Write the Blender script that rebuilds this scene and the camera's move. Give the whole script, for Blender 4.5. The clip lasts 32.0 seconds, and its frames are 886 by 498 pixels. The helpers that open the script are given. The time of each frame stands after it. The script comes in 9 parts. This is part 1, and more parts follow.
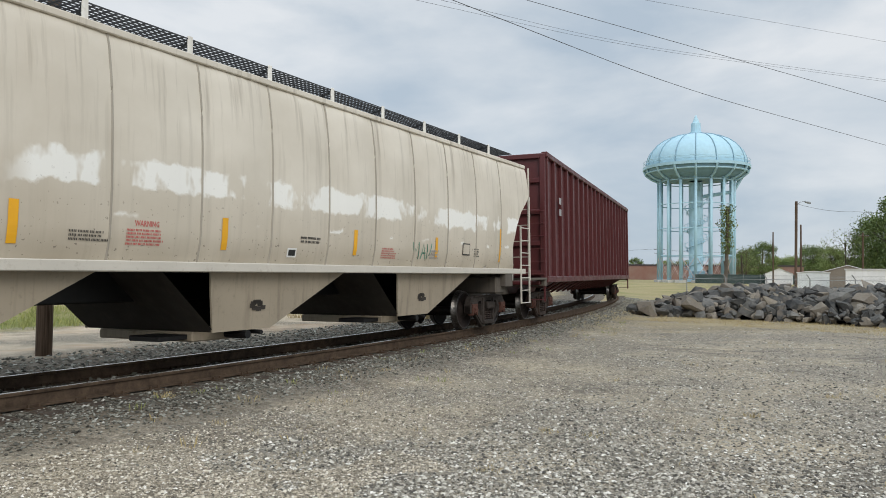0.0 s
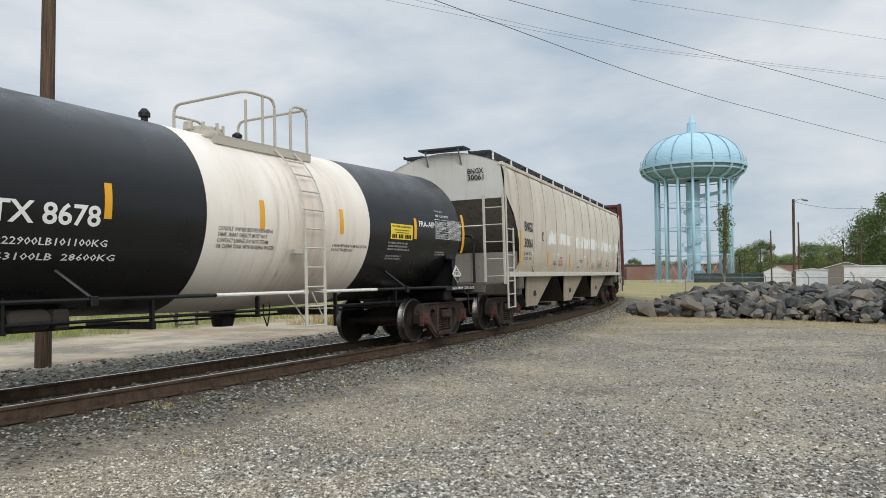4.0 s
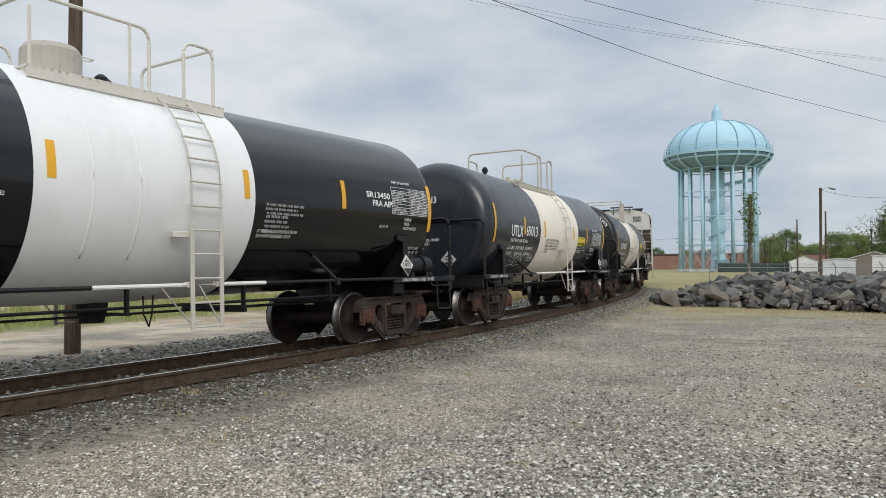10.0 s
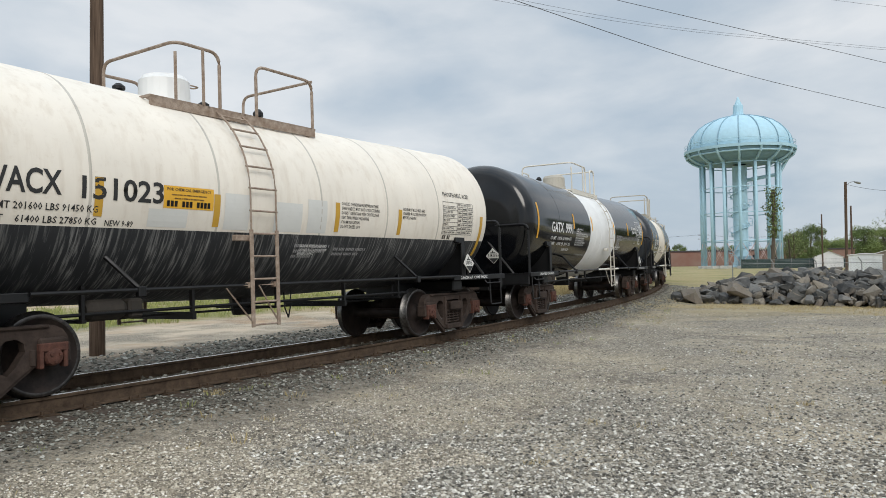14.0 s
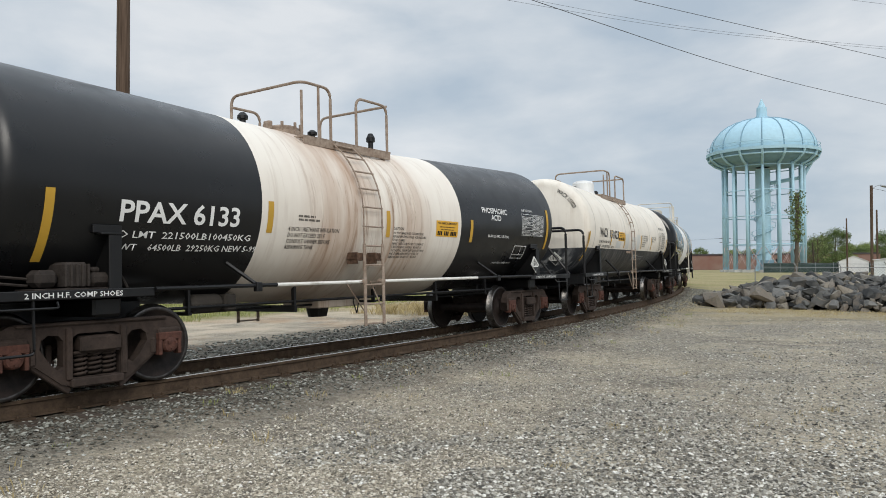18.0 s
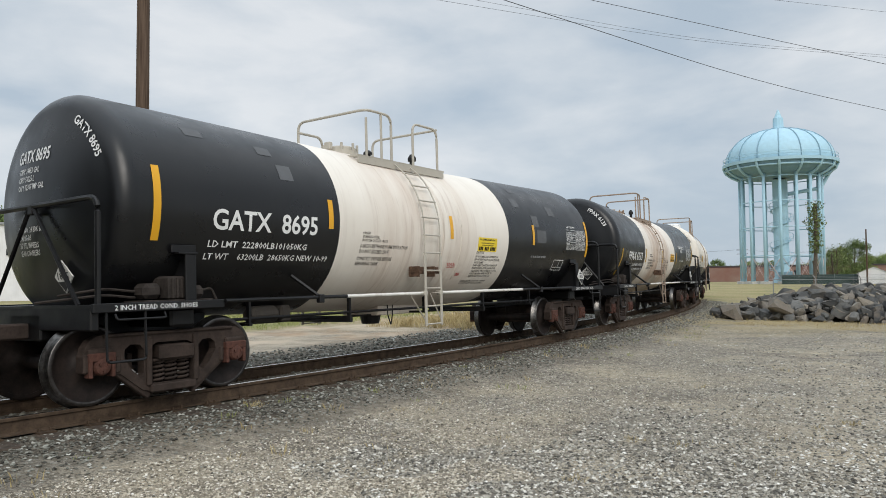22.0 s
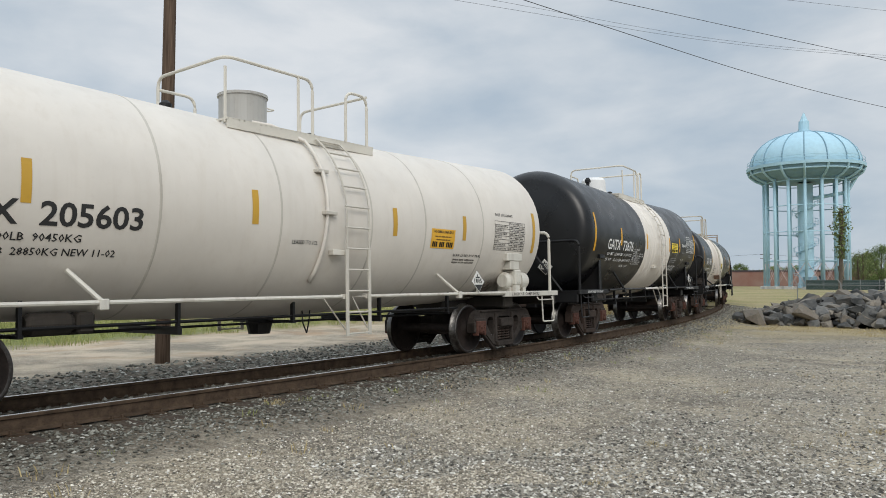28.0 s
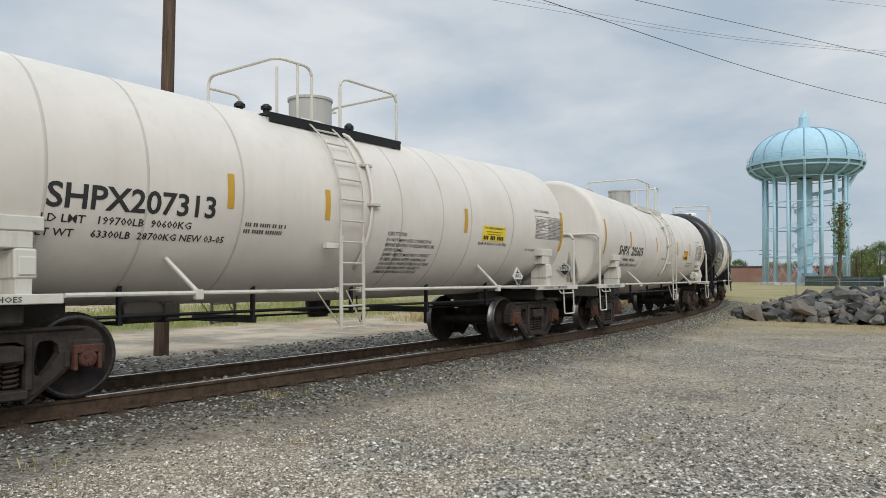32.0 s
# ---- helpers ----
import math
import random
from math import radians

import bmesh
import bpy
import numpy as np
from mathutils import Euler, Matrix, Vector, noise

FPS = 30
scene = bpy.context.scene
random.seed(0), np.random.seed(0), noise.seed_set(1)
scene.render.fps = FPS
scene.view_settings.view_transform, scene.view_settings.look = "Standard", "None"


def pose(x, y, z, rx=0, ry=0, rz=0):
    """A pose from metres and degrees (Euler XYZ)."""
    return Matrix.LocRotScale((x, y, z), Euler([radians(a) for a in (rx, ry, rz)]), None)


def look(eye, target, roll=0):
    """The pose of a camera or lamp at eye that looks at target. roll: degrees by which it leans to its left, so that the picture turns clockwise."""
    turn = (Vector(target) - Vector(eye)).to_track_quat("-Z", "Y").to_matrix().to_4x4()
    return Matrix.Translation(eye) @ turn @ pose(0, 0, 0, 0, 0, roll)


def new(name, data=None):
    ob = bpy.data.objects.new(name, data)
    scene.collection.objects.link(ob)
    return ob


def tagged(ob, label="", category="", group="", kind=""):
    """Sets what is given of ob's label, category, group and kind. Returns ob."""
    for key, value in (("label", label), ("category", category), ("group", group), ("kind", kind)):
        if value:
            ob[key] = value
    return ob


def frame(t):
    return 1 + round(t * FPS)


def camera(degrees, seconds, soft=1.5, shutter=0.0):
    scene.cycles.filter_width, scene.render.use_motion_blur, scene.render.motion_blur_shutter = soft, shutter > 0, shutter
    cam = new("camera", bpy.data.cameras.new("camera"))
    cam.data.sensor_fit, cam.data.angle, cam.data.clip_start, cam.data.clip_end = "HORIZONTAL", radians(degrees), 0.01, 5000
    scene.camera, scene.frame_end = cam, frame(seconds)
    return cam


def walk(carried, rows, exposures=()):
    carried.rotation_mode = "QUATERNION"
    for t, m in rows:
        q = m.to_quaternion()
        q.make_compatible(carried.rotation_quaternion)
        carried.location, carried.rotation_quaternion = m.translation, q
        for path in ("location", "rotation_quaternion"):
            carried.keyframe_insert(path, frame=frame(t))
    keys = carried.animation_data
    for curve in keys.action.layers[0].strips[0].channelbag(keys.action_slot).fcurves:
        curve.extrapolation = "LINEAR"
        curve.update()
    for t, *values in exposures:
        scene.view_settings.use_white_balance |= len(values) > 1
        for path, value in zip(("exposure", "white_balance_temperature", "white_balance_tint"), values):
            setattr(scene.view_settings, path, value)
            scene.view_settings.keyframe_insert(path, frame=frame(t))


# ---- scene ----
cam = camera(62.42, 32.0, soft=0.9)
PATH = [
    (0, 0.042, 0.002, 1.737, 91.758, -0.611, -0.024), (0.5, 0.029, 0.006, 1.738, 91.679, -0.59, 0.095),
    (1, 0.021, 0.003, 1.739, 91.604, -0.46, 0.004), (1.5, 0.008, 0.014, 1.749, 91.59, -0.279, 0.011),
    (2, 0.018, 0.024, 1.747, 91.72, -0.025, 0.073), (2.5, 0.038, 0.027, 1.75, 91.819, 0.177, 0.064),
    (3, 0.044, 0.026, 1.75, 91.941, 0.289, -0.008), (3.5, 0.041, 0.016, 1.748, 92.06, 0.428, -0.104),
    (5.5, 0.015, 0.012, 1.747, 91.993, 0.252, -0.225), (6, 0.006, 0.006, 1.745, 91.919, 0.174, 0.09),
    (6.5, 0.006, 0.003, 1.747, 91.78, 0.132, 0.43), (7, 0.005, 0.006, 1.747, 91.673, 0.129, 0.675),
    (7.5, 0.007, 0.009, 1.746, 91.594, 0.201, 0.881), (8, 0.011, 0.013, 1.744, 91.542, 0.296, 1.028),
    (8.5, 0.007, 0.01, 1.747, 91.451, 0.285, 1.129), (9, 0.003, 0.01, 1.747, 91.345, 0.178, 1.254),
    (9.5, 0.001, 0.015, 1.743, 91.266, 0.187, 1.376), (10, 0.001, 0.024, 1.745, 91.204, 0.273, 1.53),
    (10.5, 0.013, 0.014, 1.747, 91.325, 0.569, 1.79), (11, 0.014, 0.013, 1.749, 91.374, 0.705, 2.084),
    (11.5, 0.023, 0.02, 1.745, 91.408, 0.792, 2.343), (12, 0.027, 0.018, 1.748, 91.378, 0.707, 2.441),
    (12.5, 0.025, 0.019, 1.748, 91.338, 0.598, 2.544), (13, 0.023, 0.016, 1.749, 91.274, 0.624, 2.719),
    (13.5, 0.035, 0.025, 1.746, 91.216, 0.82, 2.896), (14, 0.028, 0.015, 1.748, 91.163, 0.865, 3.118),
    (14.5, 0.015, 0.022, 1.747, 91.156, 0.767, 3.288), (16.5, 0.008, 0.013, 1.744, 91.25, 0.623, 3.689),
    (17, 0.008, 0.007, 1.744, 91.266, 0.619, 4.079), (17.5, 0.002, 0.013, 1.744, 91.235, 0.546, 4.382),
    (18, 0, 0.009, 1.746, 91.29, 0.391, 4.604), (18.5, -0.011, -0.003, 1.748, 91.435, 0.12, 4.784),
    (19, -0.009, 0, 1.745, 91.793, -0.104, 4.939), (19.5, -0.009, -0.023, 1.756, 92.19, -0.105, 4.951),
    (20, -0.011, -0.007, 1.75, 92.355, 0.124, 4.904), (20.5, -0.01, -0.011, 1.751, 92.208, 0.311, 4.797),
    (21, -0.011, -0.015, 1.755, 92.088, 0.457, 4.894), (21.5, -0.01, -0.021, 1.75, 92.162, 0.609, 5.271),
    (22, -0.011, -0.023, 1.753, 92.284, 0.562, 5.78), (22.5, -0.015, -0.02, 1.759, 92.435, 0.473, 6.24),
    (23, -0.01, -0.012, 1.755, 92.523, 0.491, 6.61), (23.5, -0.011, -0.018, 1.756, 92.579, 0.629, 6.83),
    (24, -0.006, -0.027, 1.757, 92.548, 0.725, 6.933), (24.5, -0.007, -0.021, 1.754, 92.32, 0.628, 6.946),
    (25, -0.018, -0.024, 1.753, 92.037, 0.297, 6.964), (25.5, -0.029, -0.017, 1.752, 91.926, -0.05, 7.032),
    (27.5, -0.025, -0.017, 1.757, 92.277, -0.101, 7.335), (28, -0.029, -0.019, 1.753, 92.372, -0.118, 7.314),
    (28.5, -0.027, -0.022, 1.752, 92.436, -0.299, 7.179), (29, -0.031, -0.024, 1.754, 92.383, -0.586, 7.059),
    (29.5, -0.037, -0.02, 1.75, 92.325, -0.735, 6.952), (30, -0.038, -0.018, 1.747, 92.188, -0.628, 6.857),
    (30.5, -0.04, -0.015, 1.747, 92, -0.558, 6.766), (31, -0.036, -0.023, 1.748, 91.894, -0.554, 6.814),
    (31.5, -0.039, -0.016, 1.749, 91.851, -0.574, 7.003), (32, -0.029, -0.018, 1.749, 91.922, -0.416, 7.242),
]

walk(cam, [(t, pose(x, y, z, rx, ry, rz)) for t, x, y, z, rx, ry, rz in PATH],
     exposures=[(0.0, 0.06), (3.0, 0.03), (6.0, 0.06), (9.0, 0.08), (10.0, 0.0), (12.0, 0.05), (14.5, 0.05), (17.0, -0.05), (18.5, 0.05), (20.0, 0.07), (22.0, 0.04), (23.5, 0.05), (25.0, 0.10), (26.5, 0.03), (28.0, -0.03), (30.0, -0.06), (32.0, -0.04)])

# ---- light: an overcast spring sky ----
SUN_UP, SUN_TURN = radians(34), radians(160)
world = bpy.data.worlds.new("sky")
scene.world = world
world.use_nodes = True
wn, wl = world.node_tree.nodes, world.node_tree.links
wn.clear()
w_out, w_bg = wn.new("ShaderNodeOutputWorld"), wn.new("ShaderNodeBackground")
w_sky = wn.new("ShaderNodeTexSky")
w_sky.sky_type, w_sky.sun_disc = "NISHITA", False
w_sky.sun_elevation, w_sky.sun_rotation = SUN_UP, SUN_TURN
w_sky.air_density, w_sky.dust_density = 1.0, 1.5
w_co, w_map = wn.new("ShaderNodeTexCoord"), wn.new("ShaderNodeMapping")
w_map.inputs["Scale"].default_value = (1.0, 1.0, 2.5)
w_map.inputs["Rotation"].default_value = (0.06, 0.1, 0.0)
w_map.inputs["Location"].default_value = (2.3, 0.7, 0.4)
wl.new(w_co.outputs["Generated"], w_map.inputs["Vector"])
w_n1, w_n2 = wn.new("ShaderNodeTexNoise"), wn.new("ShaderNodeTexNoise")
w_n1.inputs["Scale"].default_value, w_n1.inputs["Detail"].default_value = 3.3, 7.0
w_n1.inputs["Roughness"].default_value, w_n1.inputs["Distortion"].default_value = 0.52, 0.25
w_n2.inputs["Scale"].default_value, w_n2.inputs["Detail"].default_value = 7.0, 5.0
for n_ in (w_n1, w_n2):
    wl.new(w_map.outputs["Vector"], n_.inputs["Vector"])
w_add = wn.new("ShaderNodeMath")
w_add.operation = "MULTIPLY_ADD"
w_add.inputs[1].default_value = 0.22
wl.new(w_n2.outputs["Fac"], w_add.inputs[0])
wl.new(w_n1.outputs["Fac"], w_add.inputs[2])
w_ramp = wn.new("ShaderNodeValToRGB")
els = w_ramp.color_ramp.elements
els[0].position, els[0].color = 0.44, (4.55, 5.4, 6.3, 1)
els[1].position, els[1].color = 0.78, (7.6, 7.9, 8.2, 1)
e_ = els.new(0.60)
e_.color = (5.95, 6.55, 7.15, 1)
wl.new(w_add.outputs[0], w_ramp.inputs["Fac"])
w_mix = wn.new("ShaderNodeMixRGB")
w_mix.inputs["Fac"].default_value = 0.93
wl.new(w_sky.outputs["Color"], w_mix.inputs["Color1"])
wl.new(w_ramp.outputs["Color"], w_mix.inputs["Color2"])
# an overcast sky grows brighter towards the zenith
w_sep, w_up, w_lift = wn.new("ShaderNodeSeparateXYZ"), wn.new("ShaderNodeMapRange"), wn.new("ShaderNodeMixRGB")
wl.new(w_co.outputs["Generated"], w_sep.inputs[0])
wl.new(w_sep.outputs[2], w_up.inputs["Value"])
w_up.inputs["From Min"].default_value, w_up.inputs["From Max"].default_value = 0.38, 1.0
w_up.inputs["To Min"].default_value, w_up.inputs["To Max"].default_value = 1.0, 2.45
w_lift.blend_type = "MULTIPLY"
w_lift.inputs["Fac"].default_value = 1.0
wl.new(w_mix.outputs["Color"], w_lift.inputs["Color1"])
wl.new(w_up.outputs["Result"], w_lift.inputs["Color2"])
wl.new(w_lift.outputs["Color"], w_bg.inputs["Color"])
w_bg.inputs["Strength"].default_value = 0.1
wl.new(w_bg.outputs["Background"], w_out.inputs["Surface"])

sun = new("sun", bpy.data.lights.new("sun", "SUN"))
sun.data.energy, sun.data.angle, sun.data.color = 1.55, radians(28), (1.0, 0.95, 0.88)
sun.matrix_world = look((0, 0, 40), (40 * math.cos(SUN_UP) * math.sin(SUN_TURN) * -1, 40 * math.cos(SUN_UP) * math.cos(SUN_TURN) * -1, 40 - 40 * math.sin(SUN_UP)))


# ---- materials ----
class Nodes:
    """A node material with a Principled shader, and short calls to add nodes to it."""

    def __init__(self, name, rough=0.6, metal=0.0, spec=0.5):
        self.mat = bpy.data.materials.new(name)
        self.mat.use_nodes = True
        self.nt = self.mat.node_tree
        self.b = self.nt.nodes["Principled BSDF"]
        self.b.inputs["Roughness"].default_value = rough
        self.b.inputs["Metallic"].default_value = metal
        self.b.inputs["Specular IOR Level"].default_value = spec
        self.co = self.nt.nodes.new("ShaderNodeTexCoord")

    def put(self, socket, value):
        if isinstance(value, bpy.types.NodeSocket):
            self.nt.links.new(value, socket)
        elif isinstance(value, (tuple, list)):
            socket.default_value = (*value, 1) if len(value) == 3 and socket.type == "RGBA" else value
        else:
            socket.default_value = value

    def noise(self, scale, detail=4.0, rough=0.55, stretch=None, coord="Object", dist=0.0):
        n = self.nt.nodes.new("ShaderNodeTexNoise")
        n.inputs["Scale"].default_value, n.inputs["Detail"].default_value = scale, detail
        n.inputs["Roughness"].default_value, n.inputs["Distortion"].default_value = rough, dist
        v = self.co.outputs[coord]
        if stretch:
            mp = self.nt.nodes.new("ShaderNodeMapping")
            mp.inputs["Scale"].default_value = stretch
            self.nt.links.new(v, mp.inputs["Vector"])
            v = mp.outputs["Vector"]
        self.nt.links.new(v, n.inputs["Vector"])
        return n.outputs["Fac"]

    def voronoi(self, scale, out="Distance", feature="F1", coord="Object", vec=None):
        n = self.nt.nodes.new("ShaderNodeTexVoronoi")
        n.feature = feature
        n.inputs["Scale"].default_value = scale
        self.nt.links.new(vec if vec else self.co.outputs[coord], n.inputs["Vector"])
        return n.outputs[out]

    def ramp(self, fac, *stops):
        n = self.nt.nodes.new("ShaderNodeValToRGB")
        el = n.color_ramp.elements
        while len(el) < len(stops):
            el.new(0.5)
        for k, (at, col) in enumerate(stops):
            el[k].position = at
            el[k].color = (*col, 1) if isinstance(col, (tuple, list)) else (col, col, col, 1)
        self.put(n.inputs["Fac"], fac)
        return n.outputs["Color"]

    def mix(self, fac, a, b, kind="MIX"):
        n = self.nt.nodes.new("ShaderNodeMixRGB")
        n.blend_type = kind
        for s, v in zip(("Fac", "Color1", "Color2"), (fac, a, b)):
            self.put(n.inputs[s], v)
        return n.outputs["Color"]

    def math(self, op, a, b=0.0, clamp=False):
        n = self.nt.nodes.new("ShaderNodeMath")
        n.operation, n.use_clamp = op, clamp
        self.put(n.inputs[0], a)
        self.put(n.inputs[1], b)
        return n.outputs[0]

    def axis(self, which, coord="Object"):
        n = self.nt.nodes.new("ShaderNodeSeparateXYZ")
        self.nt.links.new(self.co.outputs[coord], n.inputs[0])
        return n.outputs[which]

    def random(self, kind="object"):
        if kind == "object":
            return self.nt.nodes.new("ShaderNodeObjectInfo").outputs["Random"]
        return self.nt.nodes.new("ShaderNodeNewGeometry").outputs["Random Per Island"]

    def bump(self, height, strength=0.3, dist=0.01):
        n = self.nt.nodes.new("ShaderNodeBump")
        n.inputs["Strength"].default_value, n.inputs["Distance"].default_value = strength, dist
        self.put(n.inputs["Height"], height)
        self.nt.links.new(n.outputs["Normal"], self.b.inputs["Normal"])

    def color(self, c):
        self.put(self.b.inputs["Base Color"], c)
        return self

    def rough(self, r):
        self.put(self.b.inputs["Roughness"], r)
        return self


def paint(name, col, rough=0.45, dirt=0.35, dirt_col=(0.09, 0.075, 0.06), streak=True, spec=0.5, gloss=0.2):
    """Paint on steel: faint blotches, run-down streaks and dust, at two scales."""
    m = Nodes(name, rough, 0.0, spec)
    base = m.mix(0.5, col, m.ramp(m.noise(1.3, 5), (0.3, tuple(v * 0.86 for v in col)), (0.7, tuple(min(1, v * 1.1) for v in col))))
    if streak:
        runs = m.ramp(m.noise(3.0, 6, 0.6, (2.6, 2.6, 0.16)), (0.5, 0.0), (0.78, 1.0))
        base = m.mix(m.math("MULTIPLY", runs, dirt), base, dirt_col)
    specks = m.ramp(m.noise(14, 8, 0.65), (0.56, 0.0), (0.74, 1.0))
    base = m.mix(m.math("MULTIPLY", specks, dirt * 0.55), base, dirt_col)
    m.color(base)
    m.rough(m.ramp(m.noise(2.2, 6), (0.3, max(0.05, rough - min(0.1, gloss))), (0.75, min(1, rough + gloss))))
    m.bump(m.noise(3.0, 3), 0.035, 0.02)
    return m.mat


def rusty(name, col, col2, rough=0.8, scale=9.0, metal=0.0):
    m = Nodes(name, rough, metal, 0.2)
    c = m.ramp(m.noise(scale, 8, 0.62), (0.3, col), (0.52, tuple((a + b) / 2 for a, b in zip(col, col2))), (0.72, col2))
    c = m.mix(m.ramp(m.noise(scale * 6, 4), (0.5, 0.0), (0.8, 0.5)), c, tuple(v * 0.4 for v in col))
    m.color(c)
    m.bump(m.noise(scale * 4, 6), 0.35, 0.006)
    return m.mat


M_BLACK = paint("black_tank_paint", (0.0032, 0.0036, 0.0045), 0.13, 0.02, (0.06, 0.056, 0.05), gloss=0.04)
M_DULL = paint("dull_black_tank_paint", (0.0065, 0.0068, 0.0076), 0.33, 0.035, (0.06, 0.056, 0.05), spec=0.42, gloss=0.10)
M_GREYBLACK = paint("weathered_black_tank_paint", (0.020, 0.024, 0.030), 0.25, 0.07, (0.09, 0.09, 0.09), gloss=0.08)
M_CREAM = paint("cream_tank_paint", (0.76, 0.70, 0.595), 0.5, 0.16, (0.33, 0.28, 0.21))
M_DUSTYWHITE = paint("dusty_white_tank_paint", (0.73, 0.68, 0.61), 0.5, 0.30, (0.42, 0.34, 0.25))
M_WHITE = paint("white_tank_paint", (0.74, 0.745, 0.735), 0.42, 0.10, (0.36, 0.32, 0.26))


def stained_paint(name, heart, much):
    """Cream paint with rust washed down from the platform: broad stains and thin runs, heaviest below it, and a grimy belly."""
    m = Nodes(name, 0.55, 0.0, 0.4)
    base = m.ramp(m.noise(1.2, 5), (0.3, (0.73, 0.68, 0.60)), (0.7, (0.80, 0.755, 0.68)))
    fine = m.ramp(m.noise(3.4, 7, 0.7, (2.2, 0.35, 0.16), "Object", 0.5), (0.52, 0.0), (0.70, 1.0))
    broad = m.ramp(m.noise(1.1, 5, 0.6, (1.3, 0.3, 0.22)), (0.34, 0.0), (0.62, 1.0))
    off = m.math("SUBTRACT", m.axis(0), heart)
    mid = m.math("SUBTRACT", 1.0, m.math("MULTIPLY", m.math("MULTIPLY", off, off), 0.30), True)
    base = m.mix(m.math("MULTIPLY", m.math("MULTIPLY", broad, m.math("ADD", 0.12, m.math("MULTIPLY", mid, 0.85))), 0.80 * much), base, (0.40, 0.265, 0.18))
    base = m.mix(m.math("MULTIPLY", fine, m.math("MULTIPLY", m.math("ADD", 0.16, m.math("MULTIPLY", mid, 0.55)), much)), base, (0.24, 0.13, 0.07))
    low = m.math("MULTIPLY", m.math("SUBTRACT", 1.75, m.axis(2)), 1.2, True)
    base = m.mix(m.math("MULTIPLY", low, 0.45 * much), base, (0.30, 0.235, 0.175))
    m.color(base)
    return m.mat


M_STAINED = stained_paint("rust_streaked_tank_paint", -0.75, 1.3)
M_WASHED = stained_paint("lightly_rust_washed_tank_paint", -0.7, 0.60)
M_WASHEDF = stained_paint("pinkish_rust_washed_tank_paint", 0.5, 0.50)
M_OLDWHITE = paint("aged_white_tank_paint", (0.73, 0.68, 0.595), 0.5, 0.30, (0.38, 0.28, 0.18))
M_FRAME = paint("black_frame_paint", (0.0045, 0.0045, 0.005), 0.45, 0.10, (0.045, 0.036, 0.029), spec=0.36)
M_WFRAME = paint("white_frame_paint", (0.70, 0.685, 0.635), 0.5, 0.4, (0.2, 0.14, 0.09))

def hopper_paint():
    """Dusty warm grey paint with pale painted-out patches in one band, and dark runs from the roof."""
    m = Nodes("grey_hopper_paint", 0.6, 0.0, 0.4)
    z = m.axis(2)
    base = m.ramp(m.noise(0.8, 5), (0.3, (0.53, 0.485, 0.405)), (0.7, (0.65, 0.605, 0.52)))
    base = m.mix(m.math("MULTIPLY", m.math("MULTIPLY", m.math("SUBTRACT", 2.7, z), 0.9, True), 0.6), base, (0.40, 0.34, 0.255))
    runs = m.ramp(m.noise(2.2, 6, 0.6, (2.4, 0.3, 0.14)), (0.52, 0.0), (0.74, 1.0))
    high = m.math("MULTIPLY", m.math("SUBTRACT", z, 2.6), 0.7, True)
    base = m.mix(m.math("MULTIPLY", m.math("MULTIPLY", runs, m.math("ADD", 0.4, high)), 0.75), base, (0.23, 0.195, 0.15))
    rear = m.math("MULTIPLY", m.math("SUBTRACT", -3.0, m.axis(0)), 0.22, True)
    base = m.mix(m.math("MULTIPLY", m.math("MULTIPLY", rear, m.ramp(m.noise(0.9, 6, 0.6, (1.5, 0.3, 0.5)), (0.35, 0.1), (0.65, 1.0))), 0.6), base, (0.36, 0.295, 0.215))
    jag = m.math("MULTIPLY", m.math("SUBTRACT", m.noise(2.2, 5, 0.6), 0.5), 0.42)
    zz = m.math("ADD", z, jag)
    ahead = m.math("MULTIPLY", m.math("ADD", m.axis(0), 4.9), 3.0, True)
    band = m.math("MULTIPLY", m.math("MULTIPLY", m.math("MULTIPLY", m.math("SUBTRACT", zz, 2.29), 22.0, True), ahead), m.math("MULTIPLY", m.math("SUBTRACT", 2.68, zz), 22.0, True))
    where = m.ramp(m.noise(1.5, 4, 0.6, (1, 1, 0.5)), (0.44, 0.0), (0.50, 1.0))
    base = m.mix(m.math("MULTIPLY", m.math("MULTIPLY", band, where), 0.85), base, (0.80, 0.80, 0.765))
    low = m.math("MULTIPLY", m.math("MULTIPLY", m.math("SUBTRACT", zz, 1.93), 25.0, True), m.math("MULTIPLY", m.math("SUBTRACT", 2.02, zz), 25.0, True))
    base = m.mix(m.math("MULTIPLY", m.math("MULTIPLY", low, m.ramp(m.noise(1.3, 3, 0.5, (1, 1, 0.3)), (0.56, 0.0), (0.60, 1.0))), 0.8), base, (0.80, 0.80, 0.765))
    chips = m.math("MULTIPLY", m.ramp(m.noise(20, 3, 0.5), (0.66, 0.0), (0.69, 1.0)), m.math("MULTIPLY", m.math("SUBTRACT", 2.6, z), 1.2, True))
    base = m.mix(m.math("MULTIPLY", chips, 0.7), base, (0.13, 0.11, 0.09))
    m.color(base)
    m.bump(m.noise(1.6, 3), 0.15, 0.03)
    return m.mat


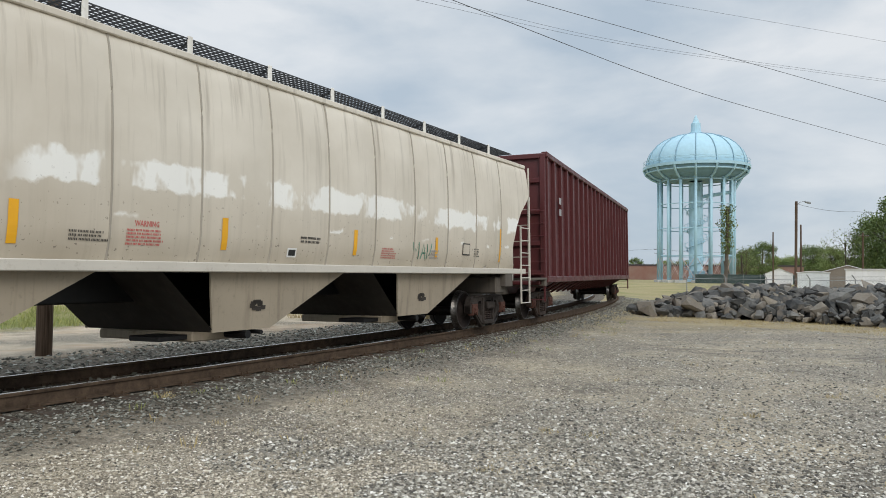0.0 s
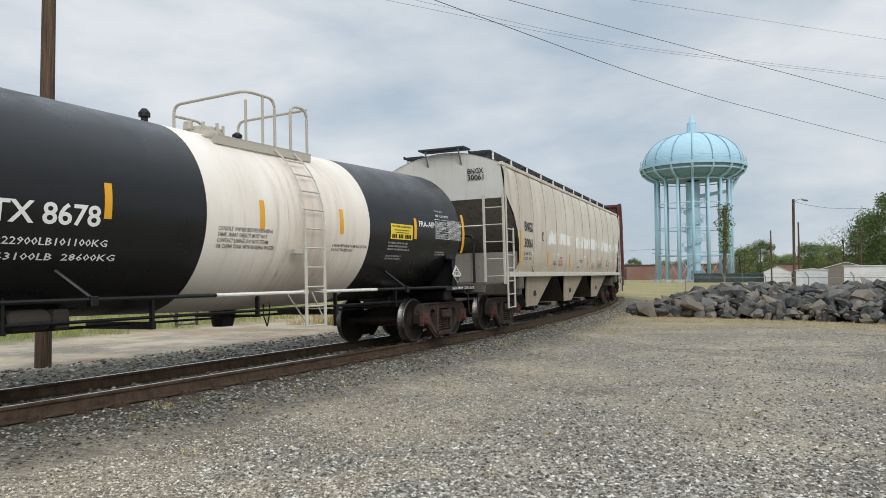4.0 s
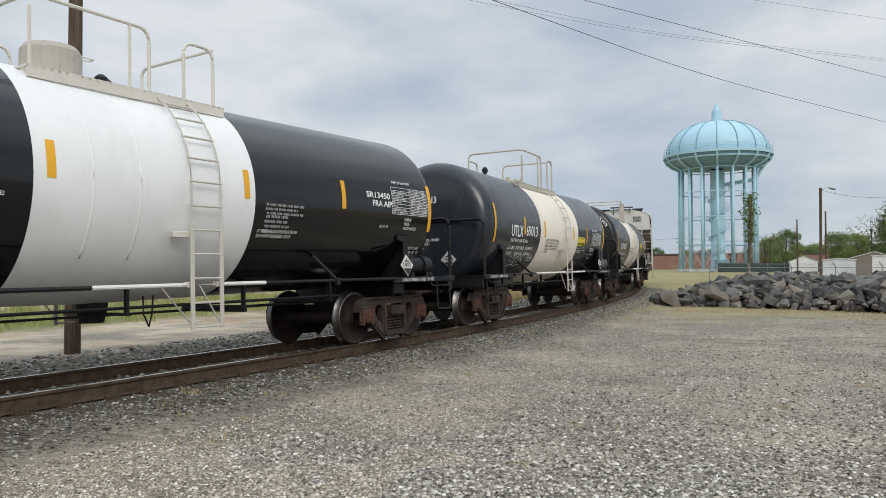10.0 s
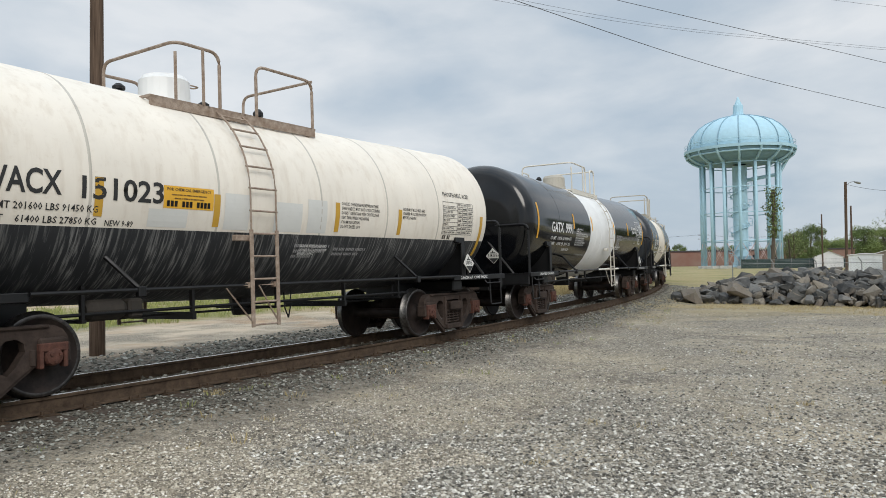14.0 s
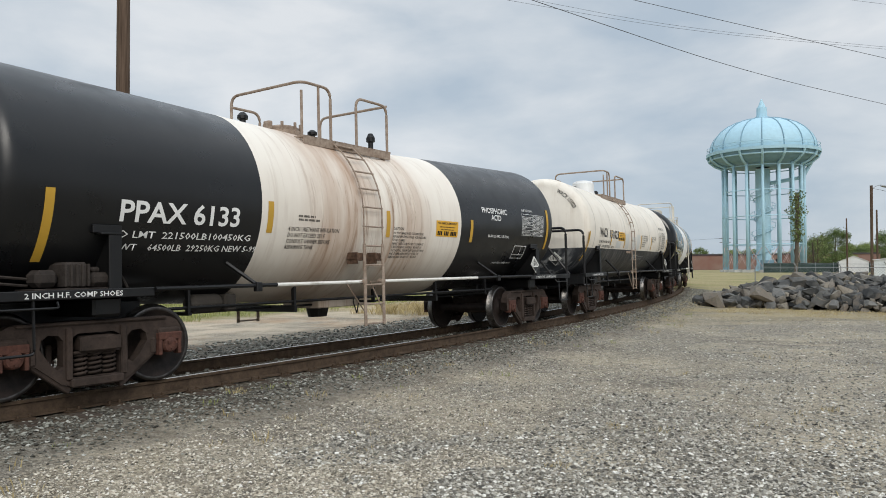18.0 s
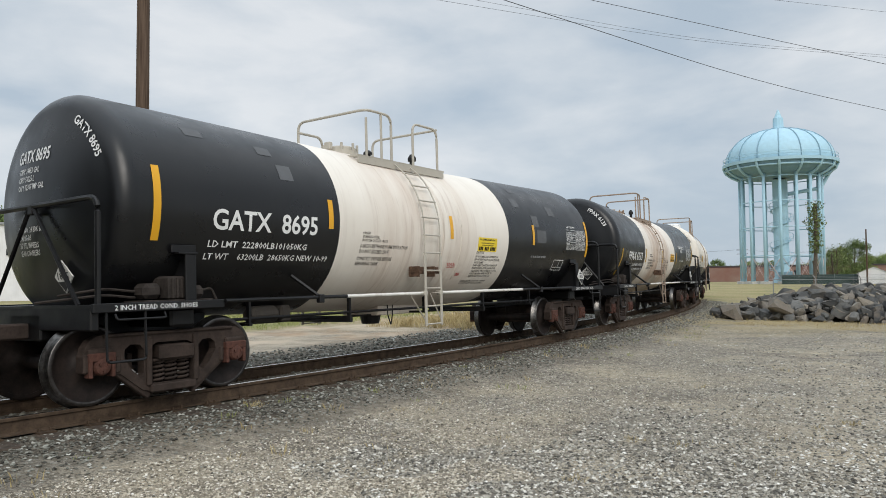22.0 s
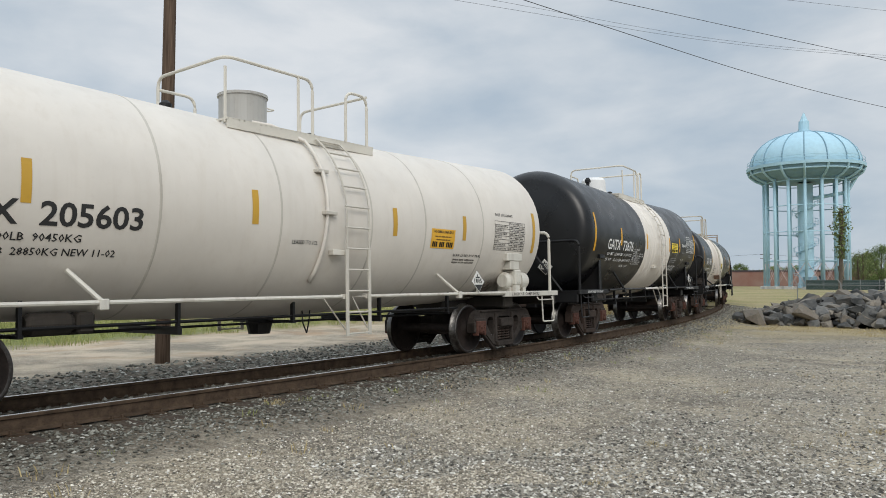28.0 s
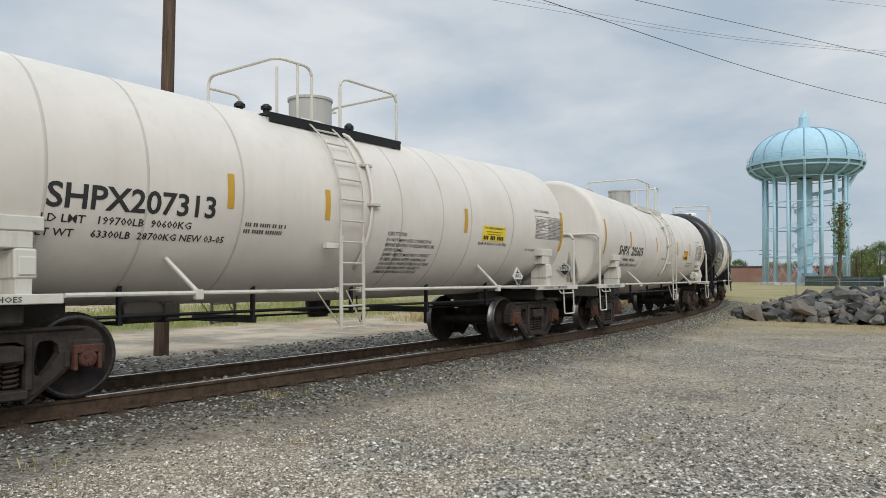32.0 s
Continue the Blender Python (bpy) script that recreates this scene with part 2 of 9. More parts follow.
M_HOPPER = hopper_paint()
M_HOPRIB = paint("grimy_rib_paint", (0.33, 0.30, 0.25), 0.6, 0.5, (0.17, 0.15, 0.12))
M_OFFWHITE = paint("off_white_tank_paint", (0.62, 0.58, 0.52), 0.48, 0.18, (0.42, 0.35, 0.27))
M_LADDER = paint("scuffed_pale_ladder_paint", (0.50, 0.47, 0.41), 0.55, 0.6, (0.17, 0.12, 0.08), streak=False)
# Grime colour taken near black to hold the deep shade under the cars.
M_GRIMESHADE = paint("grime_and_shade_underside_paint", (0.032, 0.027, 0.022), 0.85, 0.5, (0.07, 0.056, 0.043))
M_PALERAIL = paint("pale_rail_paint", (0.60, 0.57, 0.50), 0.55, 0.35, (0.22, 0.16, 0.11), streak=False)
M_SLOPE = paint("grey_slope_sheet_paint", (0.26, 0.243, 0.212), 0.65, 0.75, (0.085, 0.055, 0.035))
M_HOPEND = paint("light_hopper_end_paint", (0.57, 0.56, 0.525), 0.55, 0.28, (0.24, 0.19, 0.14))
M_BAY = paint("dusty_hopper_bay_paint", (0.30, 0.255, 0.19), 0.75, 0.6, (0.10, 0.08, 0.06))
M_HOPSILL = paint("grimy_hopper_sill_paint", (0.095, 0.081, 0.066), 0.8, 0.6, (0.035, 0.030, 0.025))
M_GOND = paint("maroon_gondola_paint", (0.080, 0.015, 0.016), 0.45, 0.25, (0.05, 0.028, 0.022))
M_TRUCK = rusty("rusty_truck_casting", (0.024, 0.018, 0.015), (0.070, 0.050, 0.041), 0.8, 5)
M_TRUCKG = rusty("dusty_grey_truck_casting", (0.022, 0.018, 0.016), (0.058, 0.048, 0.042), 0.85, 6)
M_WHEEL = rusty("worn_wheel_steel", (0.010, 0.008, 0.0075), (0.036, 0.026, 0.022), 0.6, 7)
M_TREAD = rusty("bright_wheel_tread", (0.07, 0.066, 0.062), (0.22, 0.21, 0.20), 0.34, 20, 1.0)
M_RIM = rusty("burnished_wheel_rim", (0.030, 0.028, 0.027), (0.11, 0.10, 0.095), 0.32, 12, 0.7)
M_JOURNAL = rusty("red_brown_bearing_cap", (0.055, 0.028, 0.022), (0.13, 0.058, 0.043), 0.85, 14)
M_RAIL = rusty("rusty_rail_side", (0.040, 0.027, 0.018), (0.105, 0.072, 0.048), 0.85, 8)
M_RAILTOP = rusty("polished_rail_head", (0.42, 0.40, 0.385), (0.62, 0.60, 0.58), 0.24, 30, 1.0)
M_YELLOW = paint("yellow_reflective_strip", (0.72, 0.36, 0.012), 0.4, 0.10, streak=False)
M_OCHRE = paint("faded_yellow_strip", (0.50, 0.29, 0.03), 0.5, 0.2, streak=False)
M_LABELO = paint("faded_orange_label", (0.70, 0.38, 0.03), 0.5, 0.12, streak=False)
M_LABELY = paint("yellow_label", (0.78, 0.58, 0.03), 0.45, 0.08, streak=False)
M_TXW = paint("white_stencil_paint", (0.72, 0.72, 0.70), 0.55, 0.12, (0.15, 0.15, 0.15), streak=False)
M_TXK = paint("black_stencil_paint", (0.018, 0.018, 0.018), 0.55, 0.05, streak=False)
M_TXF = paint("worn_black_stencil_paint", (0.07, 0.062, 0.052), 0.6, 0.3, (0.3, 0.27, 0.22), streak=False)
M_TXG = paint("faded_stencil_paint", (0.30, 0.30, 0.30), 0.6, 0.1, streak=False)
M_TXR = paint("red_stencil_paint", (0.45, 0.10, 0.09), 0.6, 0.1, streak=False)
M_GALV = rusty("galvanised_grating", (0.20, 0.20, 0.20), (0.36, 0.36, 0.35), 0.5, 10, 0.6)
M_DGRATE = paint("dark_walkway_grating", (0.03, 0.032, 0.036), 0.6, 0.3, streak=False)
M_TIE = rusty("weathered_tie_wood", (0.045, 0.034, 0.027), (0.12, 0.095, 0.075), 0.9, 6)
M_RUBBER = paint("black_rubber_hose", (0.012, 0.012, 0.012), 0.7, 0.3, streak=False)


# ---- mesh helpers ----
def to_mesh(bm, name, *mats, smooth=False):
    me = bpy.data.meshes.new(name)
    bmesh.ops.recalc_face_normals(bm, faces=bm.faces[:])
    if smooth:
        for f in bm.faces:
            f.smooth = True
    bm.to_mesh(me)
    bm.free()
    for m in mats:
        me.materials.append(m)
    return me


def part(name, data, mat, parent, label="", at=None, smooth=False):
    """Links a bmesh or a mesh as ONE mesh object under a thing or under a part."""
    if isinstance(data, bmesh.types.BMesh):
        data = to_mesh(data, name, *(mat if isinstance(mat, (tuple, list)) else (mat,)), smooth=smooth)
    ob = new(name, data)
    ob.parent = parent
    if at is not None:
        ob.matrix_basis = at
    return tagged(ob, label)


def thing(name, label, category, group="", at=None):
    ob = tagged(new(name), label, category, group)
    if at is not None:
        ob.matrix_basis = at
    return ob


def box(bm, x0, x1, y0, y1, z0, z1, bevel=0.0, m=None):
    vs = [bm.verts.new((x, y, z)) for x in (x0, x1) for y in (y0, y1) for z in (z0, z1)]
    fs = [bm.faces.new([vs[i] for i in q]) for q in ((0, 1, 3, 2), (4, 6, 7, 5), (0, 4, 5, 1), (2, 3, 7, 6), (0, 2, 6, 4), (1, 5, 7, 3))]
    if bevel:
        r = bmesh.ops.bevel(bm, geom=list({e for f in fs for e in f.edges}), offset=bevel, segments=1, affect="EDGES", profile=0.5)
        vs = list({v for f in r["faces"] for v in f.verts} | {v for v in vs if v.is_valid})
    if m is not None:
        bmesh.ops.transform(bm, matrix=m, verts=[v for v in vs if v.is_valid])
    return bm


def tube(bm, pts, r, sides=8, closed=False):
    """A round bar along a line of points."""
    pts = [Vector(p) for p in pts]
    rings, n = [], len(pts)
    up = Vector((0, 0, 1))
    for k, p in enumerate(pts):
        a = pts[(k - 1) % n] if closed or k else p
        b = pts[(k + 1) % n] if closed or k < n - 1 else p
        d = (b - a).normalized()
        u = d.cross(up)
        if u.length < 0.05:
            u = d.cross(Vector((0, 1, 0)))
        u.normalize()
        v = d.cross(u)
        rings.append([bm.verts.new(p + r * (math.cos(i * math.tau / sides) * u + math.sin(i * math.tau / sides) * v)) for i in range(sides)])
    for k in range(n if closed else n - 1):
        a, b = rings[k], rings[(k + 1) % n]
        for i in range(sides):
            bm.faces.new((a[i], a[(i + 1) % sides], b[(i + 1) % sides], b[i]))
    if not closed:
        bm.faces.new(rings[0])
        bm.faces.new(rings[-1])
    return bm


def rounded(pts, r, steps=4):
    """A line of points with its inner corners rounded to radius r."""
    pts = [Vector(p) for p in pts]
    out = [pts[0]]
    for a, p, b in zip(pts, pts[1:], pts[2:]):
        da, db = (a - p), (b - p)
        k = min(r, da.length * 0.45, db.length * 0.45)
        s, e = p + da.normalized() * k, p + db.normalized() * k
        for i in range(steps + 1):
            t = i / steps
            out.append((1 - t) ** 2 * s + 2 * t * (1 - t) * p + t * t * e)
    return out + [pts[-1]]


def lathe(bm, prof, axis="x", seg=48, mats=None):
    """Turns a profile of (along, radius) round an axis. mats: a material index for each stretch."""
    rings, had = [], len(bm.verts)
    for a, r in prof:
        ring = []
        if r < 1e-5:
            ring = [bm.verts.new((a, 0, 0))]
        else:
            for i in range(seg):
                c, s = math.cos(i * math.tau / seg) * r, math.sin(i * math.tau / seg) * r
                ring.append(bm.verts.new((a, c, s)))
        rings.append(ring)
    for k, (p, q) in enumerate(zip(rings, rings[1:])):
        for i in range(seg):
            j = (i + 1) % seg
            if len(p) == 1 and len(q) == 1:
                continue
            vs = (p[0], q[j], q[i]) if len(p) == 1 else (p[i], p[j], q[0]) if len(q) == 1 else (p[i], p[j], q[j], q[i])
            f = bm.faces.new(vs)
            if mats:
                f.material_index = mats[k]
    made = list(bm.verts)[had:]
    if axis == "y":
        bmesh.ops.transform(bm, matrix=Matrix(((0, 1, 0, 0), (1, 0, 0, 0), (0, 0, -1, 0), (0, 0, 0, 1))), verts=made)
    if axis == "z":
        bmesh.ops.transform(bm, matrix=Matrix(((0, 0, -1, 0), (0, 1, 0, 0), (1, 0, 0, 0), (0, 0, 0, 1))), verts=made)
    return bm


def plate(bm, loops, y0, y1, bevel=0.0):
    """A flat plate in the x-z plane with holes, from y0 to y1. The first loop is the outline."""
    edges = []
    for loop in loops:
        vs = [bm.verts.new((x, y0, z)) for x, z in loop]
        edges += [bm.edges.new((vs[i], vs[(i + 1) % len(vs)])) for i in range(len(vs))]
    fs = bmesh.ops.triangle_fill(bm, edges=edges, use_beauty=True)["geom"]
    fs = [f for f in fs if isinstance(f, bmesh.types.BMFace)]
    ext = bmesh.ops.extrude_face_region(bm, geom=fs)["geom"]
    bmesh.ops.translate(bm, verts=[v for v in ext if isinstance(v, bmesh.types.BMVert)], vec=(0, y1 - y0, 0))
    return bm


# ---- the railway: one circular curve, banked a little ----
CENTRE = Vector((-123.121, 79.072))
RADIUS, FOOT, CANT, RAIL_Z = 137.35, Vector((0.84142, -0.54038)), 0.0211, 0.342


def on_track(s, off=0.0):
    """The place in plan at s metres along the track, off metres towards the outside of the curve."""
    a = s / RADIUS
    d = Vector((FOOT.x * math.cos(a) - FOOT.y * math.sin(a), FOOT.x * math.sin(a) + FOOT.y * math.cos(a)))
    return CENTRE + d * (RADIUS + off)


SPEED = (3.968, 3.929, 4.051, 4.205, 4.172, 4.154, 4.115, 4.057, 3.952, 3.922, 4.1, 4.019, 4.116, 3.999, 3.869, 3.934, 3.974)


def gone(t):
    """How far the train has gone at t seconds, by its speed every two seconds."""
    d, k = 0.0, 0
    while t > 2 and k < len(SPEED) - 2:
        d, t, k = d + SPEED[k] + SPEED[k + 1], t - 2, k + 1
    return d + SPEED[k] * t + (SPEED[k + 1] - SPEED[k]) * t * t / 4


def car_pose(rear, front, t):
    a, b = on_track(rear + gone(t)), on_track(front + gone(t))
    mid, way = (a + b) / 2, b - a
    return Matrix.Translation((mid.x, mid.y, RAIL_Z)) @ Matrix.Rotation(math.atan2(way.y, way.x), 4, "Z") @ Matrix.Rotation(-CANT, 4, "X")


# ---- trucks, couplers and other parts that all cars share ----
SHARED = {}


def shared(key, make):
    if key not in SHARED:
        SHARED[key] = make()
    return SHARED[key]


WHEEL_R, BASE = 0.457, 1.778
MOVERS, SPINNERS = [], []


def wheelset_mesh():
    bm = bmesh.new()
    for side in (-1, 1):
        # flange inside, tread, rim, plate and hub
        prof = [(0.700, 0.42), (0.682, 0.455), (0.690, 0.484), (0.704, 0.484), (0.716, 0.460), (0.815, 0.452), (0.825, 0.446), (0.825, 0.405),
                (0.800, 0.385), (0.770, 0.26), (0.775, 0.16), (0.835, 0.135), (0.845, 0.095), (0.845, 0.0)]
        mats = [0, 0, 1, 1, 1, 1, 2, 0, 0, 0, 0, 0, 0]
        inner = [(0.700, 0.42), (0.715, 0.38), (0.735, 0.2), (0.700, 0.13), (0.690, 0.09), (0.0, 0.085)]
        sub = bmesh.new()
        lathe(sub, [(a * side, r) for a, r in prof], "y", 40, mats)
        lathe(sub, [(a * side, r) for a, r in inner], "y", 24)
        me = bpy.data.meshes.new("t")
        sub.to_mesh(me)
        sub.free()
        bm.from_mesh(me)
        bpy.data.meshes.remove(me)
    return to_mesh(bm, "wheelset", M_WHEEL, M_TREAD, M_RIM, smooth=True)


def side_frame_mesh(mat):
    half = [(0.0, 0.785), (0.45, 0.785), (0.78, 0.80), (0.92, 0.79), (1.01, 0.745), (1.06, 0.67), (1.085, 0.56), (1.085, 0.40), (1.035, 0.38), (1.03, 0.56), (0.745, 0.56),
            (0.72, 0.36), (0.655, 0.35), (0.38, 0.135), (0.24, 0.105), (0.0, 0.10)]
    out = half + [(-x, z) for x, z in half[-2:0:-1]]
    win = [(-0.265, 0.20), (0.265, 0.20), (0.275, 0.63), (0.20, 0.67), (-0.20, 0.67), (-0.275, 0.63)]
    tri = [(0.37, 0.33), (0.365, 0.60), (0.42, 0.66), (0.53, 0.67), (0.60, 0.62), (0.615, 0.53), (0.50, 0.36), (0.43, 0.30)]
    bm = plate(bmesh.new(), [out, win, tri, [(-x, z) for x, z in tri]], -0.065, 0.065)
    # flanges round the openings and along the top chord
    box(bm, -0.86, 0.86, -0.10, 0.10, 0.765, 0.802, 0.012)
    box(bm, -0.30, 0.30, -0.12, 0.12, 0.095, 0.19, 0.015)
    for s in (-1, 1):
        box(bm, s * 0.31 - 0.035, s * 0.31 + 0.035, -0.10, 0.10, 0.18, 0.74, 0.012)
        box(bm, -0.30, 0.30, -0.045, 0.045, -0.035, 0.035, 0.01, Matrix.Translation((s * 0.52, 0, 0.235)) @ Matrix.Rotation(-s * radians(38), 4, "Y"))
        box(bm, s * 0.89 - 0.15, s * 0.89 + 0.15, -0.11, 0.11, 0.57, 0.66, 0.02)
        box(bm, s * 1.055 - 0.03, s * 1.055 + 0.03, -0.095, 0.095, 0.39, 0.60, 0.015)
        box(bm, s * 0.69 - 0.03, s * 0.69 + 0.03, -0.09, 0.09, 0.37, 0.55, 0.012)
    return to_mesh(bm, "side_frame", mat)


def spring_mesh():
    bm = bmesh.new()
    for x in (-0.165, 0.0, 0.165):
        for r, tr, turns in ((0.074, 0.0175, 5), (0.038, 0.010, 7)):
            n = turns * 10
            tube(bm, [(x + r * math.cos(i * math.tau / 10), r * math.sin(i * math.tau / 10), 0.20 + 0.25 * i / n) for i in range(n + 1)], tr, 5)
    box(bm, -0.26, 0.26, -0.10, 0.10, 0.45, 0.475)
    return to_mesh(bm, "spring", M_TRUCK, smooth=True)


def cap_mesh():
    """A round bearing cap with three bolts, in a square red-brown adapter."""
    bm = lathe(bmesh.new(), [(0.03, 0.0), (0.03, 0.045), (0.015, 0.085), (-0.02, 0.098), (-0.19, 0.105)], "y", 16)
    bmesh.ops.transform(bm, matrix=Matrix.Scale(-1, 4, (0, 1, 0)), verts=bm.verts[:])
    for i in range(3):
        a = i * math.tau / 3 + 0.5
        box(bm, 0.052 * math.cos(a) - 0.014, 0.052 * math.cos(a) + 0.014, -0.046, -0.016, 0.052 * math.sin(a) - 0.014, 0.052 * math.sin(a) + 0.014)
    box(bm, -0.155, 0.155, -0.005, 0.12, 0.055, 0.15, 0.012)
    for sx in (-1, 1):
        box(bm, *sorted((sx * 0.105, sx * 0.150)), -0.002, 0.12, -0.12, 0.07, 0.01)
    return to_mesh(bm, "bearing_cap", M_JOURNAL)


def bolster_mesh(mat):
    bm = bmesh.new()
    box(bm, -0.19, 0.19, -1.16, 1.16, 0.47, 0.64, 0.02)
    box(bm, -0.22, 0.22, -0.55, 0.55, 0.45, 0.78, 0.03)
    for s in (-1, 1):
        box(bm, -0.235, 0.235, s * 1.14 - 0.025, s * 1.14 + 0.025, 0.475, 0.63, 0.012)
        # brake beams with their shoes
        box(bm, s * 0.36 - 0.04, s * 0.36 + 0.04, -0.78, 0.78, 0.30, 0.38, 0.01)
        for y in (-0.77, 0.77):
            box(bm, s * 0.40 - 0.03, s * 0.40 + 0.035, y - 0.045, y + 0.045, 0.25, 0.55, 0.01)
    return to_mesh(bm, "truck", mat)


def truck(car, x, turn, grey=False, mark=""):
    mat = M_TRUCKG if grey else M_TRUCK
    tk = part("truck", shared(("bolster", grey), lambda: bolster_mesh(mat)), None, car, "rusty cast steel truck bolster and brake beams",
              pose(x, 0, 0, 0, 0, math.degrees(turn)))
    for y in (-1, 1):
        part("side_frame", shared(("sideframe", grey), lambda: side_frame_mesh(mat)), None, tk, "", pose(0, y * 0.995, 0))
        part("spring", shared("spring", spring_mesh), None, tk, "", pose(0, y * 0.995, 0))
        for sx in (-1, 1):
            part("bearing_cap", shared("cap", cap_mesh), None, tk, "", pose(sx * BASE / 2, y * 1.12, WHEEL_R, 0, 0, 0 if y < 0 else 180))
    if mark:
        bm = text_bm(mark, 0.062, width=0.44)
        bmesh.ops.transform(bm, matrix=Matrix.Translation((-0.655, -1.046, 0.425)) @ Matrix.Rotation(radians(38), 4, "Y") @ Matrix.Rotation(radians(90), 4, "X"), verts=bm.verts[:])
        part("lettering", bm, M_TXG, tk, "pale stencil on the side frame")
    for sx in (-1, 1):
        ws = part("wheelset", shared("wheelset", wheelset_mesh), None, tk, "worn steel wheels on one axle", pose(sx * BASE / 2, 0, WHEEL_R))
        SPINNERS.append((ws, sx * BASE / 2))
    return tk


def coupler_mesh(mat):
    bm = bmesh.new()
    box(bm, -0.75, -0.18, -0.09, 0.09, -0.09, 0.09, 0.02)
    box(bm, -0.22, 0.02, -0.19, 0.10, -0.15, 0.15, 0.04)
    box(bm, -0.06, 0.14, 0.02, 0.17, -0.14, 0.14, 0.04)
    box(bm, -0.08, 0.03, -0.20, -0.10, -0.13, 0.13, 0.03)
    return to_mesh(bm, "coupler", mat)


def hose_mesh():
    pts = [(-0.30, -0.34, -0.02), (-0.16, -0.36, -0.10), (0.0, -0.34, -0.34), (0.10, -0.26, -0.55), (0.24, -0.16, -0.62), (0.36, -0.08, -0.56)]
    bm = tube(bmesh.new(), rounded(pts, 0.12), 0.028, 7)
    box(bm, -0.36, -0.24, -0.38, -0.30, -0.05, 0.05, 0.01)
    return to_mesh(bm, "brake_hose", M_RUBBER, smooth=True)


def draft_gear(car, x, way):
    """A coupler and a brake hose at one end; x is where the coupler's face lies."""
    turn = 0 if way > 0 else 180
    part("coupler", shared("coupler", lambda: coupler_mesh(M_TRUCK)), None, car, "rusty cast steel coupler", pose(x - way * 0.06, 0, 0.85, 0, 0, turn))
    part("brake_hose", shared("hose", hose_mesh), None, car, "black rubber air hose", pose(x - way * 0.15, 0, 0.78, 0, 0, turn))


# ---- lettering that lies on curved or flat steel ----
def text_bm(body, height, spacing=1.0, width=0.0):
    """Filled letters as a flat mesh in the x-y plane, from x = 0, standing on y = 0; width: stretch to that length."""
    cu = bpy.data.curves.new("t", "FONT")
    cu.body, cu.size, cu.resolution_u, cu.space_character, cu.offset = body, 1.0, 3 if height > 0.09 else 1, spacing, 0.019 if height > 0.09 else 0.012
    ob = new("t", cu)
    bpy.context.view_layer.update()
    me = bpy.data.meshes.new_from_object(ob.evaluated_get(bpy.context.evaluated_depsgraph_get()))
    bpy.data.objects.remove(ob)
    bpy.data.curves.remove(cu)
    bm = bmesh.new()
    bm.from_mesh(me)
    bpy.data.meshes.remove(me)
    x0, x1 = min(v.co.x for v in bm.verts), max(v.co.x for v in bm.verts)
    k = height / 0.70
    kx = width / (x1 - x0) if width else k
    for v in bm.verts:
        v.co = ((v.co.x - x0) * kx, v.co.y * k, 0)
    return bm


def bars_bm(lines, rng, fill=0.85):
    """Rows of small bars, for print too small to read: lines of (x0, y0, length, height)."""
    bm = bmesh.new()
    for x0, y0, length, h in lines:
        x = x0
        while x < x0 + length:
            # a word: a few bars as wide as letters
            for _ in range(rng.randrange(2, 9)):
                w = h * rng.uniform(0.38, 0.6)
                if x + w < x0 + length:
                    bm.faces.new([bm.verts.new(p) for p in ((x, y0, 0), (x + w, y0, 0), (x + w, y0 + h, 0), (x, y0 + h, 0))])
                x += w + h * 0.24
            x += h * 0.5
    return bm


def quad_bm(x0, x1, y0, y1, nx=1):
    bm = bmesh.new()
    for i in range(nx):
        a, b = x0 + (x1 - x0) * i / nx, x0 + (x1 - x0) * (i + 1) / nx
        bm.faces.new([bm.verts.new(p) for p in ((a, y0, 0), (b, y0, 0), (b, y1, 0), (a, y1, 0))])
    return bm


SLOPE = {"drop": 0.0, "half": 6.0}


def mid_drop(x):
    """How far the tank's axis lies below its ends at x: the two halves slope down to the middle."""
    return SLOPE["drop"] * max(0.0, 1.0 - abs(x) / SLOPE["half"])


def wrap(bm, x, z, radius, zc, lift=0.004, side=-1):
    """Lays a flat mesh on the near side of a tank: x along it, its foot at height z."""
    ys = [v.co.y for v in bm.verts]
    lo, hi = min(ys), max(ys)
    k = max(1, int((hi - lo) / 0.055))
    for i in range(1, k):
        bmesh.ops.bisect_plane(bm, geom=bm.verts[:] + bm.edges[:] + bm.faces[:], plane_co=(0, lo + (hi - lo) * i / k, 0), plane_no=(0, 1, 0))
    for v in bm.verts:
        axis = zc - mid_drop(x + v.co.x)
        a = math.asin(max(-1, min(1, (z - axis) / radius))) + v.co.y / radius
        v.co = (x + v.co.x, side * (radius + lift) * math.cos(a), axis + (radius + lift) * math.sin(a))
    return bm


def on_head(bm, y, z, head, lift=0.006):
    """Lays a flat mesh on a tank's rear head, read from behind; head(r) gives x."""
    for i in range(-3, 4):
        bmesh.ops.bisect_plane(bm, geom=bm.verts[:] + bm.edges[:] + bm.faces[:], plane_co=(i * 0.15, 0, 0), plane_no=(1, 0, 0))
    for v in bm.verts:
        yy, zz = y - v.co.x, z + v.co.y
        v.co = (head(math.hypot(yy, zz)) - lift, yy, zz)
    return bm


# ---- tank cars ----
def strip(car, x, z0, z1, radius, zc, mat, w=0.10, label="yellow reflective strip"):
    part("reflector_strip", wrap(quad_bm(0, w, 0, z1 - z0), x - w / 2, z0, radius, zc, 0.005), mat, car, label)


def lettering(car, body, x0, x1, z, h, radius, zc, mat, label="stencilled lettering", lift=0.005):
    part("lettering", wrap(text_bm(body, h, width=x1 - x0), x0, z, radius, zc, lift), mat, car, label)


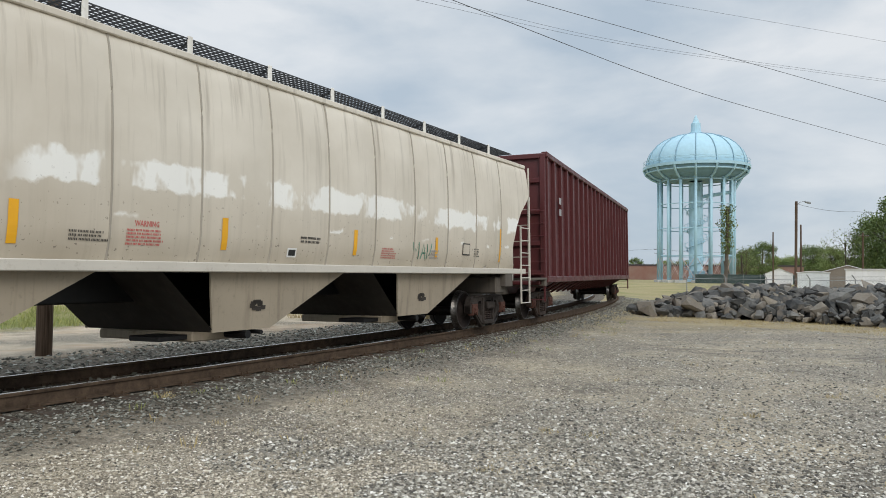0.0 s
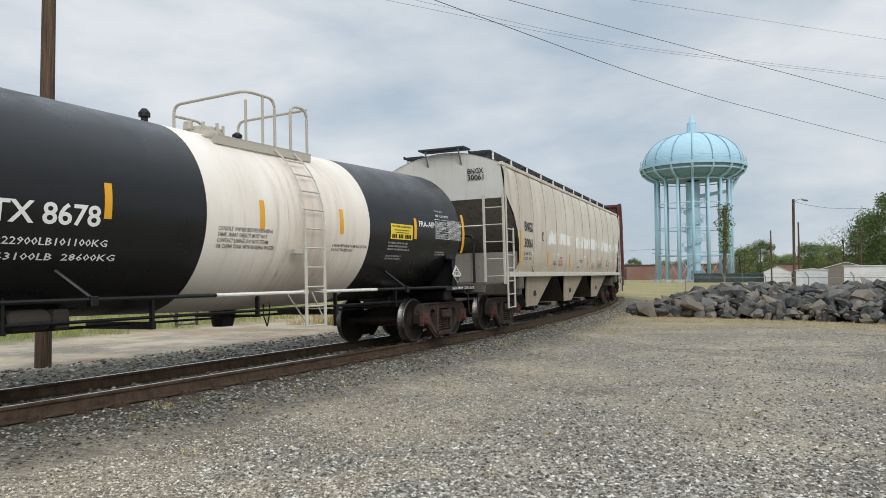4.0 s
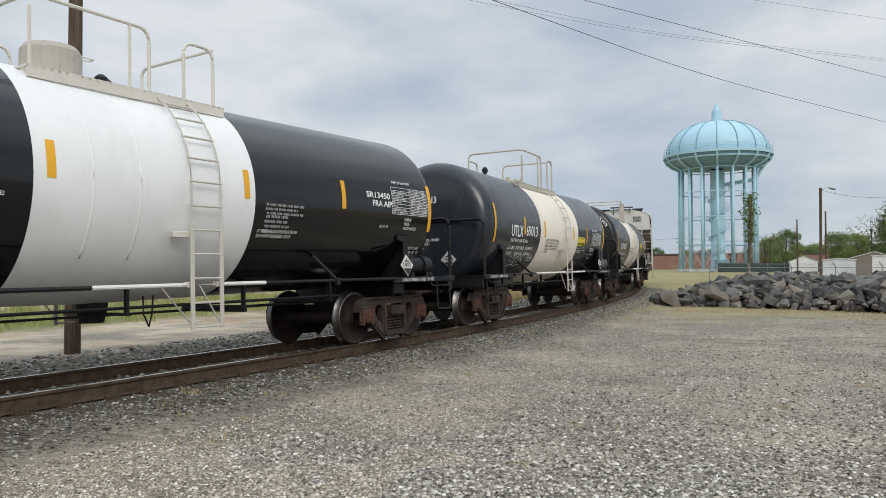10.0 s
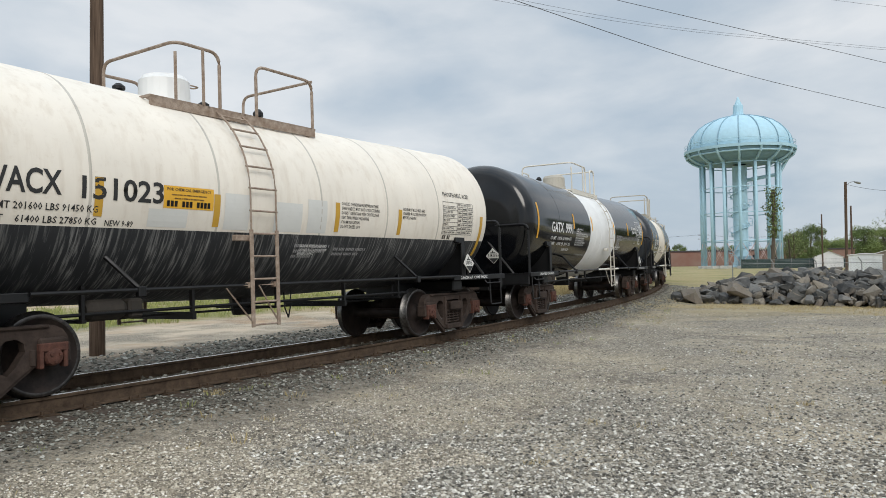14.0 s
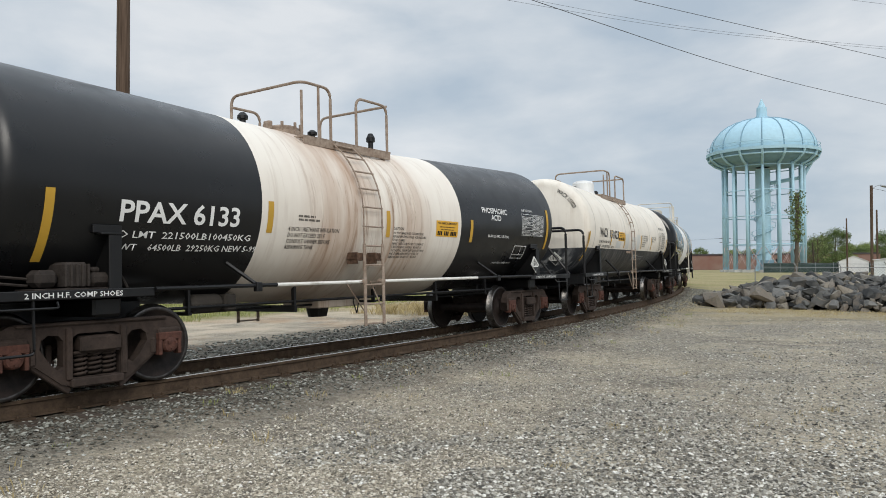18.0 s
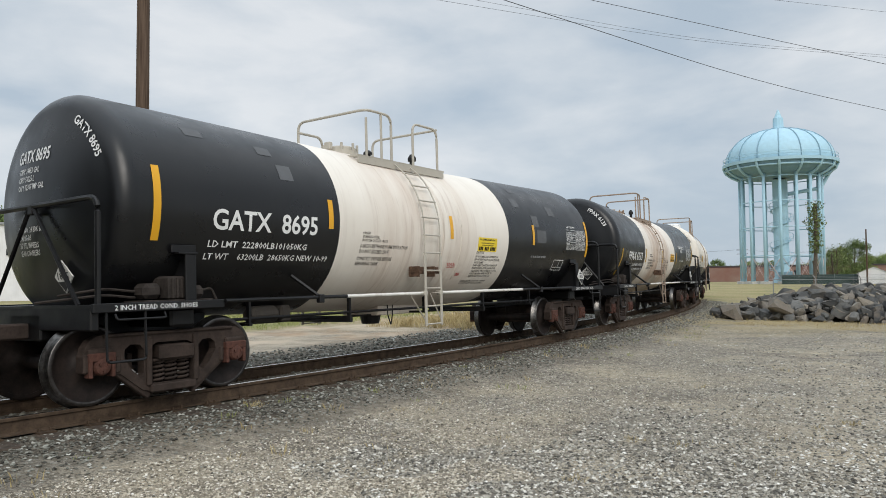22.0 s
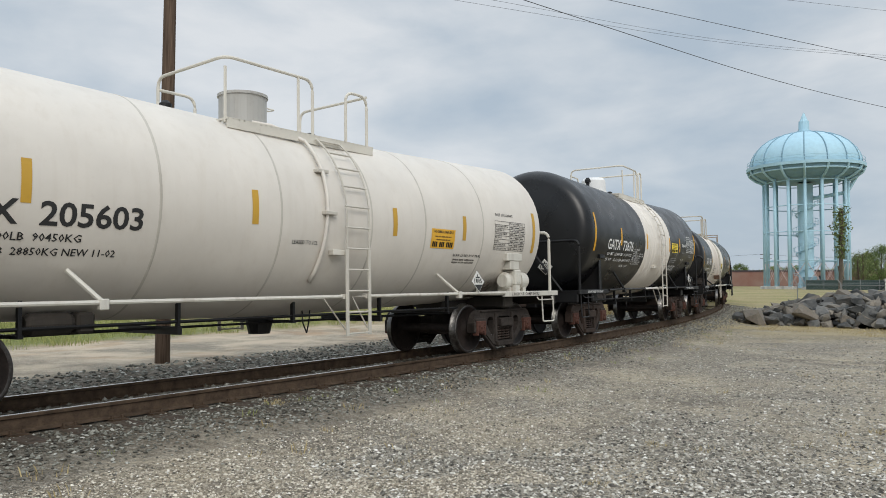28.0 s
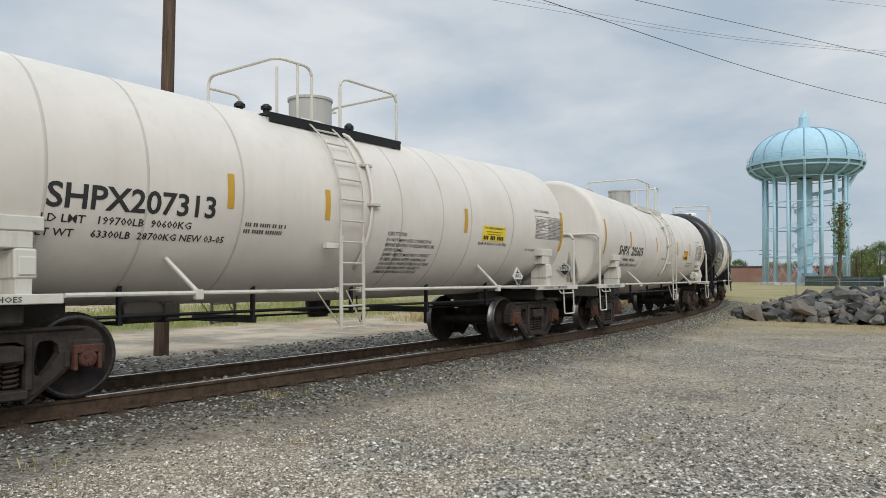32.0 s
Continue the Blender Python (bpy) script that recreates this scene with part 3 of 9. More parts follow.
def small_print(car, x, z, w, rows, h, radius, zc, mat, rng, step=1.75, lift=0.005):
    lines = [(rng.uniform(0, 0.03), -i * h * step, w * rng.uniform(0.6, 1.0), h) for i in range(rows)]
    tagged(part("small_print", wrap(bars_bm(lines, rng), x, z, radius, zc, lift), mat, car, "lines of small stencilled print"), kind="stuff")


def data_panel(car, x, z, w, h, radius, zc, mat, rng):
    """A stencilled table: a ruled frame with rows of small bars in three columns."""
    bm = bmesh.new()
    t, rows = 0.007, 8
    cuts = (0.0, 0.47, 0.63, 0.82, 1.0)
    for i in range(rows + 1):
        y = h * i / rows
        bm.faces.new([bm.verts.new(p) for p in ((0, y, 0), (w, y, 0), (w, y + t, 0), (0, y + t, 0))])
    for c in cuts:
        bm.faces.new([bm.verts.new(p) for p in ((c * w, 0, 0), (c * w + t, 0, 0), (c * w + t, h, 0), (c * w, h, 0))])
    part("table_frame", wrap(bm, x, z, radius, zc, 0.005), mat, car, "ruled stencilled table")
    lines, step = [], h / rows
    for i in range(rows - 1):
        for a, b in zip(cuts[1:], cuts[2:]):
            lines.append((a * w + 0.03, step * i + step * 0.34, (b - a) * w - 0.05, step * 0.40))
    tagged(part("small_print", wrap(bars_bm(lines, rng), x, z, radius, zc, 0.006), mat, car, "table entries in small print"), kind="stuff")
    for i, (body, k) in enumerate((("STUB SILL INSPECTION", 0.92), ("88.B.2 INSPECTION", 0.8), ("LINING", 0.32), ("PRD: VALVE", 0.48), ("SERVICE EQUIPMENT", 0.86), ("THICKNESS TEST", 0.7), ("TANK QUALIFICATION", 0.9))):
        part("table_entry", wrap(text_bm(body, step * 0.46, width=k * 0.44 * w), x + 0.012, z + step * i + step * 0.28, radius, zc, 0.006), mat, car)
    for body, a, b in (("STATION", 1, 2), ("QUALIFIED", 2, 3), ("DUE", 3, 4)):
        part("table_entry", wrap(text_bm(body, step * 0.46, width=(cuts[b] - cuts[a]) * w * (0.8 if b < 4 else 0.5)), x + cuts[a] * w + 0.02, z + step * (rows - 1) + step * 0.28, radius, zc, 0.006), mat, car)


def emergency_label(car, x, z, w, h, radius, zc, rng, faded=False):
    lab = part("warning_label", wrap(quad_bm(0, w, 0, h), x, z, radius, zc, 0.005), M_LABELO if faded else M_LABELY, car, "yellow label with black print")
    part("lettering", wrap(text_bm("FOR CHEMICAL EMERGENCY", h * 0.13, width=w * 0.88), x + w * 0.06, z + h * 0.78, radius, zc, 0.009), M_TXK, lab, "black print")
    tagged(part("small_print", wrap(bars_bm([(w * 0.15, h * 0.58, w * 0.7, h * 0.06), (w * 0.2, h * 0.42, w * 0.6, h * 0.06)], rng), x, z, radius, zc, 0.009), M_TXK, lab), kind="stuff")
    bm = bmesh.new()
    for k in range(12):
        if k not in (3, 7):
            box(bm, w * (0.06 + 0.0735 * k), w * (0.06 + 0.0735 * k + 0.055), h * 0.08, h * 0.34, 0, 0.0005)
    tagged(part("small_print", wrap(bm, x, z, radius, zc, 0.009), M_TXK, lab, "row of bold black bars"), kind="stuff")


def placard_mesh(mat_plate, mat_ink):
    bm = bmesh.new()
    s = 0.19
    vs = [(0, -s), (s, 0), (0, s), (-s, 0)]
    plate(bm, [vs], -0.008, 0.008)
    for f in bm.faces:
        f.material_index = 0
    return bm


def placard(car, m):
    """A diamond hazard placard in a holder; it faces -y in its own space."""
    p = part("placard", shared("placard", lambda: to_mesh(placard_mesh(None, None), "placard", paint("placard_white", (0.6, 0.59, 0.55), 0.5, 0.2, streak=False))), None, car, "white diamond hazard placard", m)

    def ink():
        bm = bmesh.new()
        q = [(0, -0.175), (0.125, -0.055), (-0.125, -0.055)]
        bm.faces.new([bm.verts.new((x, -0.011, z)) for x, z in q])
        for a, b, c, d in ((-0.035, 0.075, 0.03, 0.012), (0.035, 0.075, 0.03, 0.012), (0.0, 0.10, 0.012, 0.03)):
            bm.faces.new([bm.verts.new((a + x * c, -0.011, b + z * d)) for x, z in ((-1, -1), (1, -1), (1, 1), (-1, 1))])
        return to_mesh(bm, "placard_ink", M_TXK)

    def number():
        bm = text_bm("1805", 0.085, width=0.24)
        for v in bm.verts:
            v.co = (v.co.x - 0.12, -0.012, v.co.y - 0.03)
        return to_mesh(bm, "placard_number", M_TXK)

    part("placard_ink", shared("ink", ink), None, p, "black hazard mark")
    part("placard_number", shared("plno", number), None, p, "black placard number")


def brake_wheel_mesh():
    bm = tube(bmesh.new(), [(0, 0.27 * math.cos(a * math.tau / 28), 0.27 * math.sin(a * math.tau / 28)) for a in range(28)], 0.019, 6, closed=True)
    for i in range(6):
        a = i * math.tau / 6
        tube(bm, [(0, 0, 0), (0, 0.265 * math.cos(a), 0.265 * math.sin(a))], 0.014, 5)
    box(bm, -0.05, 0.05, -0.05, 0.05, -0.05, 0.05, 0.012)
    box(bm, 0.04, 0.24, -0.13, 0.13, -0.24, 0.20, 0.03)
    return to_mesh(bm, "brake_wheel", M_FRAME)


def head_line(depth, radius, knuckle):
    """The profile of a dished head: (inward from the cylinder's end, radius) pairs, and the bulge as a function of radius."""
    flat_r = radius - knuckle
    crown = depth - knuckle

    def bulge(r):
        r = min(abs(r), radius)
        if r > flat_r:
            return math.sqrt(max(0.0, knuckle ** 2 - (r - flat_r) ** 2)) * 1.0
        return knuckle + crown * (1 - (r / flat_r) ** 2)

    rs = [radius - knuckle * (1 - math.cos(i * math.pi / 2 / 7)) for i in range(8)] + [flat_r * (1 - i / 6) for i in range(1, 7)]
    return [(bulge(r), r) for r in rs], bulge


def tank_car(spec):
    """A tank car from its numbers: rear and front truck, shell half-length, paint and marks."""
    g = spec.get
    rear, front = spec["trucks"]
    mid, tc = (rear + front) / 2, front - rear
    R, top, half = g("radius", 1.37), spec["top"], spec["half"]
    zc = top - R
    rng = random.Random(int(-rear * 100))
    car = thing(spec["name"], spec["label"], "tank car", "cars of the train", car_pose(rear, front, 0))
    MOVERS.append((car, rear, front))
    dark, light = spec["dark"], spec["light"]
    frame_m, rail_m = g("frame", M_FRAME), g("rail", M_GALV)
    knuckle, depth = g("knuckle", 0.24), g("depth", 0.40)
    hp, bulge = head_line(depth, R, knuckle)
    cyl_r, cyl_f = g("rear_half", half) - 0.12, g("front_half", half) - 0.12
    band = g("band")
    SLOPE["drop"], SLOPE["half"] = spec["drop"], half
    zm, top_m = zc - 0.88 * spec["drop"], top - 0.88 * spec["drop"]

    # shell: rings along x, dark and light by the painted band
    cuts = sorted({-cyl_r, 0.0, cyl_f, *(band or ())} | {-cyl_r + (cyl_r + cyl_f) * i / 12 for i in range(1, 12)})
    prof = [(-cyl_r - b, r) for b, r in reversed(hp)] + [(x, R) for x in cuts[1:-1]] + [(cyl_f + b, r) for b, r in hp]
    mats = []
    for (a, _), (b, _) in zip(prof, prof[1:]):
        c = (a + b) / 2
        mats.append(1 if band and band[0] < c < band[1] else 0)
    bm = lathe(bmesh.new(), prof, "x", 72, mats)
    for v in bm.verts:
        v.co.z -= mid_drop(v.co.x)
    if g("lower"):
        # the lower half keeps a second colour up to a painted line
        bmesh.ops.bisect_plane(bm, geom=bm.verts[:] + bm.edges[:] + bm.faces[:], plane_co=(0, 0, spec["lower"] - zc), plane_no=(0, 0, 1))
        for f in bm.faces:
            f.material_index = 1 if f.calc_center_median().z < spec["lower"] - zc else 0
    bmesh.ops.translate(bm, verts=bm.verts[:], vec=(0, 0, zc))
    part("tank_shell", bm, (dark, light), car, g("shell_label", ""), smooth=True)
    for x in g("seams", ()):
        bm = lathe(bmesh.new(), [(x - 0.018, R), (x - 0.008, R + 0.004), (x + 0.008, R + 0.004), (x + 0.018, R)], "x", 72)
        bmesh.ops.translate(bm, verts=bm.verts[:], vec=(0, 0, -mid_drop(x)))
        if g("lower"):
            bmesh.ops.bisect_plane(bm, geom=bm.verts[:] + bm.edges[:] + bm.faces[:], plane_co=(0, 0, spec["lower"] - zc), plane_no=(0, 0, 1), clear_inner=True)
        bmesh.ops.translate(bm, verts=bm.verts[:], vec=(0, 0, zc))
        part("jacket_seam", bm, M_SEAM if not band else light if band[0] < x < band[1] else dark, car, smooth=True)

    for x in g("ridges", ()):
        line = [(x, -(R - 0.006) * math.cos(radians(a)), zc - mid_drop(x) + (R - 0.006) * math.sin(radians(a))) for a in range(-38, 56, 4)]
        part("pressed_ridge", tube(bmesh.new(), line, 0.014, 6), light, car, smooth=True)
    for x, ya, zb, w, drop in g("stains", ()):
        # oil runs on the rear head
        bm = bmesh.new()
        n = 14
        rows = []
        for i in range(n + 1):
            u = i / n
            hw = w * (0.35 + 0.65 * u)
            rows.append([(ya - hw * (1 - 2 * j / 6), zb - drop * u) for j in range(7)])
        grid = [[bm.verts.new((-cyl_r - bulge(math.hypot(a, b - zc)) - 0.004, a, b)) for a, b in r] for r in rows]
        for r0, r1 in zip(grid, grid[1:]):
            for k in range(6):
                bm.faces.new((r0[k], r0[k + 1], r1[k + 1], r1[k]))
        part("oil_stain", bm, M_OIL, car, "dark oily run")
    # underframe at each end: stub sill, platform, side sills, saddles, handrails and steps
    face_r, face_f = spec["couplers"][0] - mid, spec["couplers"][1] - mid
    for way, face in ((-1, face_r), (1, face_f)):
        tx, cyl = way * tc / 2, cyl_r if way < 0 else cyl_f
        rail_x = spec["rail_x"][0 if way < 0 else 1]
        end = max(half + 0.62, rail_x + 0.08)
        xs = sorted((way * end, tx - way * 1.0))
        bm = bmesh.new()
        box(bm, *xs, -0.34, 0.34, 0.74, 1.05, 0.02)
        box(bm, *sorted((way * end, way * (end - 0.10))), -1.36, 1.36, 0.86, 1.12, 0.015)
        box(bm, tx - 0.17, tx + 0.17, -1.22, 1.22, 0.84, 1.06, 0.03)
        part("end_sill", bm, M_GRIMESHADE if frame_m is M_OWFRAME else frame_m, car)
        bm = bmesh.new()
        xp = sorted((way * end, tx - way * 0.45))
        box(bm, *xp, -1.42, -1.36, 1.05, 1.15, 0.008)
        box(bm, *xp, 1.36, 1.42, 1.05, 1.15, 0.008)
        box(bm, *xp, -1.36, 1.36, 1.085, 1.10)
        deck = part("end_platform", bm, frame_m, car)
        for i in range(int((xp[1] - xp[0]) / 0.16)):
            part("slat", shared(("slat", frame_m.name), lambda: to_mesh(box(bmesh.new(), 0, 0.11, -1.36, 1.36, 1.10, 1.135), "slat", frame_m)), None, deck, "", pose(xp[0] + 0.16 * i, 0, 0))
        for y in (-1, 1):
            bm = bmesh.new()
            zt = zc - R * 0.36
            yt = R * 0.93
            if g("capped_saddle"):
                # a cap block welded to the shell, on a stepped post from the body bolster
                box(bm, tx - 0.27, tx + 0.27, *sorted((y * (yt - 0.08), y * (yt + 0.07))), zt - 0.15, zt, 0.012)
                box(bm, tx - 0.15, tx + 0.17, *sorted((y * 0.9, y * (yt + 0.06))), zt - 0.32, zt - 0.15, 0.012)
                box(bm, tx - 0.02, tx + 0.20, *sorted((y * 1.0, y * 1.40)), zt - 0.62, zt - 0.32, 0.02)
                box(bm, tx + 0.00, tx + 0.16, *sorted((y * 1.0, y * 1.385)), 1.06, zt - 0.60, 0.008)
                box(bm, tx + 0.02, tx + 0.18, *sorted((y * 1.38, y * 1.415)), zt - 0.58, zt - 0.40, 0.008)
            else:
                # a slim outer flange on a web that reaches in to the shell, under a small ledge
                zt -= 0.12
                box(bm, tx - 0.075, tx + 0.075, *sorted((y * 1.34, y * 1.375)), 1.06, zt, 0.006)
                box(bm, tx - 0.02, tx + 0.02, *sorted((y * 0.80, y * 1.345)), 1.06, zt - 0.015)
                box(bm, tx - 0.17, tx + 0.09, *sorted((y * 1.20, y * 1.38)), zt, zt + 0.022, 0.004)
                box(bm, tx - 0.22, tx + 0.12, *sorted((y * (R * 0.90), y * (R * 0.955))), zt + 0.02, zt + 0.11, 0.006)
            part("saddle", bm, frame_m, car)
            # step stirrup below the end
            bm = tube(bmesh.new(), rounded([(way * (end - 0.16), y * 1.38, 1.05), (way * (end - 0.16), y * 1.40, 0.52), (way * (end - 0.62), y * 1.40, 0.52), (way * (end - 0.62), y * 1.38, 1.05)], 0.05, 3), 0.016, 6)
            part("sill_step", bm, g("step", frame_m), car)
        # end handrail across the car, with two diagonal braces
        hx, hz = way * rail_x, g("rail_end_z", 2.29)
        bm = tube(bmesh.new(), rounded([(hx, -1.36, 1.12), (hx, -1.36, hz), (hx, 1.36, hz), (hx, 1.36, 1.12)], 0.16, 5), 0.032, 8)
        part("end_handrail", bm, frame_m, car)
        for y in (() if g("plain_rail") else (-1, 1)):
            bm = tube(bmesh.new(), [(hx, y * 0.05, hz - 0.03), (way * (end - 0.10), y * 0.95, 1.13)], 0.028, 6)
            part("handrail_brace", bm, frame_m, car)
        bm = box(bmesh.new(), hx - 0.03, hx + 0.03, -0.05, 0.05, hz - 0.10, hz + 0.02, 0.01)
        tube(bm, [(hx, 0, hz - 0.05), (way * (cyl + depth * 0.9), 0, hz - 0.12)], 0.02, 6)
        part("handrail_bracket", bm, frame_m, car)
        # side handrail at the foot of the end
        for y in (-1, 1):
            bm = tube(bmesh.new(), rounded([(way * (end - 0.25), y * 1.40, 1.03), (way * (end - 0.25), y * 1.44, 0.97), (way * (end - 0.85), y * 1.44, 0.97), (way * (end - 0.85), y * 1.40, 1.03)], 0.03, 2), 0.013, 6)
            part("grab_iron", bm, g("step", frame_m), car)
        draft_gear(car, face, way)
        truck(car, tx, way * (tc / 2) / RADIUS, g("grey_trucks", False), spec["head_text"][0][0])
        # the line stencilled on the side sill
        bm = text_bm(g("sill_text", "2 INCH H.F. COMP SHOES"), 0.055, width=1.05)
        x0 = xp[0] + 0.25 if way > 0 else xp[1] - 1.45
        for v in bm.verts:
            v.co = (x0 + v.co.x, -1.424, 1.072 + v.co.y)
        part("lettering", bm, M_TXK if frame_m is M_OWFRAME else M_TXW, car, "sill stencil")

    # running rail low along each side, on struts from the shell
    lo_m = g("low_rail")
    a, b = -(tc / 2 - 0.45), tc / 2 - 0.45
    segs = [(a, b, lo_m)] if lo_m else [(a, band[0], frame_m), (band[0], band[1], M_WFRAME), (band[1], b, frame_m)]
    if g("low_split"):
        p0, p1 = spec["low_split"]
        segs = [(a, p0, frame_m), (p0, p1, M_WFRAME), (p1, b, frame_m)]
    for y in (-1, 1):
        lx = g("ladder", 0.5)
        cut = [(max(s0, u), min(s1, v), m) for s0, s1, m in segs for u, v in ((a, lx - 0.23), (lx + 0.23, b))]
        for s0, s1, m in [c for c in cut if c[1] - c[0] > 0.02]:
            part("side_handrail", tube(bmesh.new(), [(s0, y * 1.43, 1.13), (s1, y * 1.43, 1.13)], 0.026, 8), m, car)
        for x in g("struts", (-0.62 * tc / 2, 0.62 * tc / 2)):
            m = frame_m if not lo_m else lo_m
            bm = tube(bmesh.new(), [(x, y * 1.43, 1.13), (x - 0.24, y * R * 0.80, zc - mid_drop(x) - R * 0.60)], 0.028, 6)
            box(bm, x - 0.05, x + 0.05, y * 1.43 - 0.04, y * 1.43 + 0.04, 1.05, 1.17, 0.01)
            part("rail_strut", bm, m, car)

    # underside: outlet, brake rigging, hangers
    bm = lathe(bmesh.new(), [(-0.26, 0.0), (-0.26, 0.16), (-0.08, 0.20), (0.10, 0.22), (0.10, 0.0)], "z", 16)
    bmesh.ops.translate(bm, verts=bm.verts[:], vec=(g("outlet", 0.0), 0, zm - R))
    part("bottom_outlet", bm, frame_m if frame_m is not M_OWFRAME else M_FRAME, car)
    for y, za, zb, r in ((-0.25, 0.78, 0.74, 0.018), (-0.75, 0.86, 0.86, 0.024), (0.55, 0.72, 0.72, 0.018)):
        part("brake_rod", tube(bmesh.new(), [(-tc / 2 + 0.9, y, za), (tc / 2 - 1.0, y, zb)], r, 6), M_FRAME, car)
    for i in range(5):
        x = -tc / 2 + 1.4 + i * (tc - 2.8) / 4
        bm = box(bmesh.new(), x - 0.03, x + 0.03, -0.80, 0.60, 0.70 if i % 2 else 0.76, 0.80, 0.005)
        box(bm, x - 0.02, x + 0.02, -0.78, -0.72, 0.79, zc - R * 0.80)
        part("rod_hanger", bm, M_FRAME, car)
    bm = lathe(bmesh.new(), [(-0.26, 0.0), (-0.26, 0.09), (-0.20, 0.13), (0.20, 0.13), (0.26, 0.09), (0.26, 0.0)], "x", 14)
    bmesh.ops.translate(bm, verts=bm.verts[:], vec=(-tc / 2 + 1.75, -0.62, 0.90))
    box(bm, -tc / 2 + 2.02, -tc / 2 + 2.22, -0.75, -0.50, 0.78, 1.02, 0.03)
    part("brake_cylinder", bm, M_GRIMESHADE, car)
    chain_x = g("chain", g("outlet", 0.0) + 0.45)
    if g("skirt"):
        k0, k1 = spec["skirt"]
        bm = box(bmesh.new(), k0, k1, -0.42, 0.42, zm - R - 0.10, zm - R + 0.16, 0.015)
        part("outlet_skirt", bm, light, car, "pale outlet skid under the shell")
    for dx in (0.0, 0.16):
        part("chain", tube(bmesh.new(), [(chain_x + dx, -0.45, zm - R + 0.12), (chain_x + dx * 0.8, -0.46, 0.75), (chain_x + 0.08, -0.46, 0.58)], 0.012, 5), M_FRAME, car)

    # ladder up the near and far side, bent over the shell
    lx = g("ladder", 0.5)
    py = 0.66
    pz = zm + math.sqrt(R * R - py * py) + 0.01
    lad_m = g("ladder_mat", M_LADDER)
    for y in (-1, 1):
        ly = max(1.46, R + 0.085)
        foot = g("ladder_foot", 0.57)
        line = [(ly, foot), (ly, zm + 0.1)]
        for i in range(1, 8):
            ang = radians(4 + i * 8.2)
            line.append(((R + 0.09) * math.cos(ang), zm + (R + 0.09) * math.sin(ang)))
        lad = None
        for dx in (-0.23, 0.23):
            bm = tube(bmesh.new(), [(lx + dx, y * a, b) for a, b in line], 0.013, 6)
            box(bm, lx + dx - 0.03, lx + dx + 0.03, y * ly - 0.012, y * ly + 0.012, foot, zm - 0.45, 0.004)
            if lad is None:
                lad = part("ladder", bm, lad_m, car, g("ladder_label", "white steel side ladder"))
            else:
                part("stringer", bm, lad_m, lad)
        dist = [0.0]
        for (a0, b0), (a1, b1) in zip(line, line[1:]):
            dist.append(dist[-1] + math.hypot(a1 - a0, b1 - b0))
        k = 0.03
        while k < dist[-1]:
            a = np.interp(k, dist, [q[0] for q in line])
            b = np.interp(k, dist, [q[1] for q in line])
            part("rung", shared(("rung", lad_m.name), lambda: to_mesh(tube(bmesh.new(), [(-0.25, 0, 0), (0.25, 0, 0)], 0.015, 6), "rung", lad_m)), None, lad, "", pose(lx, y * a, b))
            k += 0.305
        for dx in (-0.23, 0.23):
            part("ladder_brace", tube(bmesh.new(), [(lx + dx, y * 1.45, 1.13), (lx + dx + (-0.42 if dx < 0 else -0.3), y * 1.43, 1.13 if dx > 0 else 1.13), (lx + dx, y * 1.45, 0.66)], 0.014, 5), lad_m, lad)
            part("rail_clamp", box(bmesh.new(), lx + dx - 0.05, lx + dx + 0.05, y * 1.43 - 0.045, y * 1.43 + 0.045, 1.09, 1.17, 0.012), lad_m, lad)
        if g("skirt"):
            # rusty stand-off brackets welded to the shell
            for x0, x1 in ((lx - 0.36, lx - 0.14), (lx + 0.10, lx + 0.30)):
                bm = box(bmesh.new(), x0, x1, y * 1.32 - 0.10, y * 1.32 + 0.12, 1.46, 1.49, 0.004)
                box(bm, x0, x0 + 0.03, y * 1.32 - 0.10, y * 1.32 + 0.11, 1.41, 1.59, 0.004)
                box(bm, x0 + 0.04, x1 - 0.06, y * 1.32 - 0.10, y * 1.32 + 0.10, 1.485, 1.58, 0.01)
                part("shell_bracket", bm, M_BRACKET, lad, "rust-brown bracket")
        else:
            part("ladder_foot_bracket", box(bmesh.new(), lx - 0.45, lx - 0.20, y * 1.30 - 0.05, y * 1.30 + 0.14 * y, 1.72, 1.80, 0.008), rail_m, lad)

    # top platform with gratings, safety rails, dome and valves
    pl, pr = spec["platform"]
    deck_m = g("deck", rail_m)
    for y in (-1, 1):
        bm = bmesh.new()
        y0, y1 = sorted((y * 0.42, y * 0.86))
        box(bm, pl, pr, y0, y0 + 0.03, pz - 0.11, pz + 0.03)
        box(bm, pl, pr, y1 - 0.03, y1, pz - 0.11, pz + 0.03)
        n = int((pr - pl) / 0.09)
        for i in range(n + 1):
            x = pl + (pr - pl) * i / n
            box(bm, x - 0.012, x + 0.012, y0, y1, pz, pz + 0.03)
        box(bm, pl, pr, (y0 + y1) / 2 - 0.012, (y0 + y1) / 2 + 0.012, pz, pz + 0.032)
        part("platform_grating", bm, deck_m, car)
        for x in (pl + 0.15, lx, pr - 0.15):
            bm = box(bmesh.new(), x - 0.03, x + 0.03, *sorted((y * 0.40, y * 0.84)), pz - 0.16, pz - 0.05, 0.005)
            box(bm, x - 0.03, x + 0.03, *sorted((y * 0.74, y * 0.82)), pz - 0.36, pz - 0.05, 0.005)
            part("platform_support", bm, deck_m, car)
    ra, rb, rc, rd, rt = spec["rails"]
    up = 0.17
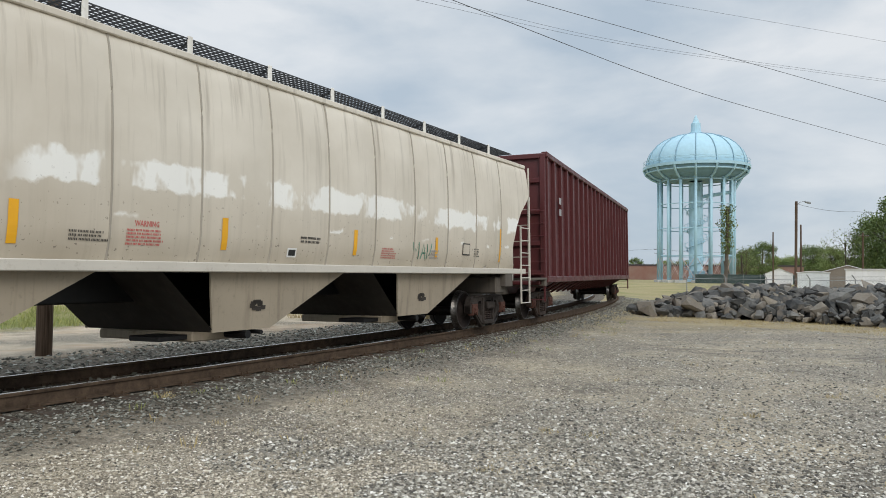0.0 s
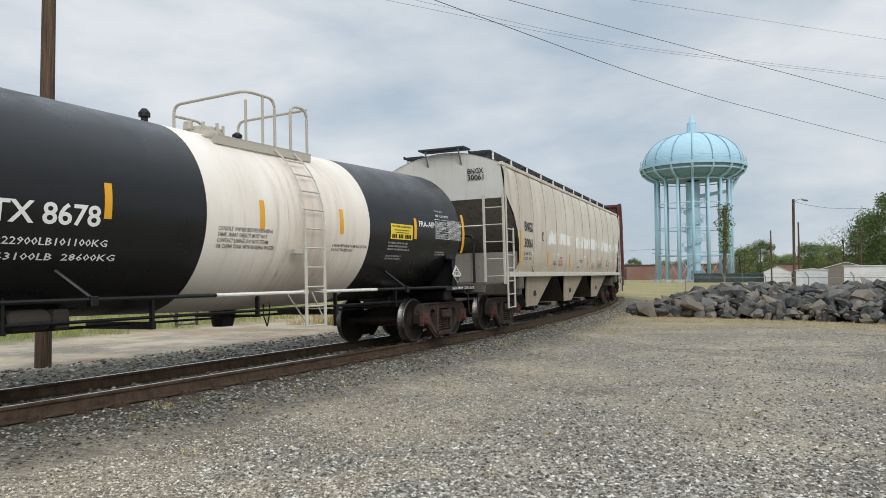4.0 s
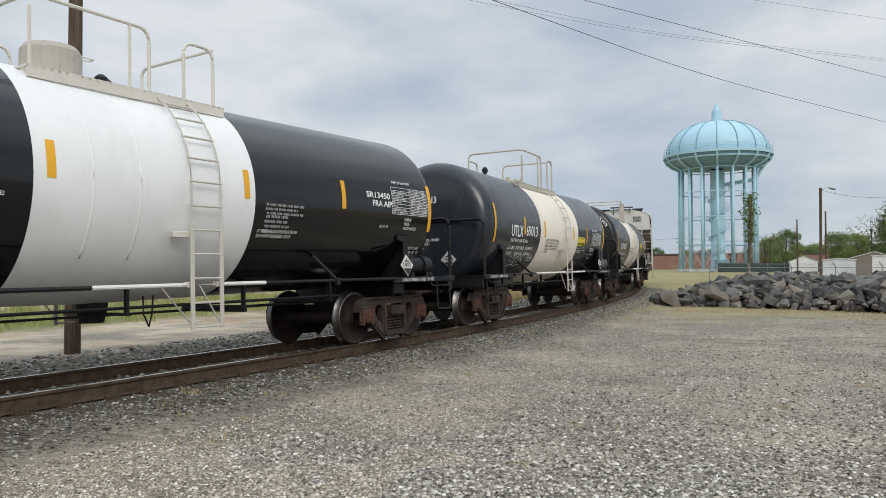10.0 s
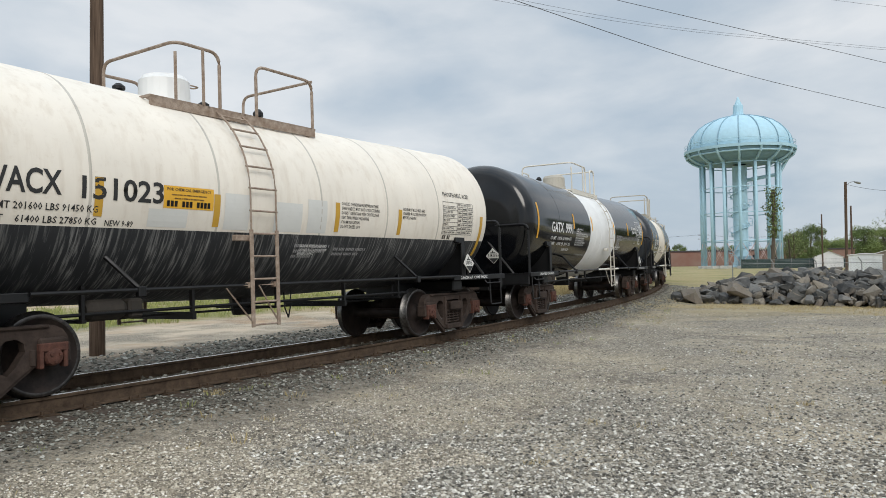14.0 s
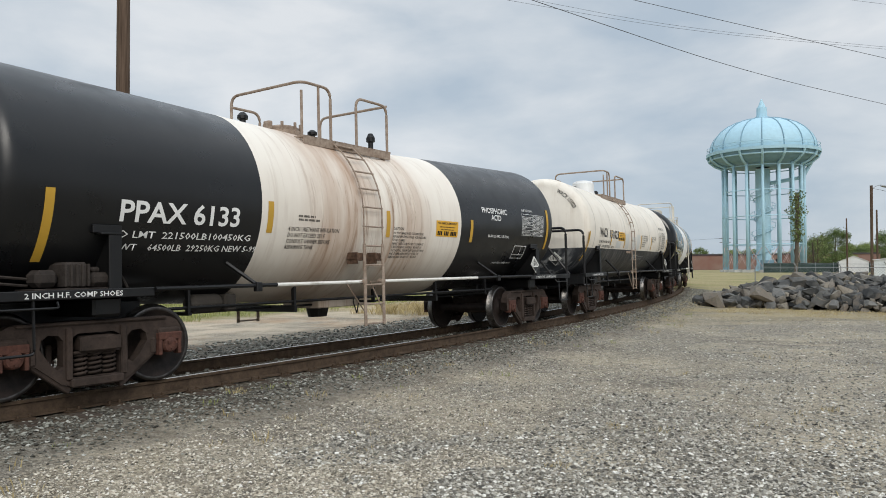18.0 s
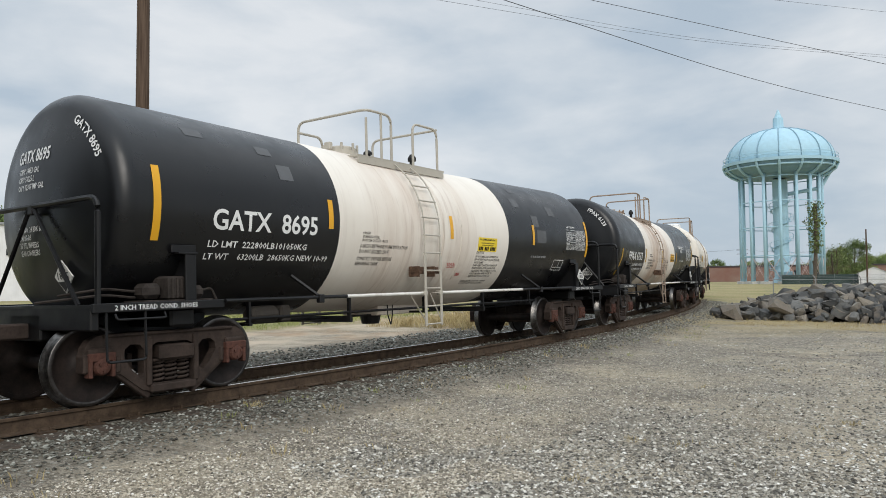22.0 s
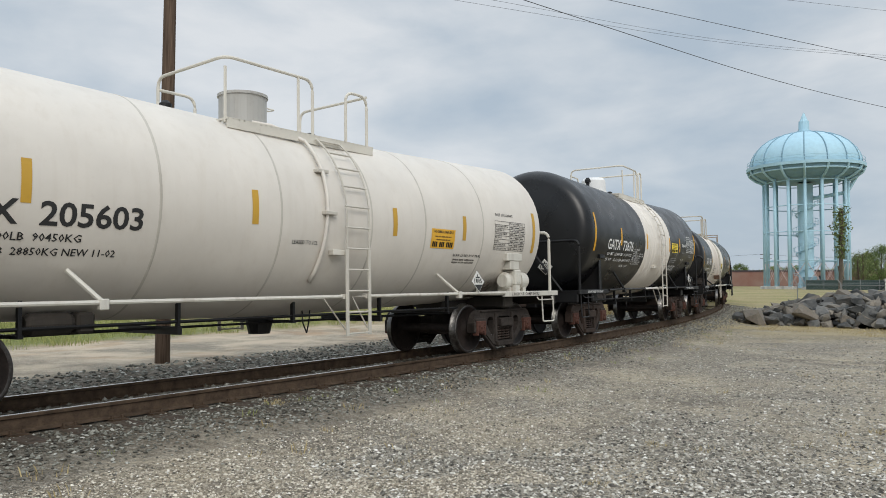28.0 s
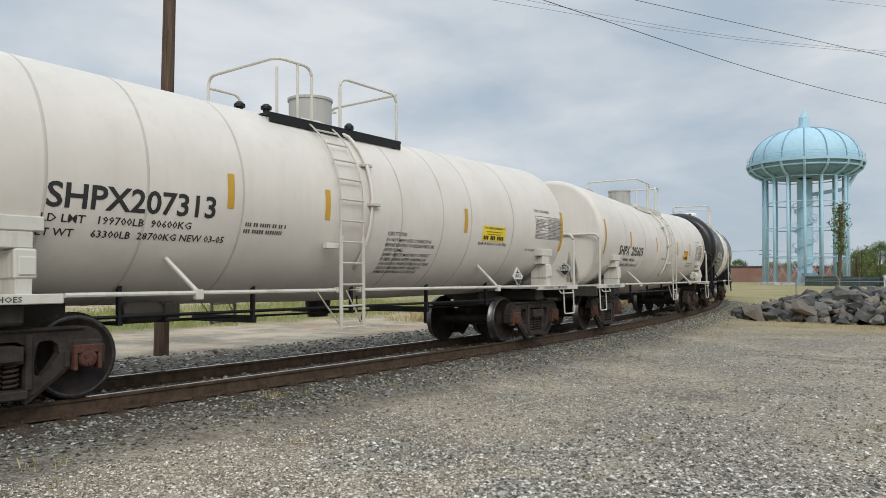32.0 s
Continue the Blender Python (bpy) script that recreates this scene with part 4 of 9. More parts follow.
    rails = ([(ra, 0.80, pz), (ra, 0.80, rt), (ra, -0.80, rt), (rb, -0.80, rt), (rb, -0.80, pz)],
             [(rc, -0.80, pz), (rc, -0.80, rt - 0.02), (rd, -0.80, rt - 0.02), (rd, -0.80, pz)],
             [(rd, -0.80, rt - 0.02), (rd, 0.80, rt - 0.02), (rd, 0.80, pz)],
             [(ra + 0.62, 0.80, pz), (ra + 0.62, 0.80, rt - 0.18), (ra, 0.80, rt - 0.18)])
    for pts in rails:
        part("safety_rail", tube(bmesh.new(), rounded(pts, up, 5), 0.024, 8), rail_m, car, g("rail_label", ""))
    part("rail_post", tube(bmesh.new(), [(rb - 0.28, -0.80, pz - 0.03), (rb - 0.28, -0.80, rt)], 0.022, 6), rail_m, car)
    part("rail_post", tube(bmesh.new(), [(ra, -0.80, pz - 0.03), (ra, -0.80, rt - 0.14)], 0.022, 6), rail_m, car)
    dx, dome = g("dome_x", -0.6), g("dome", "manway")
    if dome == "drum":
        bm = lathe(bmesh.new(), [(-0.05, 0.0), (-0.05, 0.39), (0.05, 0.39), (0.05, 0.35), (0.47, 0.35), (0.47, 0.37), (0.51, 0.37), (0.52, 0.33), (0.54, 0.0)], "z", 26)
    elif dome == "bonnet":
        bm = lathe(bmesh.new(), [(0.0, 0.0), (0.0, 0.38), (0.05, 0.38), (0.05, 0.355), (0.36, 0.35), (0.43, 0.30), (0.46, 0.16), (0.47, 0.0)], "z", 24)
    else:
        bm = lathe(bmesh.new(), [(0.0, 0.0), (0.0, 0.31), (0.10, 0.31), (0.10, 0.27), (0.16, 0.27), (0.19, 0.20), (0.22, 0.0)], "z", 22)
    bmesh.ops.translate(bm, verts=bm.verts[:], vec=(dx, 0, top_m - 0.03))
    dm = part("dome", bm, g("dome_mat", rail_m), car, g("dome_label", ""), smooth=False)
    if dome == "manway":
        for i in range(8):
            a = i * math.tau / 8
            part("eye_bolt", shared(("bolt", rail_m.name), lambda: to_mesh(box(bmesh.new(), -0.02, 0.02, -0.02, 0.02, 0.05, 0.20, 0.006), "eye_bolt", rail_m)), None, dm, "", pose(dx + 0.29 * math.cos(a), 0.29 * math.sin(a), top_m))
        part("hinge", box(bmesh.new(), dx - 0.36, dx - 0.27, -0.07, 0.07, top_m + 0.07, top_m + 0.21, 0.015), rail_m, dm)
    else:
        part("handle", tube(bmesh.new(), rounded([(dx + 0.36, -0.06, top_m + 0.36), (dx + 0.55, -0.06, top_m + 0.36), (dx + 0.55, 0.06, top_m + 0.36), (dx + 0.36, 0.06, top_m + 0.36)], 0.03, 2), 0.012, 5), rail_m, dm)
    for vx, vy, vh in g("valves", ((dx - 1.0, 0.15, 0.30), (dx + 0.62, -0.1, 0.2), (dx + 0.9, 0.2, 0.24))):
        bm = lathe(bmesh.new(), [(0.0, 0.0), (0.0, 0.10), (0.04, 0.10), (0.04, 0.05), (vh * 0.6, 0.05), (vh * 0.6, 0.085), (vh * 0.8, 0.085), (vh, 0.04), (vh, 0.0)], "z", 12)
        bmesh.ops.translate(bm, verts=bm.verts[:], vec=(vx, vy, top - mid_drop(vx) - 0.02))
        part("valve", bm, g("valve_mat", M_FRAME), car)

    # brake wheel and cylinder where the car has them
    if g("brake_wheel"):
        bx = spec["brake_wheel"] * (half + 0.52)
        part("brake_wheel", shared("brakewheel", brake_wheel_mesh), None, car, "spoked brake wheel", pose(bx, 0.62, 2.0, 0, 0, 0 if spec["brake_wheel"] < 0 else 180))
        part("brake_stand", tube(bmesh.new(), [(bx + 0.1, 0.62, 1.12), (bx + 0.1, 0.62, 2.0)], 0.045, 8), frame_m, car)
    if g("cylinder"):
        cx = spec["cylinder"]
        bm = lathe(bmesh.new(), [(-0.40, 0.0), (-0.40, 0.12), (-0.34, 0.17), (0.05, 0.17), (0.05, 0.20), (0.09, 0.20), (0.09, 0.17), (0.34, 0.17), (0.38, 0.10), (0.38, 0.0)], "x", 20)
        k = g("cyl_size", 1.0)
        bmesh.ops.transform(bm, matrix=Matrix.Translation((cx, -1.18, 1.36)) @ Matrix.Diagonal((k, 1, 1, 1)), verts=bm.verts[:])
        part("air_reservoir", bm, g("cyl_mat", frame_m), car, "", smooth=False)
        bm = box(bmesh.new(), cx - 0.3, cx - 0.2, -1.3, -1.0, 1.12, 1.24, 0.01)
        box(bm, cx + 0.2, cx + 0.3, -1.3, -1.0, 1.12, 1.24, 0.01)
        part("reservoir_bracket", bm, frame_m, car)
    if g("valve_box"):
        bm = bmesh.new()
        x = spec["valve_box"]
        # two ribbed castings on a pipe bracket, with pipes led off along the deck
        box(bm, x - 0.13, x + 0.13, -1.28, -0.94, 1.16, 1.44, 0.03)
        for k in range(5):
            box(bm, x - 0.14 + 0.062 * k, x - 0.11 + 0.062 * k, -1.30, -0.92, 1.18, 1.42, 0.006)
        box(bm, x - 0.40, x - 0.16, -1.24, -0.98, 1.18, 1.36, 0.05)
        box(bm, x + 0.16, x + 0.42, -1.26, -0.98, 1.17, 1.33, 0.05)
        box(bm, x + 0.20, x + 0.30, -1.22, -1.02, 1.33, 1.39, 0.02)
        box(bm, x - 0.45, x + 0.50, -1.30, -0.90, 1.135, 1.165, 0.006)
        for dz, far in ((0.0, 1.3), (0.07, 1.05)):
            tube(bm, rounded([(x - 0.4, -1.05, 1.2 + dz), (x - 0.75, -1.0, 1.24 + dz), (x - far, -0.6, 1.17 + dz)], 0.1), 0.016, 6)
        tube(bm, rounded([(x + 0.4, -1.1, 1.25), (x + 0.62, -1.1, 1.30), (x + 0.70, -1.1, 1.15)], 0.06), 0.016, 6)
        part("control_valve", bm, M_TRUCKG, car, "dusty grey air brake control valve")
    if g("relief_box"):
        x = spec["relief_box"]
        bm = box(bmesh.new(), x - 0.30, x + 0.30, -1.46, -1.36, 1.52, 1.86, 0.015)
        box(bm, x - 0.13, x + 0.14, -1.475, -1.45, 1.62, 1.76, 0.008)
        tube(bm, [(x, -1.41, 1.54), (x, -1.40, 1.14)], 0.055, 8)
        part("route_board", bm, frame_m, car)

    # placards: front and rear side, and the rear head
    for x in g("placards", (tc / 2 - 0.9,)):
        placard(car, pose(x, -1.45, g("placard_z", 1.38), -6, 0, 0))
        part("placard_post", tube(bmesh.new(), [(x, -1.43, 1.14), (x, -1.435, 1.26)], 0.02, 6), frame_m, car)
    hb = bulge(0.75)
    if g("head_placard", True):
        placard(car, pose(-cyl_r - bulge(math.hypot(0.45, 0.85)) - 0.06, -0.45, zc - 0.85, 0, 0, -90) @ pose(0, 0, 0, 10, 0, 0))

    def head(r):
        return -cyl_r - bulge(r)

    ink = M_TXK if g("head_ink") == "black" else M_TXW
    for body, y, z, w, h in g("head_text", ()):
        bm = on_head(text_bm(body, h, width=w), y, z, head)
        bmesh.ops.translate(bm, verts=bm.verts[:], vec=(0, 0, zc))
        part("lettering", bm, ink, car, "stencilled lettering on the tank head")
    for body, y, z, w, h in g("head_notes", ()):
        bm = on_head(text_bm(body, h, width=w), y, z, head)
        bmesh.ops.translate(bm, verts=bm.verts[:], vec=(0, 0, zc))
        part("notice", bm, ink, car, "small stencilled notice on the head")
    if not g("head_notes"):
        lines = [(0, -i * 0.12, 0.62 * rng.uniform(0.8, 1.0), 0.05) for i in range(3)]
        for zz in (0.28, -0.32):
            bm = on_head(bars_bm(lines, rng), 0.50, zz, head)
            bmesh.ops.translate(bm, verts=bm.verts[:], vec=(0, 0, zc))
            tagged(part("small_print", bm, M_TXF if ink is M_TXK else M_TXG, car, "lines of small stencilled print"), kind="stuff")
    if g("edge_mark"):
        # the car's mark once more, running down the shell beside the rear head
        bm = text_bm(spec["head_text"][0][0], 0.10, width=0.70)
        r0 = R - 0.30
        for v in bm.verts:
            ang, rr = radians(62) - v.co.x / (r0 + 0.05), r0 + v.co.y
            v.co = (head(rr) - 0.008, -rr * math.cos(ang), zc + rr * math.sin(ang))
        part("lettering", bm, ink, car, "stencilled lettering round the head's edge")
    if g("pipe") is not None:
        px = spec["pipe"]
        line = [(px - 0.55, -0.50, zm + R * 0.98), (px - 0.30, -0.62, zm + R * 0.96)] + [(px + 0.10 * math.sin(radians(a)), -(R + 0.05) * math.cos(radians(a)), zm + (R + 0.05) * math.sin(radians(a))) for a in range(52, -46, -7)]
        pipe = part("vent_pipe", tube(bmesh.new(), line, 0.03, 8), light, car, "off-white pipe bent round the shell", smooth=True)
        for a in (28, 2):
            part("clamp", box(bmesh.new(), px - 0.06, px + 0.16, -(R + 0.09) * math.cos(radians(a)), -(R - 0.02) * math.cos(radians(a)), zm + R * math.sin(radians(a)) - 0.025, zm + R * math.sin(radians(a)) + 0.025, 0.006), M_LADDER, pipe)

    # side marks, set a hand's width fore or aft of the truck centres' plan
    def at(x):
        return x + spec["marks_on"][0 if x < -2.0 else 1]

    ink = M_TXK if g("ink") == "black" else M_TXW
    yel = g("strip_mat", M_YELLOW)
    for x, z0, z1 in spec["strips"]:
        strip(car, at(x), z0, z1, R, zc, yel)
    for body, x0, x1, z, h in spec["text"]:
        lettering(car, body, at(x0), at(x0) + x1 - x0, z, h, R, zc, ink)
    for x, z, w, rows, h, col in g("print", ()):
        small_print(car, at(x), z, w, rows, h, R, zc, {"k": M_TXF, "w": M_TXG, "g": M_TXG, "r": M_TXR}[col], rng)
    for body, x, z, w, h, col in g("notes", ()):
        part("notice", wrap(text_bm(body, h, width=w), at(x), z, R, zc, 0.005), {"k": M_TXK if g("ink") == "black" else M_TXF, "w": M_TXW, "r": M_TXR}[col], car, "small stencilled notice")
    if g("table"):
        data_panel(car, at(spec["table"][0]), *spec["table"][1:], R, zc, ink, rng)
    for x, z, w, h in g("frames", ()):
        bm = bmesh.new()
        for a, b, c, d in ((0, w, 0, 0.016), (0, w, h - 0.016, h), (0, 0.016, 0, h), (w - 0.016, w, 0, h), (0, w, h * 0.28, h * 0.28 + 0.014), (w * 0.58, w * 0.58 + 0.014, h * 0.28, h)):
            bm.faces.new([bm.verts.new(p) for p in ((a, c, 0), (b, c, 0), (b, d, 0), (a, d, 0))])
        part("stencil_frame", wrap(bm, at(x), z, R, zc, 0.005), ink, car, "small ruled stencil frame")
    if g("emergency"):
        emergency_label(car, at(spec["emergency"][0]), *spec["emergency"][1:], R, zc, rng, g("faded_label", False))
    for x, z, w, h in g("soot", ()):
        part("soot_stain", wrap(quad_bm(0, w, 0, h, 8), x, z, R, zc, 0.003), M_SOOT, car, "dark sooty stain by the saddle")
    for x, z, w, h in g("patches", ()):
        part("patch", wrap(quad_bm(0, w, 0, h), x, z, R, zc, 0.003), g("patch_mat", M_PATCH), car, "dull grey paint patch")
    return car


M_DRUM = paint("dull_grey_drum_steel", (0.40, 0.39, 0.365), 0.5, 0.35, (0.22, 0.18, 0.14))
M_OWFRAME = paint("off_white_frame_paint", (0.55, 0.53, 0.47), 0.5, 0.45, (0.2, 0.14, 0.09))
M_OIL = Nodes("dark_oil_run", 0.4, 0.0, 0.5)
M_OIL.color(M_OIL.ramp(M_OIL.noise(5, 5), (0.4, (0.025, 0.018, 0.012)), (0.7, (0.09, 0.06, 0.035))))
_gen = M_OIL.nt.nodes.new("ShaderNodeSeparateXYZ")
M_OIL.nt.links.new(M_OIL.co.outputs["Generated"], _gen.inputs[0])
_edge = M_OIL.math("MULTIPLY", M_OIL.math("MULTIPLY", _gen.outputs[1], M_OIL.math("SUBTRACT", 1.0, _gen.outputs[1])), 4.0)
_low = M_OIL.math("ADD", 0.35, M_OIL.math("MULTIPLY", M_OIL.math("SUBTRACT", 1.0, _gen.outputs[2]), 0.9))
_run = M_OIL.ramp(M_OIL.noise(4, 6, 0.6, (1, 3.0, 0.3)), (0.35, 0.0), (0.62, 1.0))
M_OIL.put(M_OIL.b.inputs["Alpha"], M_OIL.math("MULTIPLY", M_OIL.math("MULTIPLY", M_OIL.math("MULTIPLY", _edge, _low), _run), 1.0, True))
M_OIL = M_OIL.mat
M_SOOT = Nodes("sooty_grime", 0.7, 0.0, 0.3)
M_SOOT.color(M_SOOT.ramp(M_SOOT.noise(5, 5), (0.4, (0.05, 0.040, 0.032)), (0.7, (0.13, 0.105, 0.085))))
_gen = M_SOOT.nt.nodes.new("ShaderNodeSeparateXYZ")
M_SOOT.nt.links.new(M_SOOT.co.outputs["Generated"], _gen.inputs[0])
_edge = M_SOOT.math("MULTIPLY", M_SOOT.math("MULTIPLY", _gen.outputs[0], M_SOOT.math("SUBTRACT", 1.0, _gen.outputs[0])), 4.0)
_low = M_SOOT.math("SUBTRACT", 1.0, _gen.outputs[2])
M_SOOT.put(M_SOOT.b.inputs["Alpha"], M_SOOT.math("MULTIPLY", M_SOOT.math("MULTIPLY", M_SOOT.math("MULTIPLY", _edge, _low), M_SOOT.ramp(M_SOOT.noise(2.5, 6, 0.6), (0.3, 0.35), (0.62, 1.0))), 1.9, True))
M_SOOT = M_SOOT.mat
M_SEAM = paint("grimy_seam_paint", (0.47, 0.44, 0.385), 0.6, 0.4, (0.2, 0.16, 0.12))
M_PATCH = paint("grey_touch_up_paint", (0.085, 0.088, 0.092), 0.6, 0.2, streak=False)
M_CREAMRAIL = paint("cream_rail_paint", (0.42, 0.39, 0.33), 0.55, 0.55, (0.16, 0.10, 0.06), streak=False)
M_BRACKET = rusty("rust_brown_bracket", (0.045, 0.026, 0.018), (0.17, 0.105, 0.07), 0.8, 14)
M_RUSTRAIL = rusty("rust_stained_rail", (0.20, 0.14, 0.10), (0.40, 0.33, 0.27), 0.7, 12)


def scuffed_paint():
    """Black paint under dense fine pale scratches that run down the side."""
    m = Nodes("scuffed_black_lower_paint", 0.5, 0.0, 0.4)
    fine = m.ramp(m.noise(9.0, 5, 0.6, (3.4, 0.25, 0.22)), (0.50, 0.0), (0.66, 1.0))
    area = m.ramp(m.noise(0.9, 4), (0.38, 0.35), (0.62, 1.0))
    m.color(m.mix(m.math("MULTIPLY", m.math("MULTIPLY", fine, area), 0.8), (0.022, 0.024, 0.028), (0.33, 0.33, 0.32)))
    return m.mat


M_LOWBLACK = scuffed_paint()
M_PALEPATCH = paint("pale_grey_touch_up_paint", (0.60, 0.60, 0.57), 0.55, 0.15, streak=False)

